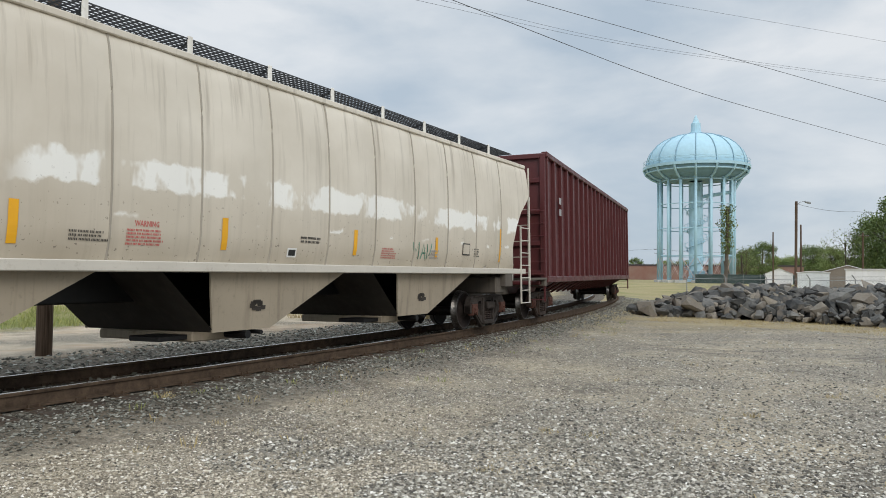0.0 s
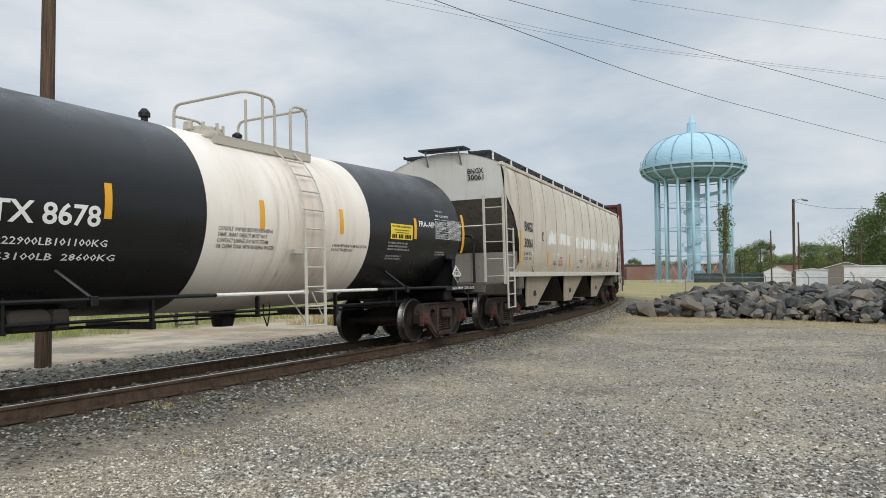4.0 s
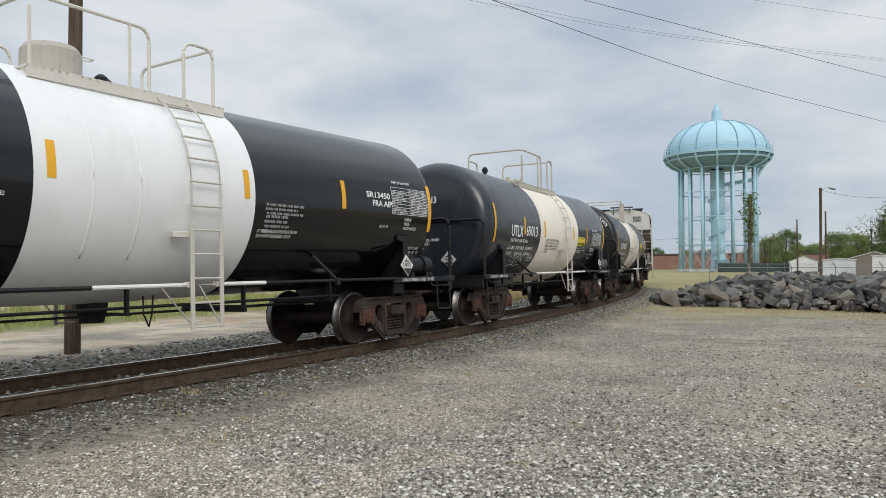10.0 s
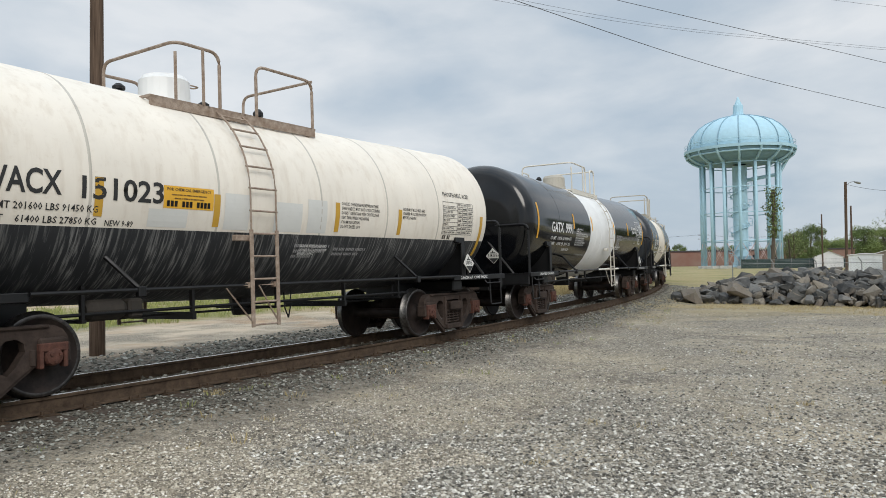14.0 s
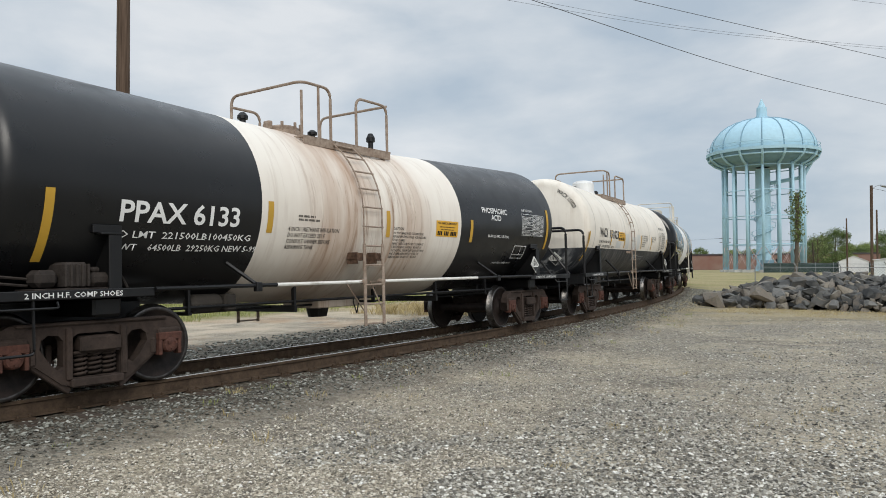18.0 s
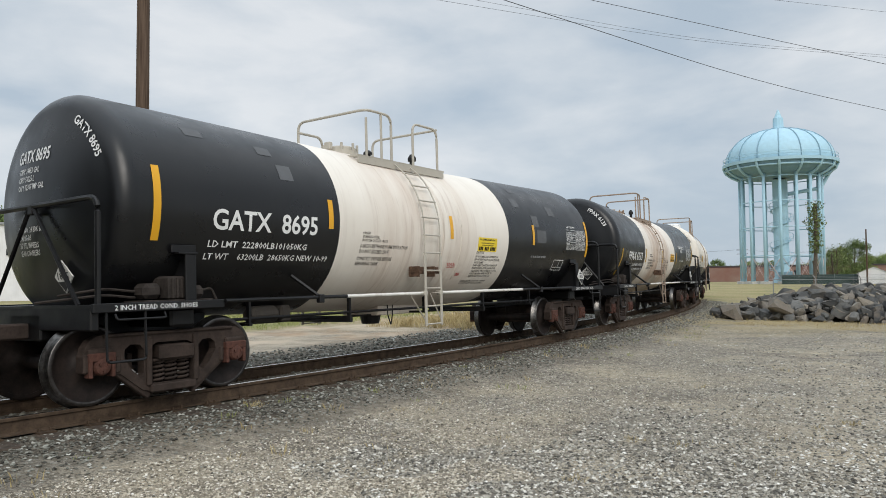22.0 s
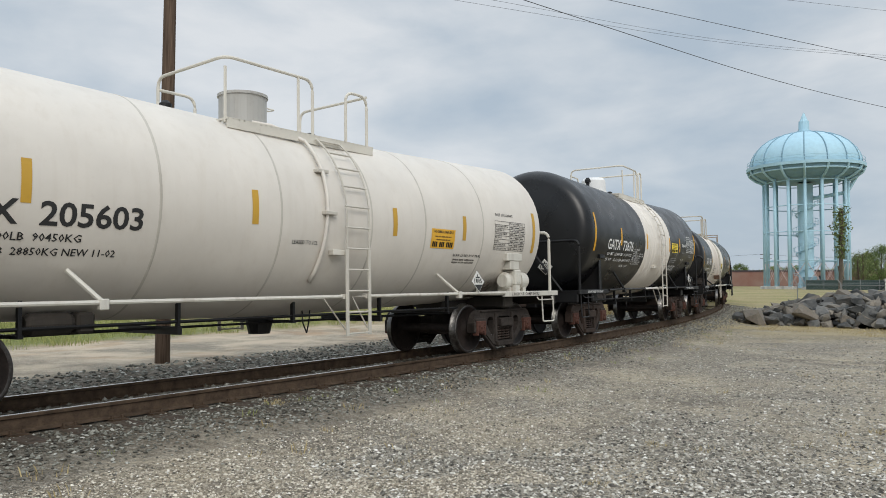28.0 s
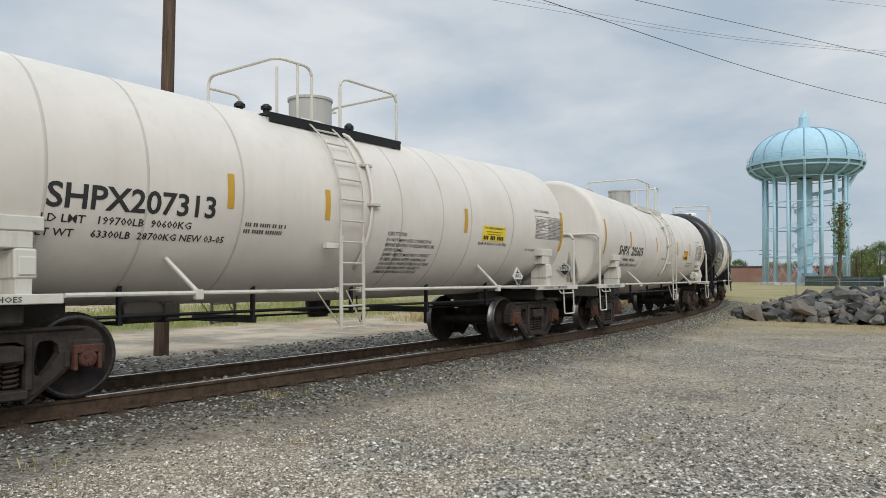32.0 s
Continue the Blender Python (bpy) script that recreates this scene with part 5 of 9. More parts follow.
CARS = [
    dict(name="tank_car", label="black tank car with a cream middle band and rusty trucks", trucks=(-13.14, -2.45), drop=0.10, marks_on=(0.13, 0.13), rear_half=6.21, front_half=5.72, rail_x=(6.49, 6.34), rails=(-0.25, 0.40, 0.78, 1.20, 4.27), couplers=(-15.15, -0.38), top=3.70, half=5.95,
         dark=M_DULL, light=M_WASHEDF, band=(-1.58, 2.22), rail=M_CREAMRAIL, platform=(-0.95, 1.22), ladder=0.56, dome_x=-0.35, low_split=(-1.5, 2.3),
         strips=[(-5.88, 1.83, 2.71), (5.70, 1.87, 2.73), (-3.2, 2.06, 2.48), (-0.65, 2.08, 2.50), (1.26, 2.09, 2.51), (3.66, 2.10, 2.51)],
         text=[("GATX 8678", -5.03, -3.29, 1.97, 0.23), ("LD LMT  222900LB101100KG", -5.05, -3.15, 1.74, 0.085), ("LT WT    63100LB  28600KG", -5.12, -3.0, 1.58, 0.085), ("FRA-AIP", 3.80, 4.42, 2.36, 0.11)],
         table=(4.46, 2.14, 1.12, 0.40), emergency=(2.77, 2.07, 0.78, 0.29), placards=(5.32,), placard_z=1.40, seams=(-0.35, 0.9), ridges=(0.05, 0.95),
         notes=[("CONSULT OWNER BEFORE REPAIRING\nTANK. SHARP OBJECTS MUST NOT\nCONTACT LINING. DO NOT STEAM\nOR CLEAN TANK WITH BOILING WATER", -1.5, 2.02, 1.15, 0.058, "k"), ("6 INCH URETHANE FOAM INSULATION\nDO NOT EXCEED 250 F", 1.04, 1.87, 1.0, 0.05, "k"), ("AAR 211A100W1", 4.5, 2.60, 0.55, 0.05, "w")],
         print=[(2.7, 1.98, 0.9, 3, 0.035, "w"), (2.7, 1.74, 0.55, 2, 0.03, "w"), (4.5, 2.70, 0.5, 1, 0.04, "w"), (4.5, 1.85, 0.6, 2, 0.03, "w")],
         head_notes=[("CAPY 14878 GAL\nCAPY 56318 L\nCAPY 12388 IMP GAL", 0.56, 0.41, 0.74, 0.07), ("AAR NO. 24 PRX BMS\nSPRING D-5\n36\" STL WHEELS", 0.54, -0.35, 0.66, 0.065)], edge_mark=True, head_text=[("GATX 8678", 0.62, 0.55, 0.78, 0.15)], sill_text="1 INCH TREAD COND. SHOES"),
    dict(name="tank_car", label="weathered dark grey tank car with cream band and chalk scrawl", chalk=((-3.65, 1.40, M_TXW, 0.9), (-2.52, 1.50, M_TXW, 0.42)), trucks=(-26.03, -17.12), drop=0.06, marks_on=(0.00, 0.00), plain_rail=True, rear_half=5.22, front_half=5.06, rail_x=(5.61, 5.71), rail_end_z=2.38, rails=(-1.50, 0.12, 0.70, 1.14, 4.53), couplers=(-28.05, -15.15), top=3.78, half=5.12, radius=1.43,
         dark=M_GREYBLACK, light=M_CREAM, band=(-1.90, 1.70), rail=M_CREAMRAIL, platform=(-1.95, 1.25), ladder=0.38, dome_x=-0.2, depth=0.50, knuckle=0.36,
         low_split=(-2.4, 2.3), cylinder=5.25, cyl_mat=M_PATCH, cyl_size=1.65, relief_box=4.35, valves=((-1.98, 0.1, 0.34), (0.5, -0.1, 0.12), (0.8, 0.2, 0.12)),
         strips=[(-5.08, 1.88, 2.78), (4.90, 1.86, 2.73), (-3.13, 2.12, 2.55), (-1.53, 2.10, 2.52), (1.21, 2.09, 2.50), (2.72, 2.06, 2.51)],
         text=[("UTLX", -4.05, -3.24, 2.05, 0.27), ("69013", -3.02, -2.16, 2.09, 0.25), ("LD LMT  203900LB  92500KG", -4.10, -2.35, 1.74, 0.085), ("LT WT    59100LB  26800KG", -4.12, -2.35, 1.60, 0.085)],
         table=(3.36, 1.98, 1.15, 0.40), emergency=(1.70, 1.93, 0.78, 0.27), placards=(4.15,), placard_z=1.38,
         notes=[("CONSULT OWNER BEFORE REPAIRING TANK\nCAUTION: RUBBER LINED TANK: DO NOT USE\nSTEAM, BOILING WATER, OR SHARP OBJECTS\nTO CLEAN. ENTER CAR WITH RUBBER SOLED\nSHOES ONLY", -1.42, 2.0, 1.2, 0.058, "k"), ("BOT OPR VALVE", 1.68, 1.72, 0.52, 0.055, "w"), ("THE TANK CAR PEOPLE", -4.06, 1.91, 1.25, 0.085, "w"), ("BLAIR LS-582\n05/2008 UTC1", 3.32, 1.84, 0.46, 0.055, "w"), ("SPARK TESTED", 3.30, 1.66, 0.52, 0.05, "w"), ("AAR 211A100W-1", 3.36, 2.43, 0.58, 0.065, "w")],
         print=[(1.66, 1.84, 1.1, 2, 0.04, "w"), (3.3, 1.58, 0.5, 2, 0.03, "w")], head_notes=[("CAPY 14220 GAL\nCAPY 53829 L", 0.60, 0.33, 0.62, 0.065), ("SPRING D-5 7 OUTER 6 INNER\n36 INCH STL WHEELS\nSE60 COUPLERS", 0.62, -0.42, 0.86, 0.06)],
         head_text=[("UTLX 69013", 0.62, 0.45, 0.80, 0.15)], sill_text="2 INCH H.F. COMP SHOES"),
    dict(name="tank_car", label="glossy black tank car with a clean white middle band", trucks=(-40.73, -30.25), drop=0.09, marks_on=(0.00, 0.15), rear_half=6.50, front_half=6.06, rail_x=(6.81, 6.78), rails=(-1.22, 0.32, 0.86, 1.36, 4.46), couplers=(-43.02, -28.05), top=3.84, half=6.18, radius=1.42,
         dark=M_BLACK, light=M_WHITE, band=(-1.52, 1.55), rail=M_PALERAIL, platform=(-1.28, 1.50), ladder=0.63, dome_x=-0.52, dome="bonnet", dome_mat=M_CREAMRAIL, dome_label="grey rounded dome bonnet",
         low_split=(-0.9, 1.7), cylinder=5.82, depth=0.5, knuckle=0.34,
         strips=[(-6.2, 1.97, 2.86), (5.84, 2.0, 2.88), (-3.24, 2.30, 2.72), (-1.48, 2.31, 2.72), (1.25, 2.29, 2.69), (3.31, 2.28, 2.74)],
         text=[("GATX  9991", -5.17, -3.34, 2.17, 0.25), ("LD LMT   199300  LB  90400  KG", -5.15, -3.4, 1.97, 0.085), ("LT WT      63700  LB  28900  KG", -5.15, -3.42, 1.83, 0.085), ("NEW 08-21", -3.98, -3.42, 1.69, 0.075), ("SR13450", 3.91, 4.57, 2.52, 0.10), ("FRA AIP", 4.07, 4.62, 2.38, 0.10)],
         table=(4.63, 2.27, 1.16, 0.48), placards=(5.15,), placard_z=1.36, seams=(-4.5,), ridges=(-0.85, -0.25),
         notes=[("CONSULT OWNER BEFORE\nREPAIRING TANK\nSHARP OBJECTS MUST NOT CONTACT LINING\nDO NOT ENTER WITHOUT RUBBER SOLED SHOES\nMETAL TOOLS MUST NOT BE USED\nWITHOUT PROPER PROTECTION\nDO NOT STEAM OR CLEAN TANK WITH\nBOILING WATER OR CAUSTIC SODA", -3.0, 2.28, 1.2, 0.045, "w"), ("AAR 211A100W1", 4.7, 2.82, 0.55, 0.05, "w"), ("6\" FIBERGLASS INSULATION\nDO NOT EXCEED 250 F", 1.5, 1.84, 0.8, 0.05, "w"), ("LINING\n10558\nHCCP 08-2021", 5.02, 2.16, 0.40, 0.055, "w"), ("EMPTY LOAD\n1/4 ADJ. BLOCK\nWABTEC ELLCON", 5.32, 1.66, 0.52, 0.06, "w"), ("BLT-01-99", 4.30, 2.02, 0.24, 0.045, "w")],
         print=[(1.6, 2.22, 0.85, 3, 0.035, "w"), (1.6, 2.05, 0.6, 3, 0.04, "w")],
         head_notes=[("CAPY 17016 GALS\nCAPY 64420 L", 0.55, 0.42, 0.62, 0.07), ("36 CLASS C WHLS\nSPRG D-5\nAAR 24 BRAKE BM", 0.54, -0.35, 0.55, 0.06)], head_text=[("GATX 9991", 0.62, 0.55, 0.78, 0.15)], sill_text="2 INCH TREAD COND. SHOES"),
    dict(name="tank_car", label="aged white tank car with scuffed black lower half", trucks=(-54.26, -45.28), drop=0.10, marks_on=(0.05, 0.08), rail_x=(6.04, 6.04), rails=(-1.77, -1.04, -0.36, 0.84, 4.39), couplers=(-56.75, -43.02), top=3.81, half=5.48, radius=1.40,
         dark=M_OLDWHITE, light=M_LOWBLACK, lower=1.84, low_rail=M_FRAME, rail=M_RUSTRAIL, platform=(-2.2, 0.83), ladder=-0.92, dome_x=-1.35, dome="bonnet", dome_mat=M_WHITE,
         dome_label="white rounded dome bonnet", ladder_mat=M_RUSTRAIL, ladder_label="rust-stained side ladder", strip_mat=M_OCHRE, ink="black", head_ink="black",
         strips=[(-5.55, 1.49, 2.36), (5.13, 1.55, 2.40), (-3.30, 1.96, 2.39), (-1.71, 1.90, 2.32), (0.63, 1.90, 2.36), (2.28, 1.90, 2.34)],
         text=[("WACX", -4.56, -3.72, 2.17, 0.25), ("151023", -3.50, -2.48, 2.15, 0.24), ("LD LMT 201600 LBS 91450 KG", -4.56, -3.30, 2.0, 0.075), ("LT WT    61400 LBS 27850 KG", -4.58, -3.30, 1.87, 0.075), ("NEW 9-89", -3.2, -2.85, 1.86, 0.07)],
         table=(3.67, 1.95, 1.11, 0.62), emergency=(-2.48, 2.10, 0.74, 0.27), faded_label=True, valves=((0.52, 0.1, 0.30), (-2.0, 0.1, 0.20), (-0.75, -0.1, 0.16)), patches=[(-2.62, 1.87, 0.55, 0.22), (-1.5, 1.87, 0.42, 0.48), (-0.62, 1.87, 0.55, 0.42), (0.05, 1.87, 0.42, 0.50)], patch_mat=M_PALEPATCH, placards=(4.55,), seams=(-5.0, -3.35, -1.6, 0.35, 2.0, 3.6),
         notes=[("CONSULT OWNER BEFORE REPAIRING TANK\nSHARP OBJECTS MUST NOT CONTACT LINING\nDO NOT CLEAN TANK WITH CAUSTIC SODA\nVENT TANK WHEN UNLOADING\n6\" FOAM INSULATION\nDO NOT EXCEED 250 F", 0.72, 2.32, 0.97, 0.05, "k"), ("VALVE MUST BE LOCKED AND\nCHAINED IN CLOSED POSITION\nBEFORE LOADING", 2.36, 2.32, 0.72, 0.05, "k"), ("VALVE MUST BE LOCKED AND\nCHAINED IN CLOSED POSITION\nBEFORE LOADING", -0.08, 1.66, 0.62, 0.045, "w"), ("PHOSPHORIC ACID", 3.72, 2.67, 0.95, 0.09, "k")],
         print=[(0.69, 1.62, 0.8, 2, 0.05, "w"), (-0.2, 1.66, 0.8, 3, 0.05, "g"), (3.7, 1.86, 0.36, 1, 0.08, "k")],
         edge_mark=True, head_text=[("WACX 151023", 0.62, 0.5, 0.80, 0.14)], sill_text="2 INCH H.F. COMP SHOES"),
    dict(name="tank_car", label="dull black tank car with a rust-streaked cream band", trucks=(-69.05, -58.62), drop=0.20, marks_on=(0.08, 0.12), rear_half=6.32, front_half=6.11, rail_x=(6.65, 6.83), rails=(-1.72, -1.06, -0.42, 0.42, 4.26), couplers=(-71.15, -56.75), top=3.72, half=6.02,
         dark=M_DULL, light=M_STAINED, band=(-3.08, 1.96), rail=M_RUSTRAIL, platform=(-1.74, 0.43), ladder=-0.84, skirt=(-1.00, 0.35), outlet=-0.6, chain=-0.18, ladder_foot=0.44, dome_x=-1.35, ladder_mat=M_RUSTRAIL, ladder_label="rust-stained side ladder",
         low_split=(-2.9, 2.4), valve_box=-5.6, brake_wheel=-1, strip_mat=M_OCHRE,
         strips=[(-6.0, 1.45, 2.28), (5.66, 1.75, 2.68), (-3.0, 1.84, 2.27), (-0.44, 1.85, 2.29), (2.23, 1.83, 2.27)],
         text=[("PPAX 6133", -5.21, -3.53, 1.90, 0.24), ("LD LMT  221500LB100450KG", -5.25, -3.30, 1.72, 0.085), ("LT WT    64500LB  29250KG NEW 5-99", -5.30, -3.15, 1.58, 0.085), ("PHOSPHORIC", 2.66, 3.70, 2.44, 0.11), ("ACID", 3.0, 3.42, 2.30, 0.11)],
         table=(4.37, 2.03, 1.08, 0.47), emergency=(0.98, 1.91, 0.74, 0.29), faded_label=True, valves=((0.95, 0.0, 0.40), (-2.1, 0.1, 0.26), (-0.75, -0.1, 0.2)), placards=(4.9,), frames=[(4.15, 1.53, 0.57, 0.31)], seams=(-1.9,), ridges=(-0.18, 0.45),
         notes=[("CAUTION:", -0.30, 1.98, 0.30, 0.05, "k"), ("DO NOT MAKE ACID CONNECTION\nBEFORE VENTING TO RELEASE PRESSURE\nAVOID FLAMES.\nSHARP OBJECTS MUST NOT CONTACT\nRUBBER LINING. AFTER LOADING OR\nUNLOADING, WASH EXTERIOR OF TANK\nAND DOME AREA WITH WATER TO\nREMOVE ANY PRODUCT SPILLAGE", -0.30, 1.91, 1.0, 0.042, "k"), ("4 INCH URETHANE INSULATION\nDO NOT EXCEED 250 F\nCONSULT OWNER BEFORE\nREPAIRING TANK", -2.65, 1.88, 1.05, 0.062, "k"), ("AAR 211A100W1", 4.4, 2.56, 0.5, 0.05, "w"), ("BLAIR LS-582 2-15 FRAL", 2.9, 1.95, 0.9, 0.055, "w"), ("2 INCH TREAD COND. SHOES", 3.42, 1.42, 0.86, 0.045, "w")],
         print=[(-2.5, 2.08, 0.5, 2, 0.03, "k"),],
         head_notes=[("CAPY 14870 GAL\nCAPY 56300 L", 0.56, 0.41, 0.66, 0.07), ("AAR NO. 24 BRK BMS\nSPRING D5\n36\" STL WHEELS\nSE 60 COUPLERS", 0.54, -0.30, 0.66, 0.065)], edge_mark=True, head_text=[("PPAX 6133", 0.62, 0.55, 0.78, 0.15)], sill_text="2 INCH H.F. COMP SHOES"),
    dict(name="tank_car", label="dull black tank car with white band and grey touch-ups", chalk=((0.05, 1.60, M_TXR, 0.26), (0.45, 1.45, M_TXR, 0.16)), trucks=(-84.50, -73.35), drop=0.10, marks_on=(0.03, 0.17), rear_half=6.37, front_half=6.38, rail_x=(6.73, 6.99), rails=(-1.62, -0.94, -0.30, 0.48, 4.27), couplers=(-86.45, -71.15), top=3.68, half=6.12,
         dark=M_DULL, light=M_WASHED, band=(-2.95, 2.20), rail=M_CREAMRAIL, platform=(-1.9, 0.60), ladder=-0.70, skirt=(-0.95, 0.25), outlet=-0.66, chain=-0.72, dome_x=-1.38, valves=((0.75, 0.0, 0.34), (-0.75, -0.1, 0.2)), ladder_mat=M_CREAMRAIL,
         low_split=(-2.9, 2.6), valve_box=-5.7, brake_wheel=1,
         strips=[(-6.05, 1.85, 2.73), (6.07, 1.88, 2.78), (-3.17, 2.12, 2.55), (-0.10, 2.10, 2.52), (3.16, 2.09, 2.53)],
         text=[("GATX  8695", -5.27, -3.45, 2.02, 0.25), ("LD LMT  222800LB101050KG", -5.30, -3.62, 1.80, 0.085), ("LT WT    63200LB  28650KG NEW 10-99", -5.32, -3.15, 1.65, 0.085)],
         table=(4.87, 2.04, 1.09, 0.47), emergency=(0.83, 1.90, 0.72, 0.27), placards=(5.60,), seams=(-1.6,), ridges=(-0.2, 0.4),
         notes=[("CAUTION:", 0.8, 1.85, 0.30, 0.05, "k"), ("DO NOT MAKE ACID CONNECTION\nBEFORE VENTING TO RELEASE PRESSURE\nAVOID FLAMES.\nSHARP OBJECTS MUST NOT CONTACT\nRUBBER LINING. AFTER LOADING OR\nUNLOADING, WASH EXTERIOR OF TANK\nAND DOME AREA WITH WATER TO\nREMOVE ANY PRODUCT SPILLAGE", 0.8, 1.78, 1.0, 0.042, "k"), ("4 INCH\nSTAINLESS STEEL\nBOTTOM OUTLET VALVE", -2.45, 2.08, 0.62, 0.04, "k"), ("6 INCH URETHANE FOAM INSULATION\nDO NOT EXCEED 250 F", -2.48, 1.87, 1.2, 0.06, "k"), ("CONSULT OWNER BEFORE\nREPAIRING TANK", -2.5, 1.68, 0.86, 0.06, "k"), ("HANDLE MUST BE LOCKED AND CHAINED\nIN CLOSED POSITION BEFORE LOADING", 0.62, 1.32, 0.95, 0.042, "k"), ("AAR 211A100W1", 4.9, 2.56, 0.5, 0.05, "w")],
         print=[(3.1, 1.82, 0.9, 1, 0.045, "w")],
         frames=[(4.32, 1.55, 0.53, 0.27)], patches=[(-5.4, 3.2, 0.28, 0.16), (-4.28, 3.1, 0.26, 0.16), (-4.05, 2.76, 0.26, 0.24), (2.7, 2.9, 0.3, 0.24), (3.35, 2.5, 0.3, 0.26), (4.3, 2.8, 0.34, 0.26), (3.0, 3.25, 0.3, 0.16), (3.5, 2.15, 0.45, 0.28)],
         head_notes=[("CAPY 14853 GAL\nCAPY 56225 L\nCAPY 12367 IMP GAL", 0.56, 0.41, 0.66, 0.07), ("AAR NO. 24 BRK BMS\nSPRING D5\n36\" STL WHEELS\nSE 60 COUPLERS", 0.54, -0.30, 0.66, 0.065)], edge_mark=True, head_text=[("GATX 8695", 0.62, 0.55, 0.78, 0.15)], sill_text="2 INCH TREAD COND. SHOES"),
    dict(name="tank_car", label="tall dull black tank car with a narrow white band", trucks=(-97.43, -88.70), drop=0.09, marks_on=(0.00, -0.05), rear_half=5.25, front_half=5.23, rail_x=(5.72, 5.97), rails=(-0.60, 0.82, 0.98, 1.28, 4.76), couplers=(-99.55, -86.45), top=4.08, half=5.28, radius=1.53,
         dark=M_DULL, light=M_DUSTYWHITE, band=(-0.95, 1.80), rail=M_PALERAIL, platform=(-1.1, 1.38), ladder=0.64, ridges=(-0.55, -0.18, 0.10, 1.22), dome_x=-0.85, dome="bonnet", dome_mat=M_WHITE, dome_label="white dome bonnet",
         low_split=(-0.8, 1.5), cylinder=5.12, depth=0.5, knuckle=0.34, valves=((-1.6, -0.1, 0.34), (0.3, -0.1, 0.16)),
         strips=[(-5.03, 2.07, 2.99), (5.13, 2.06, 2.96), (-3.09, 2.27, 2.72), (-0.70, 2.25, 2.70), (1.76, 2.26, 2.69), (3.03, 2.28, 2.74)],
         text=[("GATX  73676", -4.10, -2.06, 2.15, 0.25), ("LD LMT  223400 LBS 101300 KGS", -4.03, -2.1, 2.0, 0.075), ("LT WT    62600 LBS 28400 KGS", -4.05, -2.12, 1.86, 0.075), ("NEW  11-97", -2.8, -2.18, 1.72, 0.07), ("FRA AIP", 3.32, 3.85, 2.46, 0.10)],
         table=(3.92, 2.30, 1.09, 0.46), emergency=(2.02, 2.25, 0.76, 0.30), placards=(4.5,), placard_z=1.38,
         notes=[("CONSULT OWNER BEFORE\nREPAIRING TANK\nSHARP OBJECTS MUST NOT CONTACT LINING\nDO NOT ENTER WITHOUT RUBBER SOLED SHOES\nMETAL TOOLS MUST NOT BE USED\nWITHOUT PROPER PROTECTION\nDO NOT STEAM OR CLEAN TANK WITH\nBOILING WATER OR CAUSTIC SODA", -1.95, 2.18, 0.98, 0.04, "w"), ("AAR 211A100W1", 4.0, 2.81, 0.5, 0.05, "w"), ("EMPTY LOAD\n1/4\" ADJ. BLOCK\n(WABTEC) ELLCON", 4.55, 1.90, 0.36, 0.05, "w"), ("6\" FIBERGLASS INSULATION\nDO NOT EXCEED 450 F", 1.95, 1.78, 0.95, 0.075, "w"), ("BLT-11-1997", 3.32, 2.03, 0.30, 0.04, "w")],
         print=[(2.0, 2.05, 0.8, 3, 0.035, "w"), (3.4, 2.25, 0.35, 1, 0.04, "w"), (4.3, 2.2, 0.5, 2, 0.03, "w")],
         head_text=[("GATX 73676", 0.62, 0.6, 0.80, 0.15)], sill_text="2 INCH TREAD COND. SHOES"),
    dict(name="tank_car", label="off-white tank car with grey drum dome and black lettering", trucks=(-111.87, -101.64), drop=0.16, marks_on=(0.00, 0.08), rear_half=6.34, front_half=6.14, rail_x=(6.50, 6.52), rail_end_z=2.38, capped_saddle=True, soot=[(-5.75, 1.05, 0.95, 0.95), (4.45, 1.05, 0.75, 0.8)], rails=(-1.20, 0.36, 1.06, 1.54, 4.38), couplers=(-114.2, -99.55), top=3.81, half=6.14, radius=1.41,
         dark=M_OFFWHITE, light=M_OFFWHITE, low_rail=M_OWFRAME, frame=M_OWFRAME, step=M_OWFRAME, rail=M_PALERAIL, platform=(-1.20, 1.62), ladder=0.60, dome_x=-0.30, dome="drum", dome_mat=M_DRUM, valves=((-1.45, 0.2, 0.22), (0.6, 0.1, 0.12), (0.95, -0.1, 0.12)),
         dome_label="grey steel drum dome", pipe=0.03, ink="black", head_ink="black", strip_mat=M_OCHRE, cylinder=5.35, cyl_mat=M_OWFRAME, depth=0.28, knuckle=0.14, grey_trucks=True, plain_rail=True,
         strips=[(-6.1, 1.90, 2.78), (5.74, 1.92, 2.74), (-3.94, 2.12, 2.56), (-1.26, 2.08, 2.52), (1.45, 2.06, 2.50), (3.32, 2.07, 2.50)],
         text=[("SHPX  205603", -4.90, -2.70, 1.92, 0.24), ("LD LMT   199400LB  90450KG", -4.96, -3.35, 1.76, 0.085), ("LT WT     63600LB  28850KG NEW 11-02", -5.0, -2.95, 1.62, 0.085)],
         table=(4.30, 1.94, 1.08, 0.55), emergency=(2.38, 1.91, 0.66, 0.33), faded_label=True, placards=(3.72,), placard_z=1.34, seams=(-4.4, -2.5, -0.75, 1.0, 2.3, 4.0),
         notes=[("DOT 111A100W5", 4.35, 2.58, 0.6, 0.055, "k"), ("LEASED TO ICL", -0.62, 1.86, 0.46, 0.055, "k"), ("BLAIR LS-582 3/16\" FRAL", 3.08, 1.79, 0.86, 0.045, "k")],
         print=[(3.1, 1.72, 0.9, 2, 0.03, "k")],
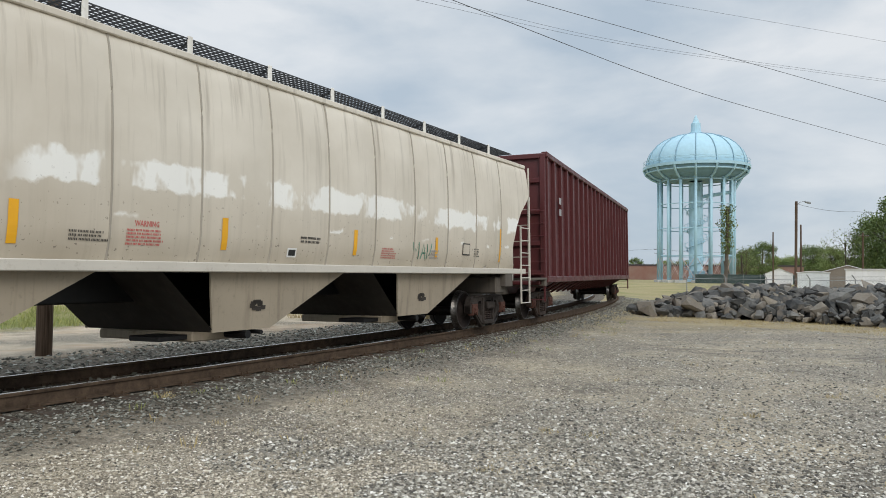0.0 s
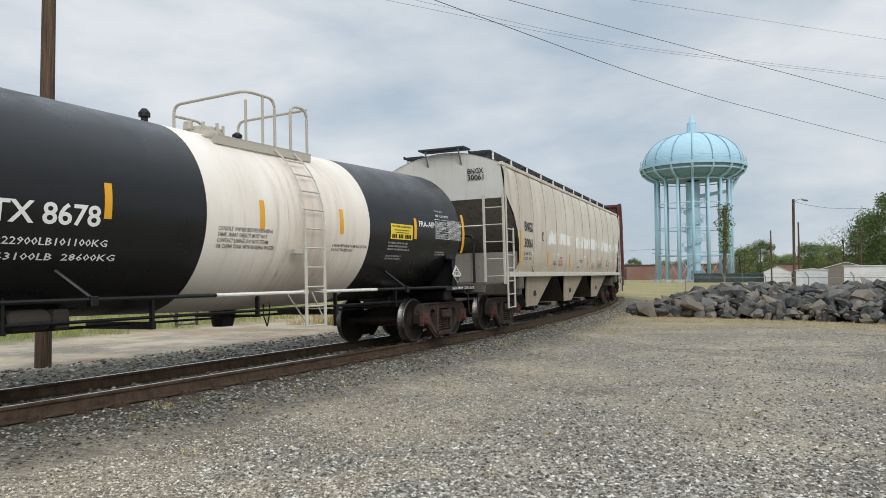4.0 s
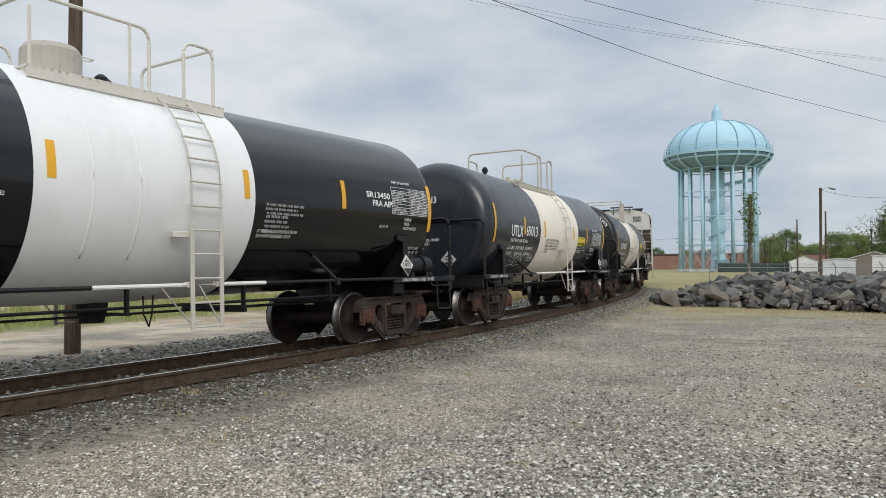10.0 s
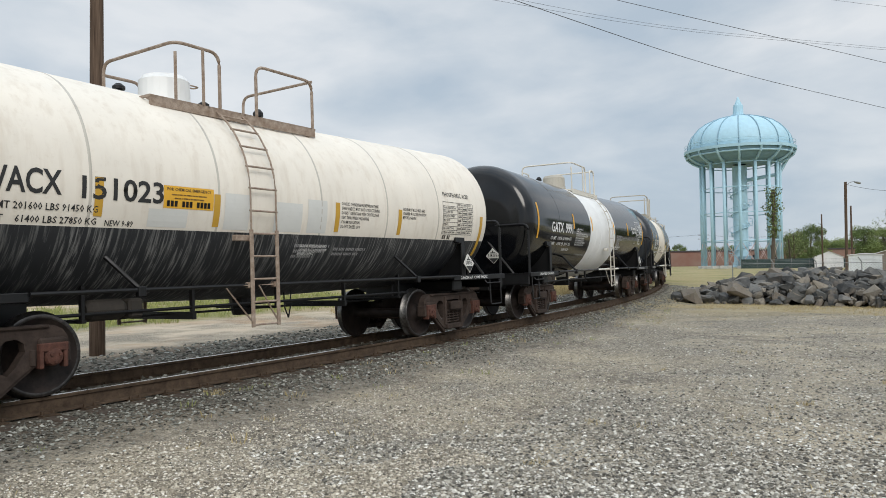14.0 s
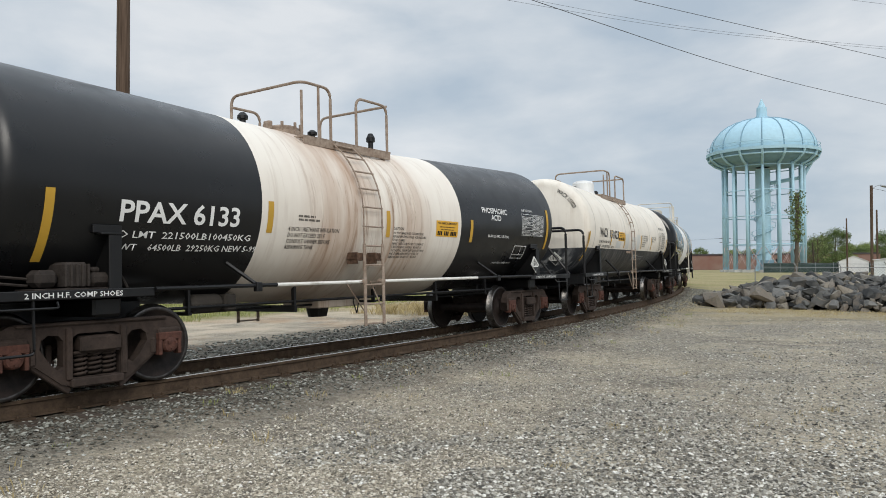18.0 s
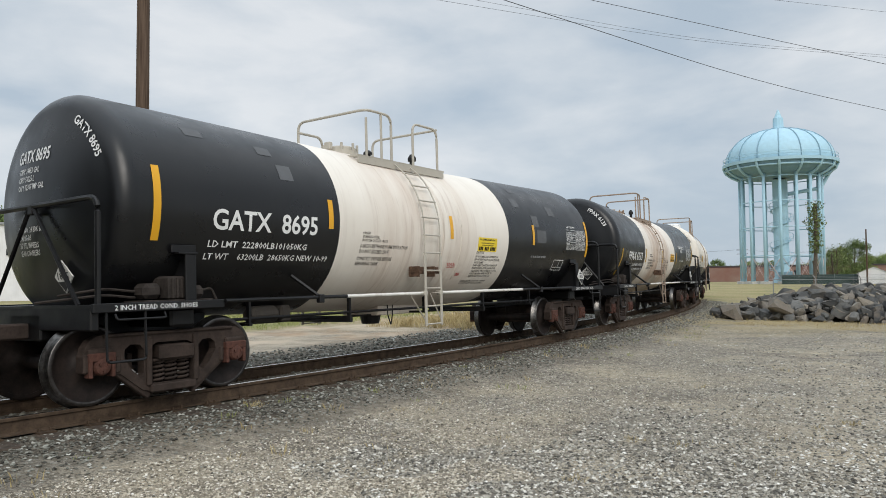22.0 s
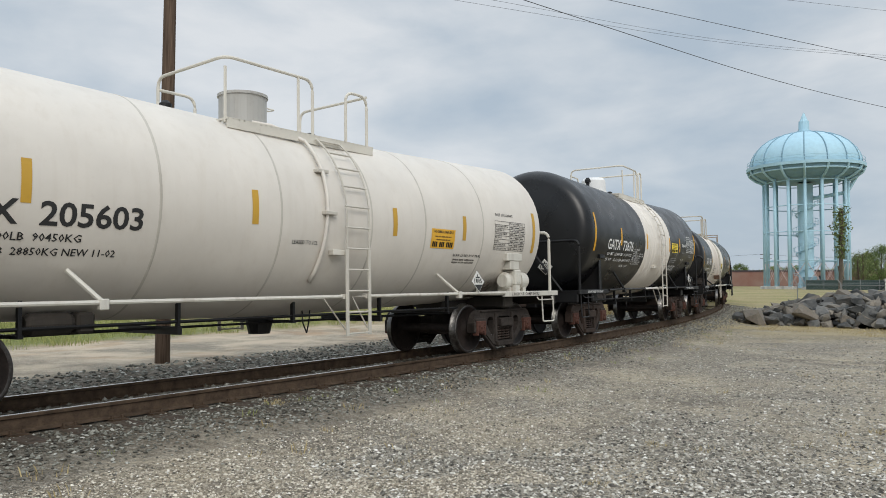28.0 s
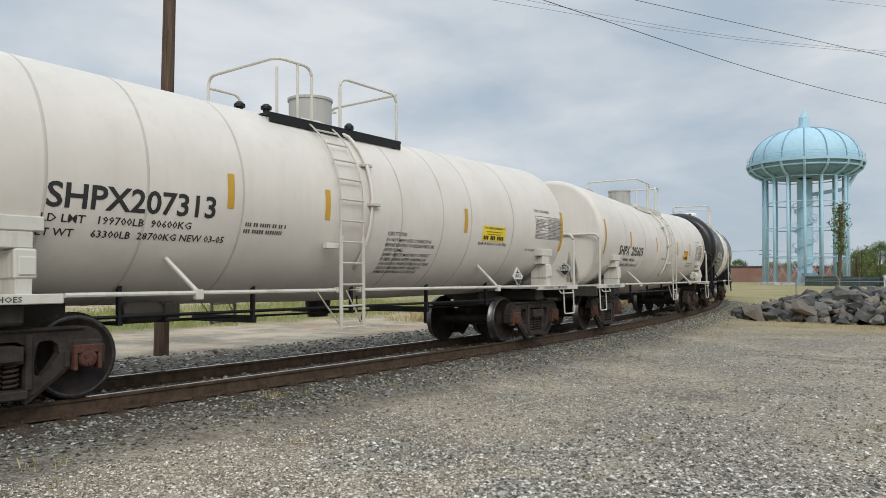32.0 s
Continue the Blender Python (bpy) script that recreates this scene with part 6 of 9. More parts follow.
         stains=[(0, -0.62, 1.95, 0.20, 0.75), (0, 0.50, 2.1, 0.30, 0.95)], head_notes=[("CAPY 15470 GAL\nCAPY 58558 L\nCAPY 12882 IMP GAL", 0.60, 0.42, 0.66, 0.075), ("SPRING TOC & B/C D5\n36\" STL WHEELS\nE60 COUPLERS", 0.50, -0.22, 0.62, 0.065)], head_text=[("SHPX 205603", 0.72, 0.55, 0.86, 0.15)], sill_text="2 INCH H.F. COMP SHOES"),
    dict(name="tank_car", label="clean off-white tank car with black deck and lettering", trucks=(-126.50, -115.98), drop=0.07, marks_on=(0.05, 0.14), rail_x=(6.50, 6.56), capped_saddle=True, soot=[(-5.95, 1.05, 0.85, 0.8), (4.62, 1.05, 0.85, 0.95)], rails=(-1.55, -0.88, -0.28, 1.08, 4.47), couplers=(-128.6, -114.2), top=3.83, half=6.02, radius=1.41,
         dark=M_OFFWHITE, light=M_OFFWHITE, low_rail=M_OWFRAME, frame=M_OWFRAME, step=M_OWFRAME, rail=M_PALERAIL, platform=(-1.72, 1.12), ladder=-0.74, dome_x=-0.16, dome="drum", dome_mat=M_DRUM,
         dome_label="grey steel drum dome", pipe=-0.27, deck=M_FRAME, ink="black", head_ink="black", strip_mat=M_OCHRE, depth=0.40, knuckle=0.26, grey_trucks=True, plain_rail=True, brake_wheel=1,
         valves=((-1.5, 0.1, 0.22), (-1.2, -0.15, 0.2), (0.75, 0.0, 0.26)),
         strips=[(-5.9, 1.89, 2.78), (5.80, 1.88, 2.75), (-2.84, 2.16, 2.59), (-1.28, 2.12, 2.55), (2.14, 2.11, 2.54)],
         text=[("SHPX207313", -5.03, -3.05, 2.03, 0.25), ("LD LMT   199700LB  90600KG", -5.06, -3.35, 1.88, 0.085), ("LT WT     63300LB  28700KG NEW 03-05", -5.08, -2.85, 1.74, 0.085), ("CAUTION:", 0.05, 0.53, 1.97, 0.065)],
         table=(4.65, 2.12, 1.12, 0.46), emergency=(2.69, 2.0, 0.79, 0.28), placards=(3.96,), placard_z=1.33, seams=(-5.0, -3.9, -2.6, 0.5, 1.6, 2.45, 3.9),
         notes=[("DO NOT MAKE ACID CONNECTION\nBEFORE VENTING TO RELEASE PRESSURE\nAVOID FLAMES.\nSHARP OBJECTS MUST NOT CONTACT\nRUBBER LINING. AFTER LOADING OR\nUNLOADING, WASH EXTERIOR OF TANK\nAND DOME AREA WITH WATER TO\nREMOVE ANY PRODUCT SPILLAGE", 0.05, 1.88, 1.30, 0.058, "k"), ("DOT 111A100W5", 4.65, 2.66, 0.6, 0.06, "k"), ("BLT 03-2005", 4.35, 1.86, 0.38, 0.045, "k"), ("BLAIR VP 824 3/16\" 11-2020 FRAL", 2.6, 1.92, 0.98, 0.055, "k")],
         print=[(-2.6, 1.96, 0.75, 2, 0.05, "k"),],
         head_text=[("SHPX 207313", 0.72, 0.55, 0.86, 0.15)], sill_text="2 INCH H.F. COMP SHOES"),
]
def scrawl(car, strokes, x, z, radius, zc, mat, label, size=1.0):
    """Hand-drawn strokes on the near side."""
    bm = bmesh.new()
    for pts in strokes:
        pts = rounded([(a * size, b * size, 0) for a, b in pts], 0.05 * size, 3)
        for p, q in zip(pts, pts[1:]):
            d = (q - p)
            if d.length < 1e-4:
                continue
            n = Vector((-d.y, d.x, 0)).normalized() * 0.007
            bm.faces.new([bm.verts.new(v) for v in (p - n, q - n, q + n, p + n)])
    part("chalk_scrawl", wrap(bm, x, z, radius, zc, 0.006), mat, car, label)


CHALK = [[(0.055 * k + 0.05 * math.sin(1.9 * k), 0.15 + 0.15 * math.sin(1.3 * k + 0.6) * (1 - 0.3 * math.sin(0.7 * k))) for k in range(20)],
         [(0.10 + 0.08 * k, -0.06 - 0.03 * math.sin(1.1 * k)) for k in range(12)]]
for spec in CARS:
    tank_car(spec)
    if "chalk" in spec:
        for x, z, m, k in spec["chalk"]:
            scrawl(MOVERS[-1][0], CHALK, x, z, spec.get("radius", 1.37), spec["top"] - spec.get("radius", 1.37), m, "hand-drawn chalk scrawl", k)


# ---- the covered hopper car ----
def hopper_section(x):
    """Half a cross-section of the body's near side, as (y, z) from sill to roof edge: a gentle bulge."""
    zs = (1.44, 1.75, 2.3, 3.0, 3.5, 3.95, 4.12)
    return [(float(np.interp(z, zs, (1.50, 1.57, 1.60, 1.60, 1.575, 1.52, 1.47))), float(z)) for z in np.linspace(1.44, 4.12, 29)]


def hopper_car():
    rear, front = 1.22, 15.84
    mid, tc = (rear + front) / 2, front - rear
    rng = random.Random(5)
    car = thing("hopper_car", "dusty grey covered hopper car with a roof walkway", "hopper car", "cars of the train", car_pose(rear, front, 0))
    MOVERS.append((car, rear, front))
    L = 8.75
    sec = hopper_section(0)
    # side sheets between ribs; each sheet swells a little
    ribs = [-7.63 + i * 1.333 for i in range(12)]
    for y in (-1, 1):
        def cut(z):
            return float(np.interp(z, (1.40, 1.57, 1.73, 2.07, 2.5, 2.88, 3.30, 3.33), (7.95, 7.85, 7.68, 7.72, 7.92, 8.20, 8.73, 8.75)))
        bm = bmesh.new()
        xs = [-L + 2 * L * i / 104 for i in range(105)]
        grid = []
        for x in xs:
            col = []
            for k, (a, z) in enumerate(sec):
                # the ends of the side are cut back below by the slope sheet
                u = min((min(abs(x - r) for r in ribs)) / 0.68, 1.0)
                a2 = a + 0.03 * math.sin(u * math.pi / 2) * (1 if 0 < k < len(sec) - 1 else 0)
                e = cut(z)
                col.append(bm.verts.new((max(-e, min(e, x)), y * a2, z)))
            grid.append(col)

        for c0, c1 in zip(grid, grid[1:]):
            for k in range(len(sec) - 1):
                if c1[k].co.x - c0[k].co.x > 0.001 or c1[k + 1].co.x - c0[k + 1].co.x > 0.001:
                    bm.faces.new((c0[k], c1[k], c1[k + 1], c0[k + 1]))
        for v in [v for v in bm.verts if not v.link_faces]:
            bm.verts.remove(v)
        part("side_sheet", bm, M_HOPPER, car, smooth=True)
        for x in ribs:
            bm = bmesh.new()
            pts = [(x, y * (a + 0.004), z) for a, z in sec]
            tube(bm, pts, 0.016, 6)
            part("side_rib", bm, M_HOPRIB, car)
        part("side_sill", box(bmesh.new(), -L + 0.2, L - 0.2, min(y * 1.42, y * 1.60), max(y * 1.42, y * 1.60), 1.32, 1.45, 0.012), M_LADDER, car, "pale scraped side sill")
        part("top_chord", box(bmesh.new(), -L, L, min(y * 1.40, y * 1.53), max(y * 1.40, y * 1.53), 4.08, 4.17, 0.012), M_HOPPER, car)
    # roof
    bm = bmesh.new()
    for i in range(16):
        y0, y1 = -1.5 + 3.0 * i / 16, -1.5 + 3.0 * (i + 1) / 16
        z0, z1 = 4.14 + 0.36 * (1 - (y0 / 1.5) ** 2), 4.14 + 0.36 * (1 - (y1 / 1.5) ** 2)
        bm.faces.new([bm.verts.new(p) for p in ((-L, y0, z0), (L, y0, z0), (L, y1, z1), (-L, y1, z1))])
    bmesh.ops.remove_doubles(bm, verts=bm.verts[:], dist=0.001)
    part("roof", bm, M_HOPEND, car, smooth=True)
    # roof walkways: a dark grating on white posts along both edges, with end pieces across
    for y in (-1, 1):
        bm = bmesh.new()
        y0, y1 = sorted((y * 0.62, y * 1.18))
        tilt = 0.0
        for yy in np.linspace(y0, y1, 8):
            box(bm, -L + 0.1, L - 0.1, yy - 0.009, yy + 0.009, 4.485, 4.50)
        n = 170
        for i in range(n + 1):
            x = -L + 0.1 + (2 * L - 0.2) * i / n
            box(bm, x - 0.010, x + 0.010, y0, y1, 4.485, 4.502)
        box(bm, -L + 0.1, L - 0.1, y1 - 0.012, y1 + 0.012, 4.46, 4.53)
        part("roof_walkway", bm, M_DGRATE, car, "dark steel walkway grating")
        for i in range(12):
            x = -8.40 + i * 1.565
            if x > L:
                continue
            bm = box(bmesh.new(), x - 0.04, x + 0.04, min(y * 1.17, y * 1.20), max(y * 1.17, y * 1.20), 4.22, 4.53, 0.006)
            part("walkway_post", bm, M_WFRAME, car)
            bm = tube(bmesh.new(), [(x, y * 1.17, 4.47), (x + 0.25, y * 0.62, 4.46)], 0.022, 6)
            part("walkway_brace", bm, M_DGRATE, car)
    for way in (-1, 1):
        for i in range(6):
            part("walkway_slat", box(bmesh.new(), way * (L - 0.22) + i * 0.085 * way - 0.03, way * (L - 0.22) + i * 0.085 * way + 0.03, -0.62, 0.62, 4.56, 4.60), M_DGRATE, car)
        for yy in (-0.45, 0.45):
            bm = tube(bmesh.new(), [(way * (L + 0.2), yy, 4.56), (way * (L - 0.02), yy, 4.18)], 0.022, 6)
            part("walkway_strut", bm, M_GALV, car)
        # end wall above, slope sheet below it, floor of the end
        x = way * (L - 0.02)
        bm = bmesh.new()
        top = [(y, 4.14 + 0.36 * (1 - (y / 1.5) ** 2)) for y in np.linspace(-1.47, 1.47, 13)]
        vs = [bm.verts.new((x, y, z)) for y, z in top] + [bm.verts.new((x, 1.58, 3.28)), bm.verts.new((x, -1.58, 3.28))]
        bm.faces.new(vs)
        part("end_wall", bm, M_HOPEND, car)
        bm = bmesh.new()
        q = [(x, -1.585, 3.30), (x, 1.585, 3.30), (way * 6.0, 1.55, 1.30), (way * 6.0, -1.55, 1.30)]
        bm.faces.new([bm.verts.new(p) for p in q])
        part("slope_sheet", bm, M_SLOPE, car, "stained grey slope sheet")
        part("shear_plate", box(bmesh.new(), *sorted((way * 7.55, way * 7.60)), -1.50, 1.50, 1.20, 1.98, 0.01), M_SLOPE, car)
        # end posts, platform, ladders, handrails
        for y in (0.62, 1.30):
            if abs(y) > 1:
                pts = [(x + way * 0.02, y, 1.2), (x + way * 0.02, y, 3.4)]
            else:
                pts = [(x + way * 0.02, y * 0.9, 1.2), (x + way * 0.02, y * 0.9, 3.35)]
            bm = bmesh.new()
            box(bm, pts[0][0] - 0.05, pts[0][0] + 0.05, pts[0][1] - 0.04, pts[0][1] + 0.04, 1.1, 3.4, 0.01)
            part("end_post", bm, M_LADDER, car)
        bm = box(bmesh.new(), *sorted((way * 7.4, way * 10.2)), -0.36, 0.36, 0.75, 1.12, 0.02)
        box(bm, *sorted((way * 10.15, way * 10.3)), -1.5, 1.5, 0.98, 1.2, 0.015)
        box(bm, *sorted((way * 8.4, way * 10.3)), -1.52, -1.30, 1.16, 1.22, 0.01)
        box(bm, *sorted((way * 8.4, way * 10.3)), 1.30, 1.52, 1.16, 1.22, 0.01)
        box(bm, way * tc / 2 - 0.25, way * tc / 2 + 0.25, -1.45, 1.45, 0.84, 1.25, 0.04)
        box(bm, *sorted((way * 7.3, way * 7.75)), -1.58, -1.40, 1.0, 1.36, 0.02)
        part("end_sill", bm, M_HOPSILL, car)
        for y in (-1, 1):
            lad = None
            lx = way * 8.78
            for dx in (0.0, 0.55):
                bm = box(bmesh.new(), lx - way * dx - 0.02, lx - way * dx + 0.02, y * 1.60 - 0.02, y * 1.60 + 0.02, 0.56 if dx else 0.56, 4.1 if dx == 0 else 2.55, 0.006)
                if lad is None:
                    lad = part("side_ladder", bm, M_LADDER, car, "white corner ladder")
                else:
                    part("stringer", bm, M_LADDER, lad)
            for k in range(7):
                part("rung", tube(bmesh.new(), [(lx, y * 1.61, 0.58 + 0.32 * k), (lx - way * 0.55, y * 1.61, 0.58 + 0.32 * k)], 0.014, 6), M_LADDER, lad)
            lad = None
            for dy in (0.0, 0.5):
                bm = box(bmesh.new(), lx + way * 0.10 - 0.025, lx + way * 0.10 + 0.025, y * (1.56 - dy) - 0.03, y * (1.56 - dy) + 0.03, 1.15, 3.35, 0.006)
                if lad is None:
                    lad = part("end_ladder", bm, M_LADDER, car, "white end ladder")
                else:
                    part("stringer", bm, M_LADDER, lad)
            for k in range(5):
                part("rung", tube(bmesh.new(), [(lx + way * 0.11, y * 1.56, 1.35 + 0.42 * k), (lx + way * 0.11, y * 1.06, 1.35 + 0.42 * k)], 0.014, 6), M_LADDER, lad)
        part("end_handrail", tube(bmesh.new(), [(way * 8.9, -1.06, 2.6), (way * 8.9, 1.06, 2.6)], 0.018, 6), M_WFRAME, car)
        draft_gear(car, (18.2 - mid) if way > 0 else (-0.38 - mid), way)
        truck(car, way * tc / 2, way * tc / 2 / RADIUS, True)
    part("brake_wheel", shared("brakewheel", brake_wheel_mesh), None, car, "spoked brake wheel", pose(-9.15, 0.75, 2.1))
    # hopper bays: sloped funnels with dark gates
    for x0, x1 in ((-6.50, -3.66), (-1.98, 1.03), (2.68, 5.82)):
        bm = bmesh.new()
        for y in (-1, 1):
            # outer panel: an upright rear edge and a sloping front edge
            q = [(x0, y * 1.42, 1.34), (x1, y * 1.42, 1.34), (x0 + 1.22, y * 1.36, 0.50), (x0 + 0.10, y * 1.36, 0.50)]
            p = [(x, y * (abs(yy) - 0.03), z) for x, yy, z in q]
            va, vb = [bm.verts.new(v) for v in q], [bm.verts.new(v) for v in p]
            bm.faces.new(va), bm.faces.new(vb)
            for i in range(4):
                bm.faces.new((va[i], va[(i + 1) % 4], vb[(i + 1) % 4], vb[i]))
        bay = part("hopper_bay", bm, M_BAY, car, "dusty tan hopper bay")
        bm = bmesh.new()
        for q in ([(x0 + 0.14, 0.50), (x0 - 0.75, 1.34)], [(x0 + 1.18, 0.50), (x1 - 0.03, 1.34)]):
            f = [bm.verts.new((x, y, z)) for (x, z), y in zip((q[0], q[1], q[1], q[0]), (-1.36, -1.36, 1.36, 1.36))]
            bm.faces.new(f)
        # the shade between the bays is put into this near-black colour
        part("slope_sheet", bm, M_GRIMESHADE, bay)
        xm = x0 + 0.66
        bm = box(bmesh.new(), xm - 0.58, xm + 0.58, -1.0, 1.0, 0.36, 0.50, 0.02)
        part("outlet_gate", bm, M_BAY, bay)
        bm = tube(bmesh.new(), [(xm + 0.05, -1.42, 0.44), (xm + 0.05, 1.42, 0.44)], 0.06, 8)
        tube(bm, [(xm + 0.30, -1.44, 0.46), (xm + 0.30, -1.20, 0.46)], 0.035, 6)
        box(bm, xm - 1.10, xm - 0.62, -0.95, -0.35, 0.40, 0.47, 0.01)
        part("gate_gear", bm, M_FRAME, bay, "dark gate rack and drive shaft")
    part("centre_sill", box(bmesh.new(), -7.5, 7.5, -0.30, 0.30, 0.92, 1.36, 0.02), M_FRAME, car)

    # marks on the near side and the rear end
    def flat(bm, x, z, lift=0.009):
        for i in range(-2, 16):
            bmesh.ops.bisect_plane(bm, geom=bm.verts[:] + bm.edges[:] + bm.faces[:], plane_co=(i * 0.1, 0, 0), plane_no=(1, 0, 0))
        lo, hi = min(v.co.y for v in bm.verts), max(v.co.y for v in bm.verts)
        for i in range(1, int((hi - lo) / 0.09) + 1):
            bmesh.ops.bisect_plane(bm, geom=bm.verts[:] + bm.edges[:] + bm.faces[:], plane_co=(0, lo + 0.09 * i, 0), plane_no=(0, 1, 0))
        zs, ys = [q[1] for q in sec], [q[0] for q in sec]
        for v in bm.verts:
            xx, zz = x + v.co.x, z + v.co.y
            u = min(min(abs(xx - r) for r in ribs) / 0.68, 1.0)
            v.co = (xx, -(float(np.interp(zz, zs, ys)) + 0.03 * math.sin(u * math.pi / 2) + lift), zz)
        return bm
    for body, x0, x1, z, h in (("BNGX", -7.26, -6.40, 2.53, 0.25), ("30061", -7.30, -6.49, 2.10, 0.23), ("LD LMT  222300", -7.33, -6.53, 1.90, 0.08), ("LT WT    63700", -7.33, -6.58, 1.76, 0.08)):
        part("lettering", flat(text_bm(body, h, width=x1 - x0), x0, z), M_TXK, car, "black stencilled lettering")
    for body, z in (("BNGX", 3.92), ("30061", 3.76)):
        bm = text_bm(body, 0.13, width=0.42)
        for v in bm.verts:
            v.co = (-L - 0.012, -0.62 - v.co.x, z + v.co.y)
        part("lettering", bm, M_TXK, car, "black stencilled lettering")
    for x, z0, z1 in ((-7.54, 1.6, 2.53), (-4.75, 1.60, 2.05), (-1.90, 1.62, 2.05), (1.07, 1.62, 2.05), (3.86, 1.62, 2.05), (7.0, 1.6, 2.4)):
        part("reflector_strip", flat(quad_bm(0, 0.10, 0, z1 - z0), x - 0.05, z0), M_YELLOW, car, "yellow reflective strip")
    part("lettering", flat(text_bm("PLATE\nC", 0.07, width=0.13), -5.44, 2.50, 0.015), M_TXK, car, "black stencilled lettering")
    part("lettering", flat(text_bm("WARNING", 0.07, width=0.34), -3.32, 1.86), M_TXR, car, "red warning word")
    for x, z, w, rows, h, m in ((-3.42, 1.80, 0.52, 5, 0.024, M_TXR), (-4.15, 1.75, 0.55, 3, 0.026, M_TXF), (-0.35, 1.84, 0.6, 2, 0.035, M_TXK), (1.9, 1.75, 0.5, 5, 0.024, M_TXR), (3.6, 1.75, 0.5, 3, 0.04, M_TXG), (5.6, 1.85, 0.3, 4, 0.03, M_TXK)):
        lines = [(0, -i * h * 1.7, w * rng.uniform(0.7, 1), h) for i in range(rows)]
        tagged(part("small_print", flat(bars_bm(lines, rng), x, z), m, car, "lines of small stencilled print"), kind="stuff")
    for x, z, w, h, m in ((5.0, 1.72, 0.36, 0.26, M_TXK), (-5.48, 2.34, 0.20, 0.24, M_TXK), (-0.62, 1.55, 0.2, 0.14, M_TXW)):
        part("stencil_box", flat(quad_bm(0, w, 0, h), x, z), m, car, "small stencilled box")
        part("stencil_box", flat(quad_bm(0.025, w - 0.025, 0.025, h - 0.025), x, z, 0.012), M_HOPPER if m is M_TXK else M_TXK, car)
    # green and orange spray scrawl on the side
    bm = bmesh.new()
    for pts in (((3.05, 1.62), (3.0, 1.92), (3.1, 1.75), (3.2, 1.93), (3.2, 1.6)), ((3.28, 1.6), (3.36, 1.9), (3.45, 1.6)), ((3.3, 1.72), (3.43, 1.72)), ((3.5, 1.9), (3.5, 1.6), (3.62, 1.75), (3.66, 1.92))):
        tube(bm, [(x - 3.0, z - 1.6, 0) for x, z in pts], 0.014, 4)
    part("paint_scrawl", flat(bm, 3.0, 1.6, 0.008), paint("green_spray_paint", (0.10, 0.28, 0.20), 0.6, 0.1, streak=False), car, "faded green spray scrawl")
    for x in (-5.6, -1.05, 3.62):
        bm = bmesh.new()
        for i in range(9):
            a = i * 0.7
            r = 0.05 + 0.012 * i
            box(bm, x + r * math.cos(a) - 0.05, x + r * math.cos(a) + 0.05, -0.0, 0.004, 0.86 + 0.5 * r * math.sin(a) - 0.03, 0.86 + 0.5 * r * math.sin(a) + 0.03)
        for v in bm.verts:
            v.co.y -= 1.36 + (v.co.z - 0.50) / 0.84 * 0.06 + 0.012
        part("smear", bm, M_GRIMESHADE, car, "dark hand-wiped smear")
    return car


hopper_car()


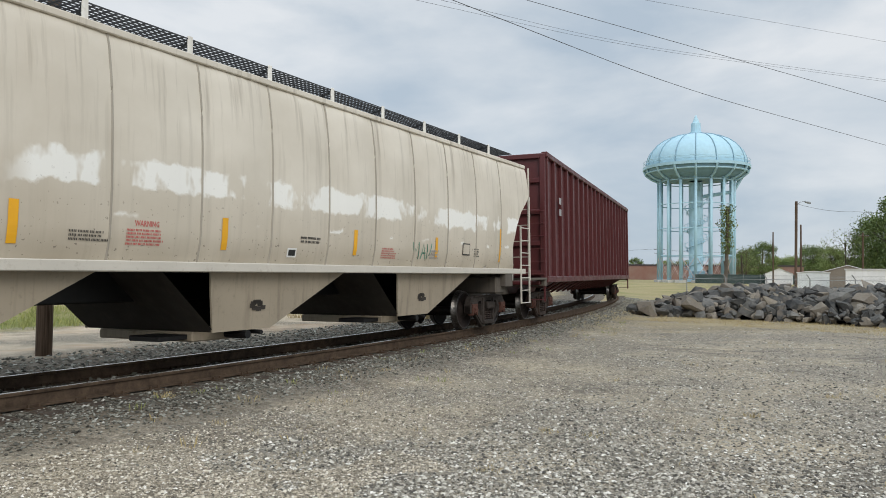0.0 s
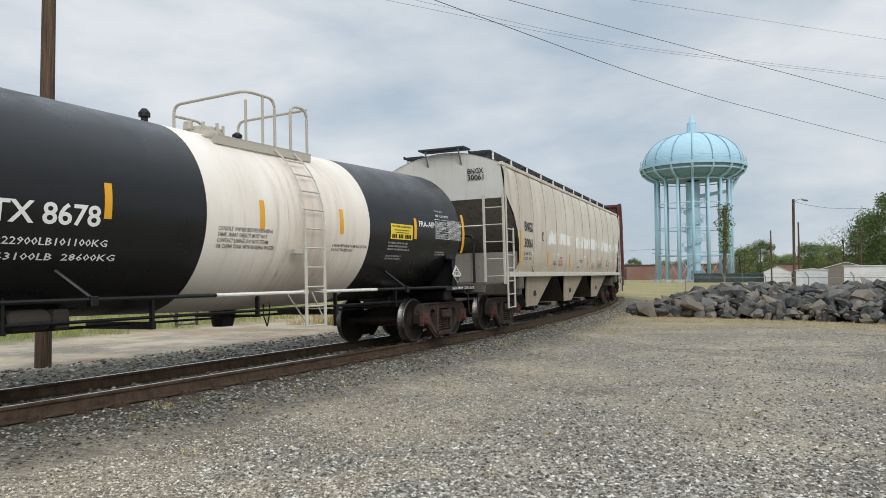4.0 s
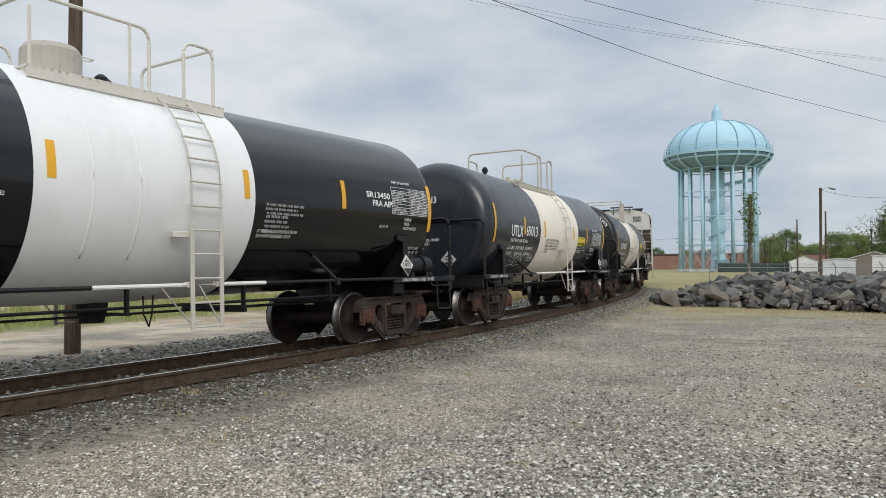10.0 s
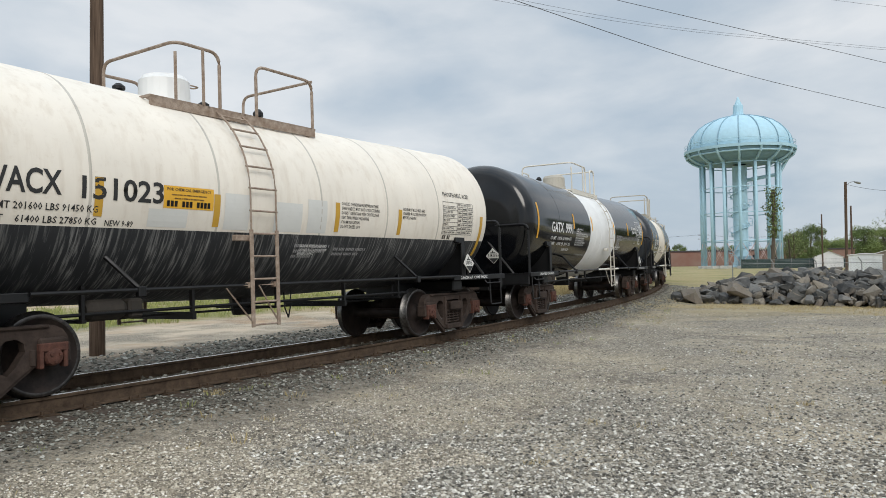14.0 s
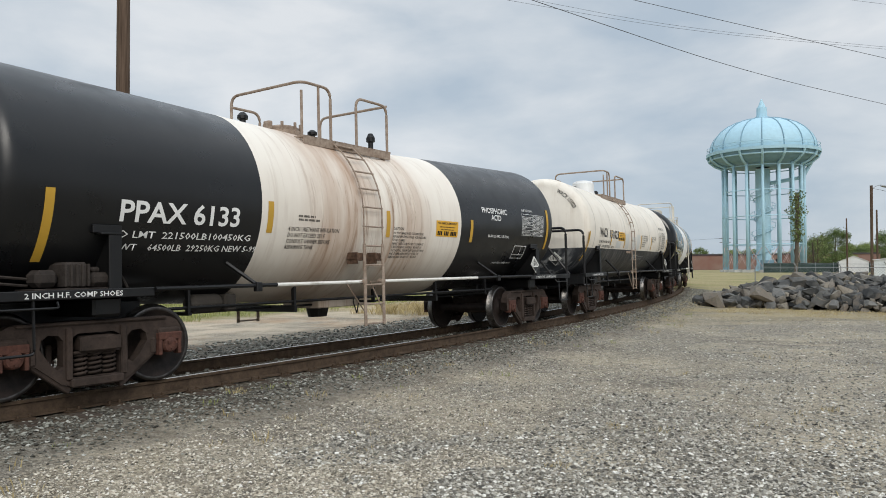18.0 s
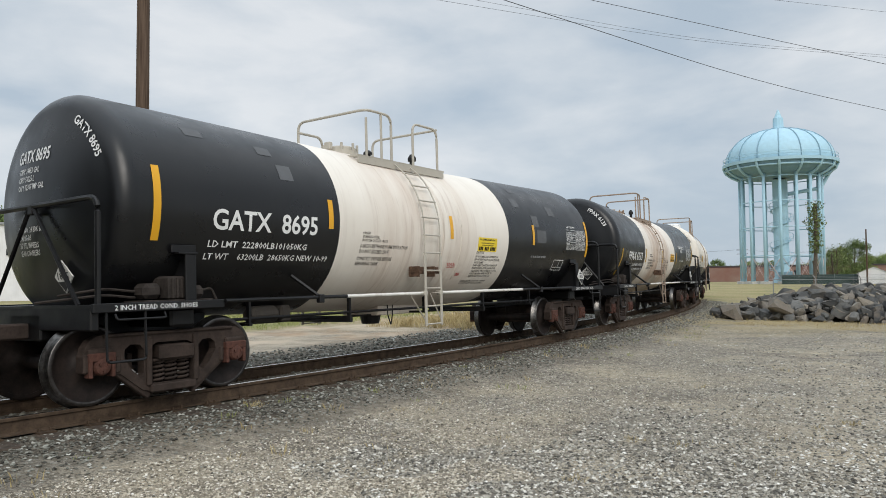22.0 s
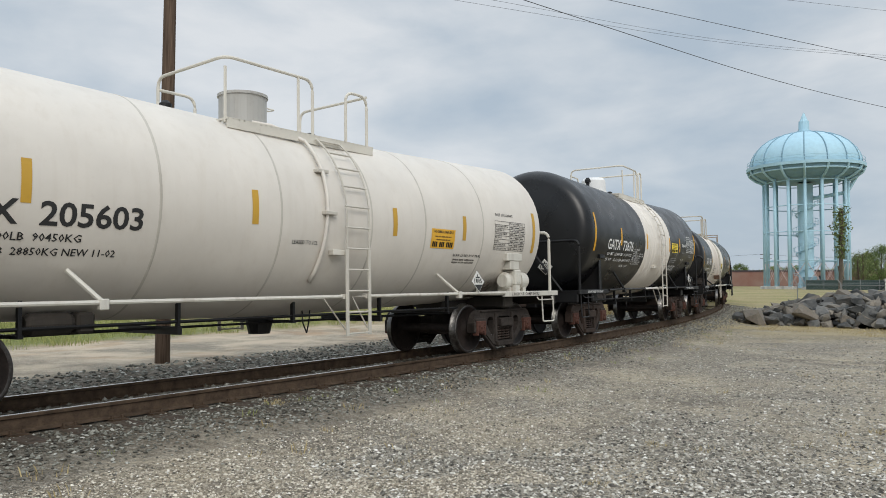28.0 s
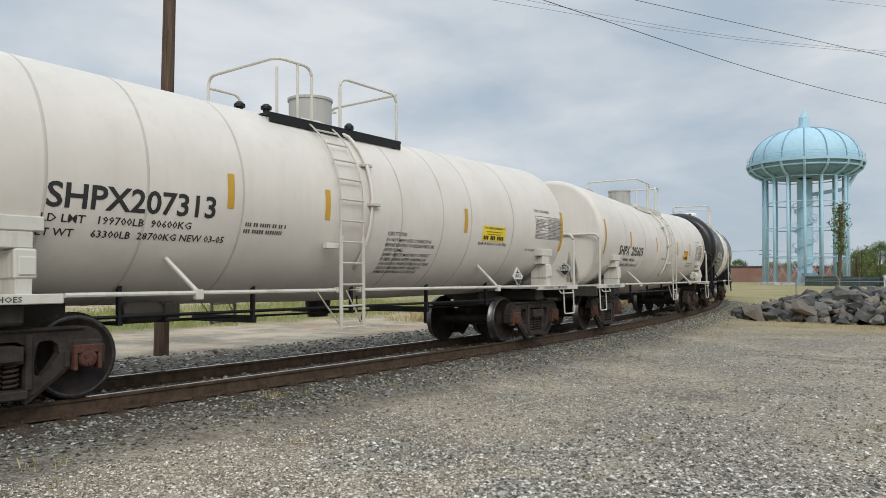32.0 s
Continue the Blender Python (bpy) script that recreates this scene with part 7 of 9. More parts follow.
# ---- the open gondola ahead ----
def gondola_car():
    rear, front = 20.2, 36.9
    mid, tc = (rear + front) / 2, front - rear
    car = thing("gondola_car", "tall maroon gondola car with close vertical side posts", "gondola car", "cars of the train", car_pose(rear, front, 0))
    MOVERS.append((car, rear, front))
    a, b = 18.85 - mid, 38.3 - mid
    for y in (-1, 1):
        part("side_wall", box(bmesh.new(), a, b, min(y * 1.44, y * 1.48), max(y * 1.44, y * 1.48), 1.15, 4.75), M_GOND, car)
        part("top_chord", box(bmesh.new(), a - 0.03, b + 0.03, min(y * 1.42, y * 1.60), max(y * 1.42, y * 1.60), 4.66, 4.82, 0.02), M_GOND, car)
        part("side_sill", box(bmesh.new(), a, b, min(y * 1.42, y * 1.58), max(y * 1.42, y * 1.58), 1.08, 1.26, 0.015), M_GOND, car)
        for i in range(21):
            x = a + 0.12 + i * (b - a - 0.24) / 20
            bm = box(bmesh.new(), x - 0.055, x + 0.055, min(y * 1.47, y * 1.585), max(y * 1.47, y * 1.585), 1.15, 4.68, 0.012)
            part("side_post", bm, M_GOND, car)
            if 1 < i < 19:
                bm = tube(bmesh.new(), [(x, y * 1.50, 1.15), (x + 0.02, y * 0.75, 0.72)], 0.035, 4)
                part("sill_gusset", bm, M_GOND, car)
    part("floor", box(bmesh.new(), a, b, -1.44, 1.44, 1.10, 1.20), M_GOND, car)
    part("centre_sill", box(bmesh.new(), a - 0.1, b + 0.1, -0.32, 0.32, 0.74, 1.1, 0.02), M_GOND, car)
    for way, x in ((-1, a), (1, b)):
        part("end_wall", box(bmesh.new(), *sorted((x, x + way * -0.05)), -1.46, 1.46, 1.15, 4.72), M_GOND, car)
        for z in (1.35, 2.2, 3.1, 4.0, 4.7):
            part("end_stiffener", box(bmesh.new(), *sorted((x, x + way * 0.10)), -1.50, 1.50, z - 0.07, z + 0.07, 0.015), M_GOND, car)
        for yy in (-1.46, 1.46):
            part("corner_post", box(bmesh.new(), *sorted((x - way * 0.02, x + way * 0.12)), yy - 0.08, yy + 0.08, 1.0, 4.76, 0.015), M_GOND, car)
        part("end_platform", box(bmesh.new(), *sorted((x, x + way * 0.55)), -1.45, 1.45, 1.02, 1.14, 0.02), M_GOND, car)
        for yy in (-1, 1):
            lad = part("ladder", box(bmesh.new(), x + way * 0.13 - 0.02, x + way * 0.13 + 0.02, yy * 1.50 - 0.03, yy * 1.50 + 0.03, 0.55, 3.4), M_GOND, car)
            for k in range(8):
                part("rung", tube(bmesh.new(), [(x + way * 0.16, yy * 1.5, 0.6 + 0.36 * k), (x + way * 0.16, yy * 1.05, 0.6 + 0.36 * k)], 0.015, 5), M_GOND, lad)
        draft_gear(car, (18.2 - mid) if way < 0 else b + 0.65, way)
        truck(car, way * tc / 2, way * tc / 2 / RADIUS, False)
    for body, z in (("BKTX", 4.18), ("150326", 3.92)):
        bm = bars_bm([(0, 0, 0.42, 0.14)], random.Random(3))
        for v in bm.verts:
            v.co = (a - 0.012, 0.55 - v.co.x, z + v.co.y)
        part("small_print", bm, M_TXW, car, "white print on the end")
    for k, z in enumerate((3.45, 3.1)):
        bm = box(bmesh.new(), a + 1.55, a + 1.85, -1.60, -1.592, z, z + 0.2)
        part("stencil_box", bm, M_TXG, car, "pale stencil")
    return car


gondola_car()


# ---- ground ----
def track_gap(x, y):
    """Metres from the track's middle, positive towards the outside of the curve."""
    return math.hypot(x - CENTRE.x, y - CENTRE.y) - RADIUS


def ground_z(x, y):
    """The lot is flat; the ballast rises to the ties; the far side stays a little higher."""
    d = track_gap(x, y)
    if d > 0:
        base = 0.0
        up = 0.150 * max(0.0, min(1.0, (3.3 - d) / 1.7))
    else:
        base = 0.10 * max(0.0, min(1.0, (-d - 1.0) / 1.5)) * max(0.0, min(1.0, (30 + d) / 20))
        up = max(0.0, 0.150 * max(0.0, min(1.0, (4.0 + d) / 2.0)) - base)
    lump = 0.018 * noise.noise((x * 0.5, y * 0.5, 0)) + 0.012 * noise.noise((x * 1.7, y * 1.7, 3))
    near = math.exp(-(x * x + y * y) / 5000)
    if abs(d) < 1.6:
        lump *= 0.3
    return base + up + lump * near


def spread(lo, hi, fine_lo, fine_hi, step, grow=1.16):
    xs = list(np.arange(fine_lo, fine_hi + step / 2, step))
    s, x = step, fine_hi
    while x < hi:
        s *= grow
        x += s
        xs.append(min(x, hi))
    s, x = step, fine_lo
    while x > lo:
        s *= grow
        x -= s
        xs.insert(0, max(x, lo))
    return xs


def ground_material():
    m = Nodes("gravel_ground", 0.92, 0.0, 0.25)
    geo = m.nt.nodes.new("ShaderNodeNewGeometry")
    pos = geo.outputs["Position"]
    sep = m.nt.nodes.new("ShaderNodeSeparateXYZ")
    m.nt.links.new(pos, sep.inputs[0])
    dx, dy = m.math("SUBTRACT", sep.outputs[0], CENTRE.x), m.math("SUBTRACT", sep.outputs[1], CENTRE.y)
    d = m.math("SUBTRACT", m.math("SQRT", m.math("ADD", m.math("MULTIPLY", dx, dx), m.math("MULTIPLY", dy, dy))), RADIUS)
    wob = m.math("MULTIPLY", m.math("SUBTRACT", m.noise(0.55, 5), 0.5), 2.6)
    dw = m.math("ADD", d, wob)
    # stones: two sizes of cells, each with its own grey
    cells = m.ramp(m.voronoi(26, "Color"), (0.0, (0.085, 0.075, 0.060)), (0.40, (0.305, 0.272, 0.218)), (0.75, (0.52, 0.475, 0.395)), (1.0, (0.74, 0.70, 0.63)))
    fine = m.ramp(m.voronoi(75, "Color"), (0.0, (0.125, 0.108, 0.082)), (0.6, (0.42, 0.372, 0.292)), (1.0, (0.66, 0.605, 0.505)))
    # cell edges darkened, painting in the shade between stones
    cells = m.mix(1.0, cells, m.ramp(m.voronoi(26, "Distance", "DISTANCE_TO_EDGE"), (0.0, 0.18), (0.16, 1.0)), "MULTIPLY")
    fine = m.mix(1.0, fine, m.ramp(m.voronoi(75, "Distance", "DISTANCE_TO_EDGE"), (0.0, 0.30), (0.16, 1.0)), "MULTIPLY")
    lot = m.mix(m.ramp(m.noise(1.1, 4), (0.38, 0.25), (0.62, 0.8)), fine, cells)
    dust = m.ramp(m.noise(0.42, 5, 0.6), (0.45, 0.0), (0.68, 0.6))
    lot = m.mix(dust, lot, m.mix(m.noise(30, 4), (0.43, 0.36, 0.25), (0.56, 0.48, 0.35)))
    dark = m.ramp(m.noise(0.33, 5, 0.62, (1, 1.6, 1), "Object", 0.6), (0.53, 0.0), (0.62, 0.7))
    lot = m.mix(m.math("MULTIPLY", dark, m.ramp(m.noise(5, 6, 0.7), (0.40, 0.15), (0.58, 1.0))), lot, (0.11, 0.098, 0.085))
    lot = m.mix(1.0, lot, m.ramp(m.noise(7.0, 8, 0.75), (0.30, 0.62), (0.50, 1.05), (0.70, 1.45)), "MULTIPLY")
    weeds = m.ramp(m.noise(0.8, 6, 0.7), (0.66, 0.0), (0.76, 0.35))
    lot = m.mix(weeds, lot, m.ramp(m.noise(40, 3), (0.3, (0.20, 0.165, 0.085)), (0.7, (0.36, 0.30, 0.16))))
    ball = m.ramp(m.voronoi(20, "Color"), (0.0, (0.036, 0.031, 0.025)), (0.5, (0.135, 0.118, 0.092)), (0.85, (0.22, 0.20, 0.165)), (1.0, (0.34, 0.32, 0.28)))
    ball = m.mix(m.ramp(m.noise(0.9, 5), (0.45, 0.0), (0.65, 0.55)), ball, (0.125, 0.090, 0.062))
    sand = m.mix(m.noise(18, 6), (0.50, 0.405, 0.290), (0.68, 0.585, 0.460))
    sand = m.mix(m.ramp(m.noise(0.5, 6, 0.65), (0.40, 0.0), (0.58, 0.9)), sand, fine)
    sand = m.mix(m.ramp(m.noise(0.28, 5, 0.6, (1, 1, 1), "Object", 0.4), (0.50, 0.0), (0.64, 0.75)), sand, m.mix(m.noise(9, 6), (0.34, 0.215, 0.125), (0.52, 0.36, 0.225)))
    grass = m.ramp(m.noise(6, 8, 0.7), (0.3, (0.13, 0.16, 0.045)), (0.55, (0.22, 0.24, 0.075)), (0.75, (0.36, 0.32, 0.15)))
    dry = m.ramp(m.noise(9, 8, 0.7), (0.3, (0.24, 0.19, 0.095)), (0.7, (0.52, 0.43, 0.25)))
    near = m.mix(m.math("MULTIPLY", m.math("SUBTRACT", dw, 1.5), 0.7, True), ball, lot)
    # beyond the lot, past the rocks: dry verge, then grass
    y_ = sep.outputs[1]
    far_out = m.ramp(m.math("MULTIPLY", m.math("SUBTRACT", m.math("ADD", y_, m.math("MULTIPLY", wob, 2.2)), 20.5), 0.14, True), (0.0, 0.0), (1.0, 1.0))
    near = m.mix(far_out, near, m.mix(m.ramp(m.noise(0.35, 5), (0.46, 0.05), (0.6, 0.85)), dry, lot))
    meadow = m.ramp(m.math("MULTIPLY", m.math("SUBTRACT", y_, 44.0), 0.08, True), (0.0, 0.0), (1.0, 1.0))
    near = m.mix(meadow, near, m.mix(m.ramp(m.noise(0.12, 4), (0.35, 0.25), (0.55, 0.9)), grass, dry))
    inner = m.math("MULTIPLY", dw, -1.0)
    behind = m.mix(m.ramp(m.math("MULTIPLY", m.math("SUBTRACT", inner, 3.4), 0.7, True), (0.0, 0.0), (1.0, 1.0)), ball, sand)
    behind = m.mix(m.ramp(m.math("MULTIPLY", m.math("SUBTRACT", inner, 9.5), 0.6, True), (0.0, 0.0), (1.0, 1.0)), behind, grass)
    behind = m.mix(m.math("MULTIPLY", m.math("MULTIPLY", m.math("SUBTRACT", inner, 21.0), 0.5, True), m.math("MULTIPLY", m.math("SUBTRACT", 29.0, inner), 0.5, True)), behind, sand)
    brown = m.math("MULTIPLY", m.math("MULTIPLY", m.math("SUBTRACT", sep.outputs[1], 22.0), 0.15, True), m.math("MULTIPLY", m.math("SUBTRACT", inner, 2.6), 0.8, True))
    behind = m.mix(m.math("MULTIPLY", brown, m.ramp(m.noise(0.5, 4), (0.4, 0.3), (0.6, 0.95))), behind, dry)
    side = m.math("GREATER_THAN", d, 0.0)
    m.color(m.mix(side, behind, near))
    h = m.math("ADD", m.math("MULTIPLY", m.voronoi(26, "Distance"), -0.7), m.math("MULTIPLY", m.voronoi(75, "Distance"), -0.25))
    m.bump(h, 1.0, 0.05)
    return m.mat


M_GROUND = ground_material()
gx = spread(-1500, 1500, -14, 18, 0.2)
gy = spread(-1500, 2500, -3, 42, 0.2)
verts = [(x, y, ground_z(x, y)) for y in gy for x in gx]
nx = len(gx)
faces = [(j * nx + i, j * nx + i + 1, (j + 1) * nx + i + 1, (j + 1) * nx + i) for j in range(len(gy) - 1) for i in range(nx - 1)]
me = bpy.data.meshes.new("ground")
me.from_pydata(verts, [], faces)
me.polygons.foreach_set("use_smooth", [True] * len(faces))
me.materials.append(M_GROUND)
ground = tagged(new("ground", me), "grey gravel lot with ballast and dry grass", "ground", kind="structure")

# ---- rails on ties ----
railway = thing("railway_track", "curved railway track with rusty rails on worn ties", "railway track")
railway["kind"] = "structure"
S0, S1 = -32.0, 75.0
PROFILE = [(-0.070, -0.185), (0.070, -0.185), (0.070, -0.172), (0.012, -0.155), (0.009, -0.045), (0.034, -0.036), (0.036, -0.008), (0.028, 0.0), (-0.028, 0.0), (-0.036, -0.008), (-0.034, -0.036), (-0.009, -0.045), (-0.012, -0.155), (-0.070, -0.172)]


def rail_mesh(off):
    bm = bmesh.new()
    rings = []
    n = 220
    for i in range(n + 1):
        s = S0 + (S1 - S0) * i / n
        ring = []
        for a, z in PROFILE:
            p = on_track(s, off + a)
            ring.append(bm.verts.new((p.x, p.y, RAIL_Z + off * CANT + z)))
        rings.append(ring)
    for a, b in zip(rings, rings[1:]):
        for i in range(len(PROFILE)):
            j = (i + 1) % len(PROFILE)
            f = bm.faces.new((a[i], a[j], b[j], b[i]))
            f.material_index = 1 if i in (7, 8) else 0
    return bm


for off in (-0.7525, 0.7525):
    part("rail", rail_mesh(off), (M_RAIL, M_RAILTOP), railway, "rusty rail with a polished head")
tie_me = to_mesh(box(bmesh.new(), -0.115, 0.115, -1.30, 1.30, -0.17, 0.0, 0.012), "tie", M_TIE)
pl_bm = box(bmesh.new(), -0.09, 0.09, -0.17, 0.17, 0.0, 0.018)
for sx in (-1, 1):
    for sy in (-1, 1):
        box(pl_bm, sx * 0.06 - 0.012, sx * 0.06 + 0.012, sy * 0.085 - 0.014, sy * 0.085 + 0.014, 0.0, 0.055)
plate_me = to_mesh(pl_bm, "tie_plate", M_RAIL)
rng = random.Random(11)
k = 0
s = -22.0
while s < 50:
    p = on_track(s)
    ang = s / RADIUS + math.atan2(FOOT.y, FOOT.x) + math.pi / 2
    z = RAIL_Z - 0.203
    m = Matrix.Translation((p.x, p.y, z)) @ Matrix.Rotation(ang + rng.uniform(-0.02, 0.02), 4, "Z") @ Matrix.Rotation(-CANT, 4, "X")
    tie = part("tie", tie_me, None, railway, "", m @ Matrix.Translation((0, rng.uniform(-0.06, 0.06), 0)))
    for off in (-0.7525, 0.7525):
        part("tie_plate", plate_me, None, railway, "", m @ Matrix.Translation((0, -off, 0)))
    s += 0.52 + rng.uniform(-0.03, 0.03)


# ---- the utility pole behind the track, and the wires overhead ----
def polar(az, dist, z=0.0):
    return (dist * math.sin(radians(az)), dist * math.cos(radians(az)), z)


M_POLE = Nodes("weathered_pole_wood", 0.9, 0.0, 0.2)
M_POLE.color(M_POLE.mix(M_POLE.ramp(M_POLE.noise(5, 7, 0.6, (6, 6, 0.25)), (0.35, 0.0), (0.7, 1.0)), (0.050, 0.032, 0.022), (0.150, 0.105, 0.075)))
M_POLE.bump(M_POLE.noise(7, 6, 0.6, (8, 8, 0.2)), 0.5, 0.01)
M_POLE = M_POLE.mat
M_WIRE = paint("dark_wire", (0.05, 0.05, 0.053), 0.6, 0.1, streak=False)
M_STEEL = rusty("grey_galvanised_steel", (0.22, 0.23, 0.24), (0.34, 0.35, 0.36), 0.5, 6, 0.5)


def wood_pole(name, label, x, y, h, r, lean=(0, 0), z=0.0, arms=()):
    p = thing(name, label, "utility pole", at=pose(x, y, z))
    bm = bmesh.new()
    pts = [(lean[0] * k / 8, lean[1] * k / 8, -0.3 + (h + 0.3) * k / 8) for k in range(9)]
    rings = []
    for k, c in enumerate(pts):
        rr = r * (1.0 - 0.28 * k / 8)
        rings.append([bm.verts.new((c[0] + rr * math.cos(i * math.tau / 14), c[1] + rr * math.sin(i * math.tau / 14), c[2])) for i in range(14)])
    for a, b in zip(rings, rings[1:]):
        for i in range(14):
            bm.faces.new((a[i], a[(i + 1) % 14], b[(i + 1) % 14], b[i]))
    bm.faces.new(rings[-1])
    part("pole", bm, M_POLE, p, smooth=True)
    for z_, half, turn in arms:
        part("crossarm", box(bmesh.new(), -half, half, -0.06, 0.06, z_ - 0.06, z_ + 0.06, 0.01), M_POLE, p, "", pose(0, -r, 0, 0, 0, turn))
        for k in (-0.9, -0.45, 0.45, 0.9):
            bm = lathe(bmesh.new(), [(0, 0.0), (0, 0.05), (0.08, 0.06), (0.14, 0.03), (0.14, 0.0)], "z", 8)
            bmesh.ops.translate(bm, verts=bm.verts[:], vec=(k * half, 0, z_ + 0.06))
            part("insulator", bm, M_STEEL, p, "", pose(0, -r, 0, 0, 0, turn))
    return p


wood_pole("utility_pole", "tall weathered wooden utility pole beside the track", -7.29, 13.52, 11.5, 0.143, (0.02, 0.05), 0.1)


def wire(name, pts, r, sag=0.0, label="thin dark power wire strung overhead"):
    pts = rounded(pts, 12.0, 10) if not sag else [Vector(p) for p in pts]
    line = []
    for a, b in zip(pts, pts[1:]):
        steps = 14 if sag else 3
        for i in range(steps):
            t = i / steps
            q = a.lerp(b, t)
            q.z -= sag * 4 * t * (1 - t)
            line.append(q)
    line.append(pts[-1])
    ob = new(name, to_mesh(tube(bmesh.new(), line, r, 5), name, M_WIRE))
    return tagged(ob, label, "wire", "overhead wires")


def along(a, b, t):
    return tuple(p + (q - p) * t for p, q in zip(a, b))


w1a, w1b, w1c = (0.17, 19.3, 9.0), (9.09, 28.28, 9.0), (24.6, 40.4, 9.0)
wire("power_wire", [along(w1a, w1b, -2.6), w1a, w1b, w1c, along(w1b, w1c, 2.6)], 0.0105)
w2a, w2c = (2.94, 26.55, 11.75), (20.9, 34.35, 10.0)
wire("power_wire", [along(w2a, w2c, -1.2), w2a, w2c, along(w2a, w2c, 2.4)], 0.0105)
for dz, dr in ((0.0, 0.0), (0.28, 0.5)):
    w3a, w3b, w3c = (-1.15, 27.35 + dr, 12.0 + dz * 1.5), (7.95, 32.7 + dr, 12.0 + dz), (23.3, 38.3 + dr, 12.0 + dz)
    wire("power_wire", [along(w3a, w3b, -1.5), w3a, w3b, w3c, along(w3b, w3c, 2.6)], 0.006)
w4a, w4c = (8.76, 32.35, 14.0), (23.1, 37.9, 14.0)
wire("power_wire", [along(w4a, w4c, -1.6), w4a, w4c, along(w4a, w4c, 2.6)], 0.006)

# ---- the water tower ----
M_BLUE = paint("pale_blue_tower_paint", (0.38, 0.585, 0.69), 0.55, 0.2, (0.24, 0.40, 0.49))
# Darker copy of M_BLUE with the bowl's underside shade painted in; ribs share it.
M_BLUED = paint("shaded_blue_tower_paint", (0.20, 0.335, 0.42), 0.55, 0.3, (0.12, 0.20, 0.25))
M_CONC = rusty("pale_concrete", (0.45, 0.44, 0.41), (0.60, 0.59, 0.56), 0.9, 2)


def water_tower():
    tw = thing("water_tower", "pale blue domed water tower on many slender legs", "water tower", at=pose(*polar(19.1, 160, 0.15)))
    seg = 64
    bm = lathe(bmesh.new(), [(30.7, 0.0), (30.6, 1.2), (30.35, 3.0), (29.85, 4.9), (29.0, 6.75), (28.0, 8.1), (27.0, 9.0), (26.0, 9.55), (25.0, 9.85), (23.8, 9.9)], "z", seg)
    part("tank_dome", bm, M_BLUE, tw, smooth=True)
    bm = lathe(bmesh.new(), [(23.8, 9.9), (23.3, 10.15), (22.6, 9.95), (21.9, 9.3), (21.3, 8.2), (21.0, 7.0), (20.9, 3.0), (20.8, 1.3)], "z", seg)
    part("tank_bowl", bm, M_BLUED, tw, "blue underside of the tank, darkened with painted shade", smooth=True)
    bm = lathe(bmesh.new(), [(23.30, 9.8), (23.15, 10.6), (23.75, 10.65), (23.85, 9.8)], "z", seg)
    part("balcony", bm, M_BLUE, tw)
    part("stiffening_ring", tube(bmesh.new(), [(10.02 * math.cos(i * math.tau / 64), 10.02 * math.sin(i * math.tau / 64), 22.45) for i in range(64)], 0.16, 5, closed=True), M_BLUE, tw)
    for z in (24.35, 24.85):
        bm = tube(bmesh.new(), [(10.45 * math.cos(i * math.tau / 64), 10.45 * math.sin(i * math.tau / 64), z) for i in range(64)], 0.05, 5, closed=True)
        part("balcony_rail", bm, M_BLUE, tw)
    prof = [(30.72, 0.5), (30.62, 1.22), (30.38, 3.02), (29.88, 4.93), (29.03, 6.78), (28.03, 8.14), (27.02, 9.04), (26.0, 9.59), (25.0, 9.89), (23.9, 9.94)]
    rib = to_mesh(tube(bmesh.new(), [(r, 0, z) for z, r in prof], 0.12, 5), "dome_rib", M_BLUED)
    strut = to_mesh(tube(bmesh.new(), [(10.45, 0, 23.4), (10.0, 0, 22.3), (8.9, 0, 21.4), (7.45, 0, 20.7)], 0.26, 5), "balcony_bracket", M_BLUE)
    leg = to_mesh(tube(bmesh.new(), [(7.45, 0, 0.3), (7.45, 0, 21.2)], 0.29, 10), "leg", M_BLUE, smooth=True)
    foot = to_mesh(box(bmesh.new(), 6.6, 8.3, -0.85, 0.85, -0.3, 0.35, 0.03), "footing", M_CONC)
    for k in range(16):
        turn = k * 22.5 + 19.1
        part("dome_rib", rib, None, tw, "", pose(0, 0, 0, 0, 0, -turn))
        part("balcony_bracket", strut, None, tw, "", pose(0, 0, 0, 0, 0, -turn))
        lg = part("leg", leg, None, tw, "", pose(0, 0, 0, 0, 0, -turn))
        part("footing", foot, None, lg, "pale concrete footing")
        a, b = math.radians(-turn), math.radians(-turn - 22.5)
        p, q = (7.45 * math.cos(a), 7.45 * math.sin(a)), (7.45 * math.cos(b), 7.45 * math.sin(b))
        for (c, d) in ((p, q), (q, p)):
            part("brace_rod", tube(bmesh.new(), [(*c, 0.5), (*d, 5.2)], 0.05, 4), M_RODS, tw, "pale pinkish brace rod")
    for z in (5.3, 10.8, 15.8, 20.6):
        bm = tube(bmesh.new(), [(7.45 * math.cos(i * math.tau / 16 + radians(19.1)), -7.45 * math.sin(i * math.tau / 16 + radians(19.1)), z) for i in range(16)], 0.10, 6, closed=True)
        part("ring_beam", bm, M_BLUE, tw)
    bm = lathe(bmesh.new(), [(0.0, 1.9), (0.9, 1.55), (1.2, 1.4), (20.4, 1.4)], "z", 28)
    part("riser_column", bm, M_BLUE, tw, smooth=True)
    bm = bmesh.new()
    helix = [(1.72 * math.cos(i * 0.3), 1.72 * math.sin(i * 0.3), 1.0 + 15.5 * i / 84) for i in range(85)]
    tube(bm, helix, 0.10, 5)
    tube(bm, [(x * 1.35, y * 1.35, z + 1.0) for x, y, z in helix], 0.05, 4)
    for i in range(0, 85, 2):
        x, y, z = helix[i]
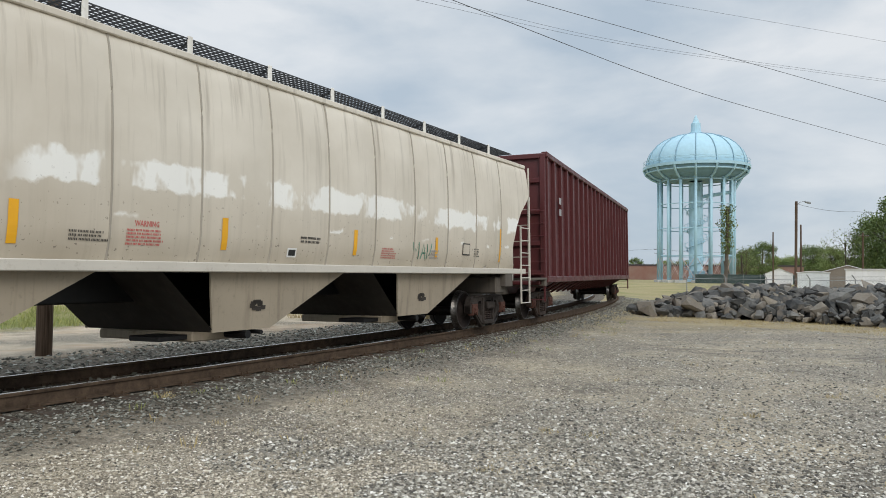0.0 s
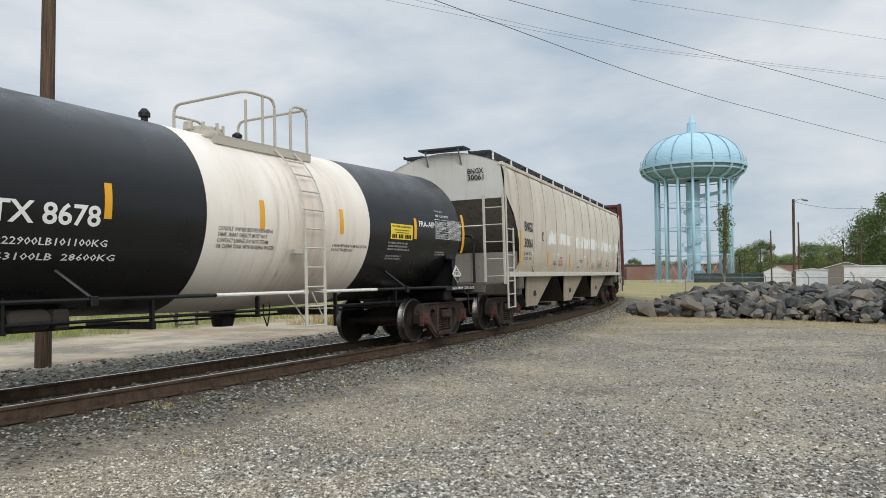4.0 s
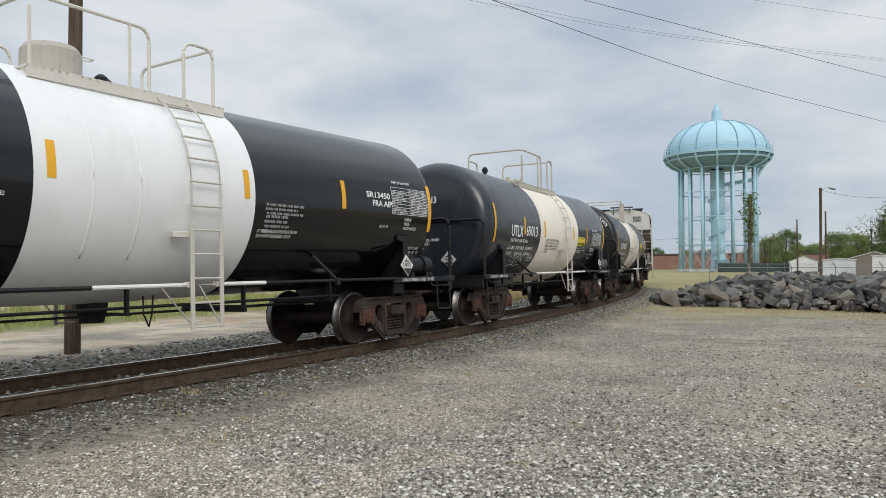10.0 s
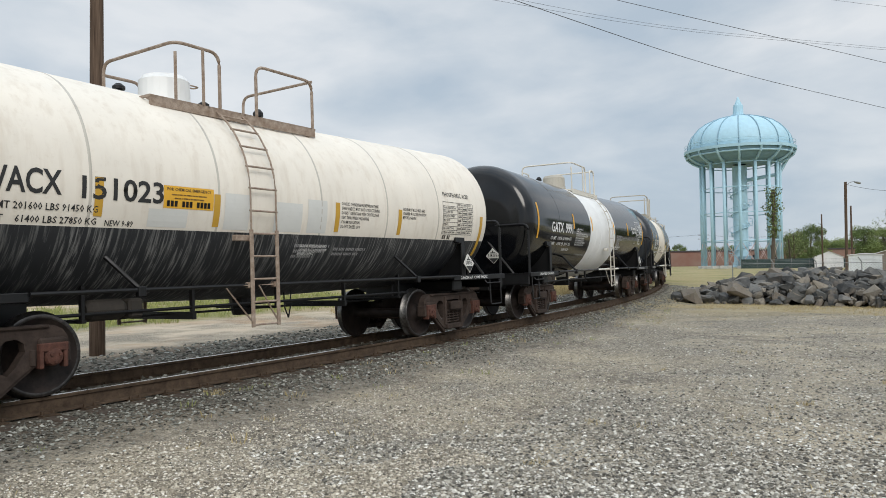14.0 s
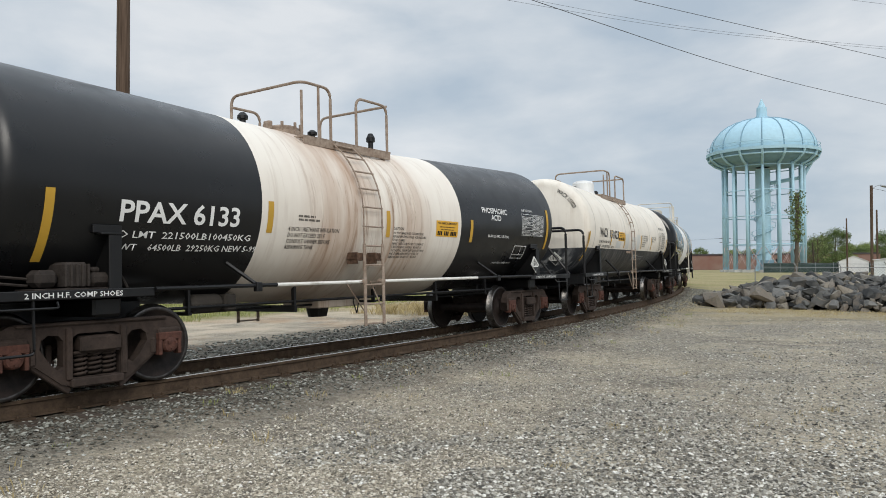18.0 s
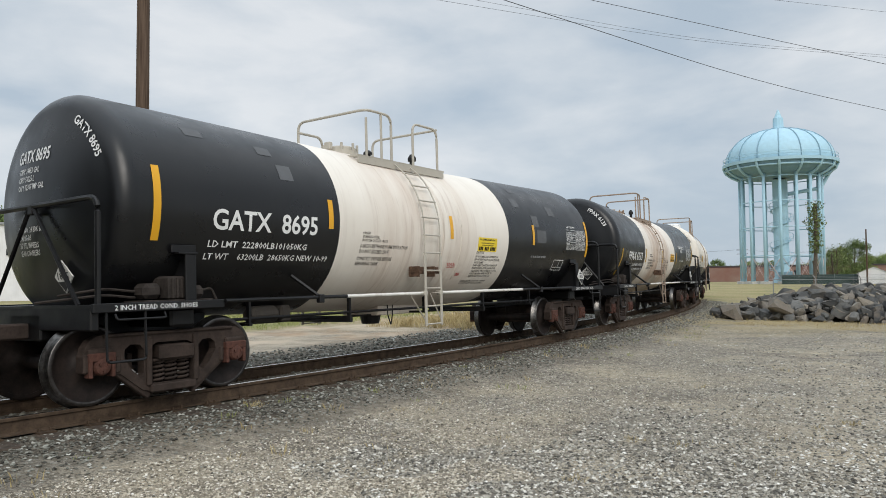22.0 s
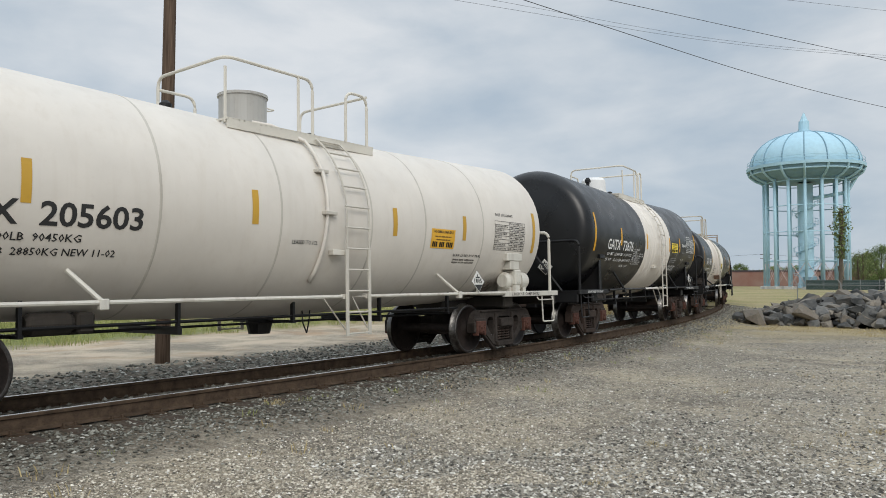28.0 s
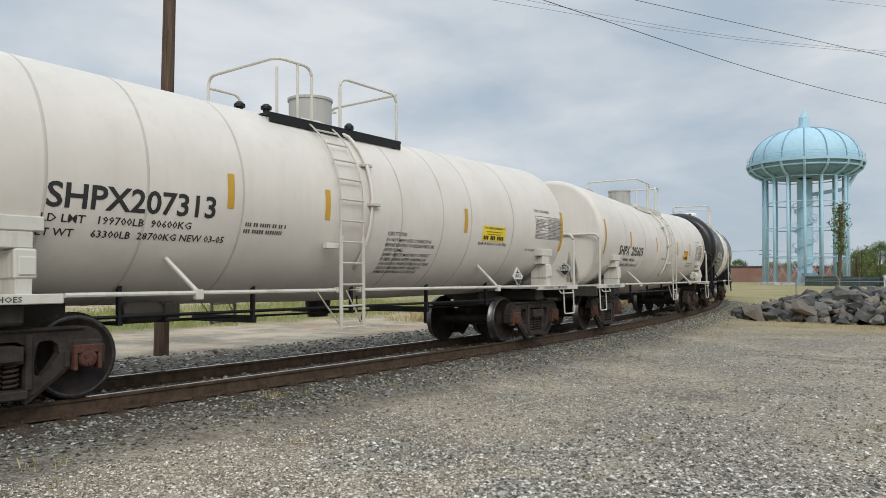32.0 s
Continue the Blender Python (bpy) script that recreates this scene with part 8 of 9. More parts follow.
        tube(bm, [(x * 0.75, y * 0.75, z), (x * 1.35, y * 1.35, z), (x * 1.35, y * 1.35, z + 1.0)], 0.05, 4)
    part("spiral_stair", bm, M_BLUE, tw)
    bm = bmesh.new()
    tube(bm, [(1.3, -0.3, 17.6), (7.3, -1.2, 18.6), (9.3, -1.6, 22.4)], 0.42, 6)
    part("catwalk", bm, M_BLUE, tw)
    bm = lathe(bmesh.new(), [(30.3, 1.35), (31.0, 1.30), (31.1, 1.02), (32.9, 0.95), (33.0, 0.74), (34.5, 0.16), (34.7, 0.0)], "z", 12)
    part("finial", bm, M_BLUE, tw)
    part("valve_house", box(bmesh.new(), -1.2, 1.0, -2.7, -1.3, -0.2, 2.2, 0.02), M_BLUED, tw)


M_RODS = paint("pale_rod_paint", (0.55, 0.42, 0.40), 0.5, 0.1, streak=False)
water_tower()

# ---- buildings, fence, lamps and poles in the distance ----
M_BRICK = Nodes("red_brick", 0.9, 0.0, 0.2)
_b = M_BRICK.nt.nodes.new("ShaderNodeTexBrick")
_b.inputs["Scale"].default_value = 4.0
_b.inputs["Color1"].default_value, _b.inputs["Color2"].default_value = (0.24, 0.085, 0.058, 1), (0.17, 0.06, 0.045, 1)
_b.inputs["Mortar"].default_value = (0.28, 0.22, 0.19, 1)
M_BRICK.nt.links.new(M_BRICK.co.outputs["Object"], _b.inputs["Vector"])
M_BRICK.color(M_BRICK.mix(M_BRICK.noise(0.3, 4), _b.outputs["Color"], (0.20, 0.075, 0.055)))
M_BRICK = M_BRICK.mat
M_ROOF = paint("dark_flat_roof", (0.06, 0.055, 0.055), 0.9, 0.2, streak=False)
M_DOOR = paint("dark_door_paint", (0.03, 0.032, 0.035), 0.5, 0.2, streak=False)
M_GLASS = paint("dark_window_glass", (0.02, 0.024, 0.03), 0.12, 0.05, streak=False)
M_METAL = paint("white_metal_siding", (0.70, 0.70, 0.71), 0.5, 0.22, (0.42, 0.40, 0.37))
M_SHED = paint("pale_grey_shed_paint", (0.60, 0.63, 0.65), 0.5, 0.2, (0.36, 0.35, 0.32))
M_FENCE = paint("dark_green_fence_screen", (0.022, 0.045, 0.042), 0.8, 0.2, streak=False)

bk = thing("brick_building", "long low red brick building with a flat roof", "building", at=pose(*polar(15.0, 225), 0, 0, -14.5))
part("wall", box(bmesh.new(), -40, 45, 0, 20, -0.5, 4.1), M_BRICK, bk)
part("roof", box(bmesh.new(), -40.2, 45.2, -0.2, 20.2, 4.1, 4.5), M_ROOF, bk)
for k in range(12):
    x = -34 + k * 6.6
    w = part("window", box(bmesh.new(), x - 1.5, x + 1.5, -0.06, 0.02, 1.3, 3.0), M_GLASS, bk)
    part("window_frame", box(bmesh.new(), x - 1.65, x + 1.65, -0.04, 0.015, 1.15, 1.3), M_CONC, w)
part("door", box(bmesh.new(), -13, -8.5, -0.08, 0.02, 0.0, 2.9), M_DOOR, bk)
part("wing", box(bmesh.new(), -3.0, 18, -12, -0.02, -0.5, 3.7), M_BRICK, bk)

fe = thing("screened_fence", "dark green screened fence round the tower base", "fence", at=pose(*polar(22.2, 150), 0, 0, -22.2))
for k in range(9):
    part("fence_screen", box(bmesh.new(), -8.2 + k * 2.9, -5.32 + k * 2.9, -0.02, 0.02, 0.0, 1.75), M_FENCE, fe)
    part("fence_post", tube(bmesh.new(), [(-8.23 + k * 2.9, 0, -0.2), (-8.23 + k * 2.9, 0, 1.9)], 0.04, 6), M_STEEL, fe)
part("notice", box(bmesh.new(), 4.2, 5.0, -0.08, -0.04, 0.9, 1.4), M_METAL, fe, "white notice board")

cf = thing("chain_link_fence", "galvanised chain-link fence with angled top arms", "fence", at=pose(*polar(29.0, 62), 0, 0, -29.0))
for k in range(9):
    x = -11.5 + k * 3.0
    part("fence_post", tube(bmesh.new(), [(x, 0, -0.2), (x, 0, 1.45), (x - 0.22, -0.1, 1.80)], 0.04, 6), M_STEEL, cf)
part("top_rail", tube(bmesh.new(), [(-12, 0, 1.38), (14, 0, 1.38)], 0.028, 6), M_STEEL, cf)
for i in range(3):
    part("barbed_wire", tube(bmesh.new(), [(-12, -0.03 * i - 0.02, 1.5 + 0.1 * i), (14, -0.03 * i - 0.02, 1.5 + 0.1 * i)], 0.006, 4), M_STEEL, cf)
bm = bmesh.new()
for i in range(130):
    x = -11.5 + i * 0.2
    for d in (-1, 1):
        vs = [bm.verts.new(p) for p in ((x, 0.01, 0.0), (x + 0.012, 0.01, 0.0), (x + d * 1.38 + 0.012, 0.01, 1.38), (x + d * 1.38, 0.01, 1.38))]
        bm.faces.new(vs)
tagged(part("wire_mesh", bm, M_STEEL, cf), kind="stuff")


def shed(az, dist, w, d, h, turn, label, mat=M_SHED, roof=0.35):
    s = thing("storage_shed", label, "shed", at=pose(*polar(az, dist), 0, 0, turn))
    bm = bmesh.new()
    five = [(-w / 2, -0.4), (w / 2, -0.4), (w / 2, h), (0, h + roof), (-w / 2, h)]
    f, b = [bm.verts.new((x, -d / 2, z)) for x, z in five], [bm.verts.new((x, d / 2, z)) for x, z in five]
    bm.faces.new(f), bm.faces.new(b)
    for i in range(5):
        bm.faces.new((f[i], f[(i + 1) % 5], b[(i + 1) % 5], b[i]))
    part("wall", bm, mat, s)
    bm = bmesh.new()
    e = 0.12
    pts = [(-w / 2 - e, h), (0, h + roof), (w / 2 + e, h), (w / 2 + e, h + 0.06), (0, h + roof + 0.07), (-w / 2 - e, h + 0.06)]
    f = [bm.verts.new((x, -d / 2 - e, z)) for x, z in pts]
    b = [bm.verts.new((x, d / 2 + e, z)) for x, z in pts]
    bm.faces.new(f), bm.faces.new(b)
    for i in range(6):
        bm.faces.new((f[i], f[(i + 1) % 6], b[(i + 1) % 6], b[i]))
    part("roof", bm, M_METAL, s)
    n = int(w / 0.6)
    for i in range(1, n):
        part("siding_seam", box(bmesh.new(), -w / 2 + i * w / n - 0.02, -w / 2 + i * w / n + 0.02, -d / 2 - 0.03, -d / 2, -0.2, h - 0.02), mat, s)
    return s


shed(26.9, 86, 2.95, 2.6, 1.98, -27, "small pale grey storage shed behind the rocks", roof=0.16)
shed(32.4, 84, 10.2, 3.0, 2.36, -32, "long white storage shed behind the rocks", M_METAL, 0.02)
shed(29.0, 105, 6.6, 4.0, 2.0, -29, "weathered shed with a pale metal roof", paint("brown_shed_wall", (0.20, 0.17, 0.14), 0.8, 0.3), 1.0)
shed(24.7, 150, 4.6, 5.0, 1.9, -24, "small white house with a low gable roof", M_METAL, 1.0)

lamp = thing("street_lamp", "dark wooden street lamp pole with a grey lamp head", "street lamp", at=pose(*polar(25.78, 105)))
part("pole", tube(bmesh.new(), [(0, 0, -0.5), (0.12, 0, 11.3)], 0.17, 10), M_POLE, lamp)
part("lamp_arm", tube(bmesh.new(), rounded([(0.1, 0, 10.6), (0.5, -0.1, 11.2), (1.2, -0.2, 11.35)], 0.3), 0.04, 6), M_STEEL, lamp)
bm = lathe(bmesh.new(), [(0.0, 0.0), (0.05, 0.14), (0.35, 0.24), (0.75, 0.22), (0.85, 0.0)], "x", 12)
bmesh.ops.transform(bm, matrix=Matrix.Translation((1.1, -0.2, 11.25)) @ Matrix.Rotation(radians(12), 4, "Y") @ Matrix.Diagonal((1, 1, 0.6, 1)), verts=bm.verts[:])
part("lamp_head", bm, M_STEEL, lamp, "grey cobra lamp head")
wood_pole("utility_pole", "dark wooden utility pole near the street lamp", *polar(26.12, 112)[:2], 8.7, 0.14)
wood_pole("utility_pole", "thin grey wooden utility pole", *polar(24.33, 125)[:2], 8.4, 0.13)
wood_pole("utility_pole", "grey wooden utility pole by the trees", *polar(29.9, 120)[:2], 7.9, 0.16, arms=((7.4, 1.0, 20),))
wood_pole("utility_pole", "distant utility pole with two crossarms", *polar(16.5, 240)[:2], 10.0, 0.16, arms=((9.4, 1.6, -16), (8.2, 1.6, -16)))
wood_pole("utility_pole", "small grey post among the far trees", *polar(22.55, 190)[:2], 7.4, 0.13, arms=((7.0, 1.3, -20),))
wire("power_wire", [polar(26.0, 105, 10.9), polar(29.5, 112, 10.3), polar(36, 120, 10.6)], 0.02, 0.3)
wire("power_wire", [polar(4, 260, 8.9), polar(16.5, 240, 9.6), polar(22.5, 190, 7.2)], 0.03, 0.6)

# white metal building behind the track
wb = thing("metal_building", "long white metal building beyond the grass", "building", at=pose(*polar(-33.5, 80), 0, 0, 33.5))
part("wall", box(bmesh.new(), -16, 22, 0, 16, -0.4, 7.2), M_METAL, wb)
part("roof", box(bmesh.new(), -16.2, 22.2, -0.25, 16.2, 7.2, 7.42), M_STEEL, wb)
for k in range(12):
    part("wall_seam", box(bmesh.new(), -14.5 + 3.1 * k, -14.42 + 3.1 * k, -0.03, -0.002, -0.2, 7.15), M_METAL, wb)
dr = part("door", box(bmesh.new(), 0.2, 5.6, -0.05, -0.003, -0.2, 3.4), M_METAL, wb, "white roller door")
part("door_frame", box(bmesh.new(), 0.05, 5.75, -0.07, -0.004, 3.4, 3.52), M_STEEL, dr)
part("vent", box(bmesh.new(), -4.4, -3.2, -0.08, -0.003, 4.3, 4.9), M_GLASS, wb, "dark wall vent")
mast = thing("radio_mast", "slim steel radio mast above the trees", "mast", at=pose(*polar(-37.6, 190)))
part("mast", tube(bmesh.new(), [(0, 0, 0), (0, 0, 22.0)], 0.25, 6), M_STEEL, mast)
for k in range(6):
    a = k * math.tau / 6
    part("antenna", box(bmesh.new(), 1.3 * math.cos(a) - 0.15, 1.3 * math.cos(a) + 0.15, 1.3 * math.sin(a) - 0.15, 1.3 * math.sin(a) + 0.15, 20.2, 22.4), M_METAL, mast)
    part("antenna_arm", tube(bmesh.new(), [(0, 0, 21.2), (1.3 * math.cos(a), 1.3 * math.sin(a), 21.2)], 0.08, 5), M_STEEL, mast)


# ---- trees ----
def leaf_material(name, lo, hi):
    m = Nodes(name, 0.75, 0.0, 0.3)
    c = m.ramp(m.random("island"), (0.0, lo), (1.0, hi))
    c = m.mix(m.math("MULTIPLY", m.random("object"), 0.35), c, tuple((a + b) * 0.42 for a, b in zip(lo, hi)))
    m.color(c)
    m.b.inputs["Transmission Weight"].default_value = 0.0
    return m.mat


M_LEAF = leaf_material("spring_leaves", (0.10, 0.14, 0.040), (0.30, 0.37, 0.13))
M_LEAFD = leaf_material("dark_leaves", (0.06, 0.095, 0.030), (0.19, 0.25, 0.085))
M_IVY = leaf_material("ivy_leaves", (0.06, 0.085, 0.026), (0.18, 0.22, 0.07))
M_BARK = rusty("grey_brown_bark", (0.06, 0.048, 0.038), (0.15, 0.125, 0.10), 0.95, 4)


def tree_meshes(seed, h, w, leaf, count, trunk=0.22, bare=False, low=0.25):
    """A trunk with limbs, and a crown of many small leaves in uneven clumps."""
    rng = random.Random(seed)
    bm = bmesh.new()
    tube(bm, [(0, 0, -0.4), (rng.uniform(-0.1, 0.1), rng.uniform(-0.1, 0.1), h * 0.35), (rng.uniform(-0.4, 0.4), rng.uniform(-0.4, 0.4), h * 0.8)], trunk, 8)
    clumps = []
    for k in range(44 if not bare else 46):
        z = h * (low + (0.97 - low) * rng.random() ** 0.8)
        u = (z / h - low) / (1 - low)
        reach = w * 0.5 * math.sin(math.pi * min(1, max(0.06, 0.12 + 0.80 * u))) ** 0.7
        a = rng.uniform(0, math.tau)
        r = reach * math.sqrt(rng.random())
        c = Vector((r * math.cos(a), r * math.sin(a), z))
        clumps.append((c, w * rng.uniform(0.10, 0.20)))
        base = Vector((0, 0, max(h * 0.18, z - r * 0.9 - 0.5)))
        midp = base.lerp(c, 0.5) + Vector((rng.uniform(-0.3, 0.3), rng.uniform(-0.3, 0.3), 0.2))
        tube(bm, [base, midp, c], trunk * (0.22 if not bare else 0.14), 4)
        if bare:
            for _ in range(5):
                d = Vector((rng.gauss(0, 1), rng.gauss(0, 1), rng.gauss(0.5, 0.8))).normalized() * w * 0.13
                tube(bm, [c, c + d], trunk * 0.06, 3)
    wood = to_mesh(bm, "trunk", M_BARK)
    vs, fs = [], []
    for i in range(count):
        c, r = clumps[i % len(clumps)]
        d = Vector((rng.gauss(0, 1), rng.gauss(0, 1), rng.gauss(0, 0.8)))
        d = d.normalized() * r * rng.random() ** 0.4
        p = c + d
        u = Vector((rng.gauss(0, 1), rng.gauss(0, 1), rng.gauss(0, 1))).normalized()
        v = u.cross(Vector((rng.gauss(0, 1), rng.gauss(0, 1), rng.gauss(0, 1)))).normalized()
        s = leaf * rng.uniform(0.6, 1.3)
        n = len(vs)
        vs += [p - u * s, p + v * s * 0.6, p + u * s, p - v * s * 0.6]
        fs.append((n, n + 1, n + 2, n + 3))
    return wood, vs, fs


def crown_mesh(vs, fs, mat):
    me = bpy.data.meshes.new("crown")
    me.from_pydata([tuple(v) for v in vs], [], fs)
    me.materials.append(mat)
    return me


KINDS = []
for seed, h, w, mat, cnt in ((1, 12, 11, M_LEAF, 9000), (2, 14, 12, M_LEAFD, 10000), (3, 11, 10, M_LEAF, 8000), (4, 13, 13, M_LEAFD, 10000), (5, 10, 11, M_LEAF, 8000)):
    wood, vs, fs = tree_meshes(seed, h, w, 0.20, cnt, low=0.12)
    KINDS.append((wood, crown_mesh(vs, fs, mat)))
TREE_NO = [0]


def tree(kind, az, dist, size, label="leafy green tree in the far treeline", z=0.0, group="far treeline"):
    wood, crown = KINDS[kind]
    TREE_NO[0] += 1
    t = thing("tree", label, "tree", group, Matrix.Translation(polar(az, dist, z)) @ Matrix.Rotation(TREE_NO[0] * 2.4, 4, "Z"))
    for nm, me in (("trunk", wood), ("crown", crown)):
        o = part(nm, me, None, t)
        o.scale = (size, size, size)


rng = random.Random(21)
for k in range(36):
    az = 20.8 + k * 0.48 + rng.uniform(-0.3, 0.3)
    dist = 215 + rng.uniform(0, 60)
    tree(rng.randrange(5), az, dist, rng.uniform(0.40, 0.72) * (0.85 if az < 23.5 else 1.0 if az < 29 else 1.2))
for k in range(14):
    tree(rng.randrange(5), 12.0 + k * 0.75 + rng.uniform(-0.3, 0.3), 290 + rng.uniform(0, 40), rng.uniform(0.42, 0.62))
for az, dist, size in ((31.2, 150, 0.92), (32.6, 140, 1.05), (34.2, 135, 1.0), (30.4, 165, 0.72), (36, 130, 1.1), (28.0, 175, 0.62), (26.9, 180, 0.60), (23.6, 190, 0.66)):
    tree(rng.choice((1, 3, 0)), az, dist, size, "large leafy tree behind the sheds")
for k in range(16):
    tree(rng.randrange(5), -48 + k * 1.9 + rng.uniform(-0.4, 0.4), 112 + rng.uniform(0, 25), rng.uniform(0.78, 1.02), "leafy green tree behind the white building", group="trees behind the building")
# one bare pale tree among the leafy ones, and a small one by the tower
for az, dist, sz, seed in ((28.9, 150, 9.6, 31), (22.3, 170, 7.4, 32)):
    wood, vs, fs = tree_meshes(seed, sz, sz * 0.95, 0.14, 900, 0.16, True, 0.3)
    t = thing("tree", "thinly leafed pale tree in early spring", "tree", "", pose(*polar(az, dist)))
    part("trunk", wood, None, t)
    part("crown", crown_mesh(vs, fs, M_LEAF), None, t)
# the ivy-clad trunk before the tower
iv = thing("ivy_clad_trunk", "topped tree trunk clad in ivy before the tower", "tree", "", pose(*polar(21.26, 110)))
rng = random.Random(8)
part("trunk", tube(bmesh.new(), [(-0.25, 0, -0.3), (-0.15, 0, 2.0), (0.05, 0, 6), (0.1, 0, 11.2)], 0.26, 8), M_BARK, iv)
vs, fs = [], []
for i in range(1150):
    z = 4.6 + 6.9 * rng.random()
    a, r = rng.uniform(0, math.tau), (0.25 + 0.80 * rng.random() ** 1.5) * (1.0 + 0.25 * math.sin(z * 2.3)) * (1.15 if z > 7 else 0.85)
    p = Vector((r * math.cos(a), r * math.sin(a), z))
    u = Vector((rng.gauss(0, 1), rng.gauss(0, 1), rng.gauss(0, 1))).normalized()
    v = u.cross(Vector((rng.gauss(0, 1), rng.gauss(0, 1), rng.gauss(0, 1)))).normalized()
    s = rng.uniform(0.07, 0.15)
    n = len(vs)
    vs += [p - u * s, p + v * s, p + u * s, p - v * s]
    fs.append((n, n + 1, n + 2, n + 3))
part("ivy", crown_mesh(vs, fs, M_IVY), None, iv, "sparse ivy leaves")
part("stump_branch", tube(bmesh.new(), [(-0.4, 0, -0.2), (-0.2, 0, 1.5), (-0.35, 0.1, 3.6)], 0.12, 6), M_BARK, iv)

# ---- the rock pile ----
M_ROCK = Nodes("broken_grey_stone", 0.85, 0.0, 0.3)
_c = M_ROCK.ramp(M_ROCK.math("FRACT", M_ROCK.math("ADD", M_ROCK.random("object"), M_ROCK.random("island"))), (0.0, (0.032, 0.033, 0.033)), (0.35, (0.070, 0.071, 0.069)), (0.60, (0.145, 0.143, 0.134)), (0.78, (0.245, 0.215, 0.170)), (1.0, (0.125, 0.108, 0.088)))
_c = M_ROCK.mix(M_ROCK.ramp(M_ROCK.noise(2.2, 7, 0.65), (0.45, 0.0), (0.70, 0.5)), _c, (0.21, 0.20, 0.18))
_c = M_ROCK.mix(M_ROCK.ramp(M_ROCK.noise(1.1, 5, 0.6), (0.56, 0.0), (0.70, 0.5)), _c, (0.17, 0.125, 0.085))
M_ROCK.color(M_ROCK.mix(M_ROCK.ramp(M_ROCK.noise(11, 5), (0.5, 0.0), (0.75, 0.55)), _c, (0.055, 0.058, 0.060)))
M_ROCK.bump(M_ROCK.noise(7, 9, 0.7), 0.6, 0.04)
M_ROCK = M_ROCK.mat


def rock_mesh(seed):
    """A stone split from a quarry face: uneven, with flat facets, sharp edges and two broad broken sides."""
    rng = random.Random(seed)
    bm = bmesh.new()
    wide, tall = rng.uniform(0.36, 0.50), rng.uniform(0.26, 0.42)
    for _ in range(13):
        d = Vector((rng.gauss(0, 1), rng.gauss(0, 1), rng.gauss(0, 1))).normalized() * rng.uniform(0.85, 1.25)
        bm.verts.new((d.x * 0.56, d.y * wide, d.z * tall))
    bmesh.ops.convex_hull(bm, input=bm.verts[:])
    for _ in range(2):
        d = Vector((rng.gauss(0, 1), rng.gauss(0, 1), rng.gauss(0, 0.9))).normalized()
        reach = max(v.co.dot(d) for v in bm.verts)
        cut = bmesh.ops.bisect_plane(bm, geom=bm.verts[:] + bm.edges[:] + bm.faces[:], plane_co=d * reach * rng.uniform(0.5, 0.75), plane_no=d, clear_outer=True)
        edges = [e for e in cut["geom_cut"] if isinstance(e, bmesh.types.BMEdge)]
        if edges:
            bmesh.ops.contextual_create(bm, geom=edges)
    for v in [v for v in bm.verts if not v.link_faces]:
        bm.verts.remove(v)
    bmesh.ops.dissolve_limit(bm, angle_limit=radians(9), verts=bm.verts[:], edges=bm.edges[:])
    return to_mesh(bm, "rock", M_ROCK)


# Near-black core colour paints the shade in the gaps between rocks.
M_RUBBLE = rusty("gap_shade_rubble", (0.025, 0.025, 0.024), (0.075, 0.072, 0.066), 0.95, 5)
ROCKS = [rock_mesh(100 + i) for i in range(22)]
pile = thing("rock_pile", "long heap of broken dark grey rocks on the lot", "rock pile")


def pile_foot(az):
    return 31.2 - 0.16 * (az - 15)


def pile_height(az, r):
    u = (r - pile_foot(az)) / 7.5
    top = float(np.interp(az, (14.6, 15.6, 17.5, 20, 22, 24, 26, 28, 30, 33, 37), (0.10, 0.34, 0.62, 0.92, 1.08, 1.14, 1.18, 1.04, 1.20, 1.32, 1.3)))
    return top * max(0.0, math.sin(math.pi * min(1, max(0, u))) ** 0.55)


bm = bmesh.new()
grid = [[bm.verts.new((*polar(az, pile_foot(az) + 0.5 + r)[:2], max(-0.05, pile_height(az, pile_foot(az) + 0.5 + r) * 0.66 - 0.16))) for r in np.linspace(0, 6.6, 14)] for az in np.linspace(15.6, 40, 60)]
for a, b in zip(grid, grid[1:]):
    for i in range(13):
        bm.faces.new((a[i], a[i + 1], b[i + 1], b[i]))
part("rubble", bm, M_RUBBLE, pile, "rubble between the rocks, coloured near black as gap shade")
rng = random.Random(77)
placed = 0
heap = bmesh.new()
for k in range(960):
    az = 14.9 + 23 * rng.random() ** 1.1
    u = rng.random() ** 1.35
    r = pile_foot(az) + 0.1 + u * 5.2
    hz = pile_height(az, r)
    size = rng.choice((0.28, 0.38, 0.46, 0.56, 0.70, 0.92)) * (0.85 if az < 17 else 1.0)
    if u < 0.06:
        size *= 0.75
    x, y, _ = polar(az, r)
    m = Matrix.Translation((x, y, max(0.13 * size, hz - 0.12 + rng.uniform(-0.10, 0.14)))) @ Euler((rng.gauss(0, 0.6), rng.gauss(0, 0.6), rng.uniform(0, 6.28))).to_matrix().to_4x4()
    grow = (size, size * rng.uniform(0.8, 1.1), size * rng.uniform(0.8, 1.25))
    if placed < 290 and (u < 0.30 or size > 0.9):
        o = part("rock", ROCKS[k % 22], None, pile, "", m)
        o.scale = grow
        placed += 1
    else:
        had = len(heap.verts)
        heap.from_mesh(ROCKS[k % 22])
        heap.verts.ensure_lookup_table()
        bmesh.ops.transform(heap, matrix=m @ Matrix.Diagonal((*grow, 1)), verts=heap.verts[had:])
tagged(part("rubble_fill", heap, M_ROCK, pile, "smaller broken rocks behind and between"), kind="stuff")
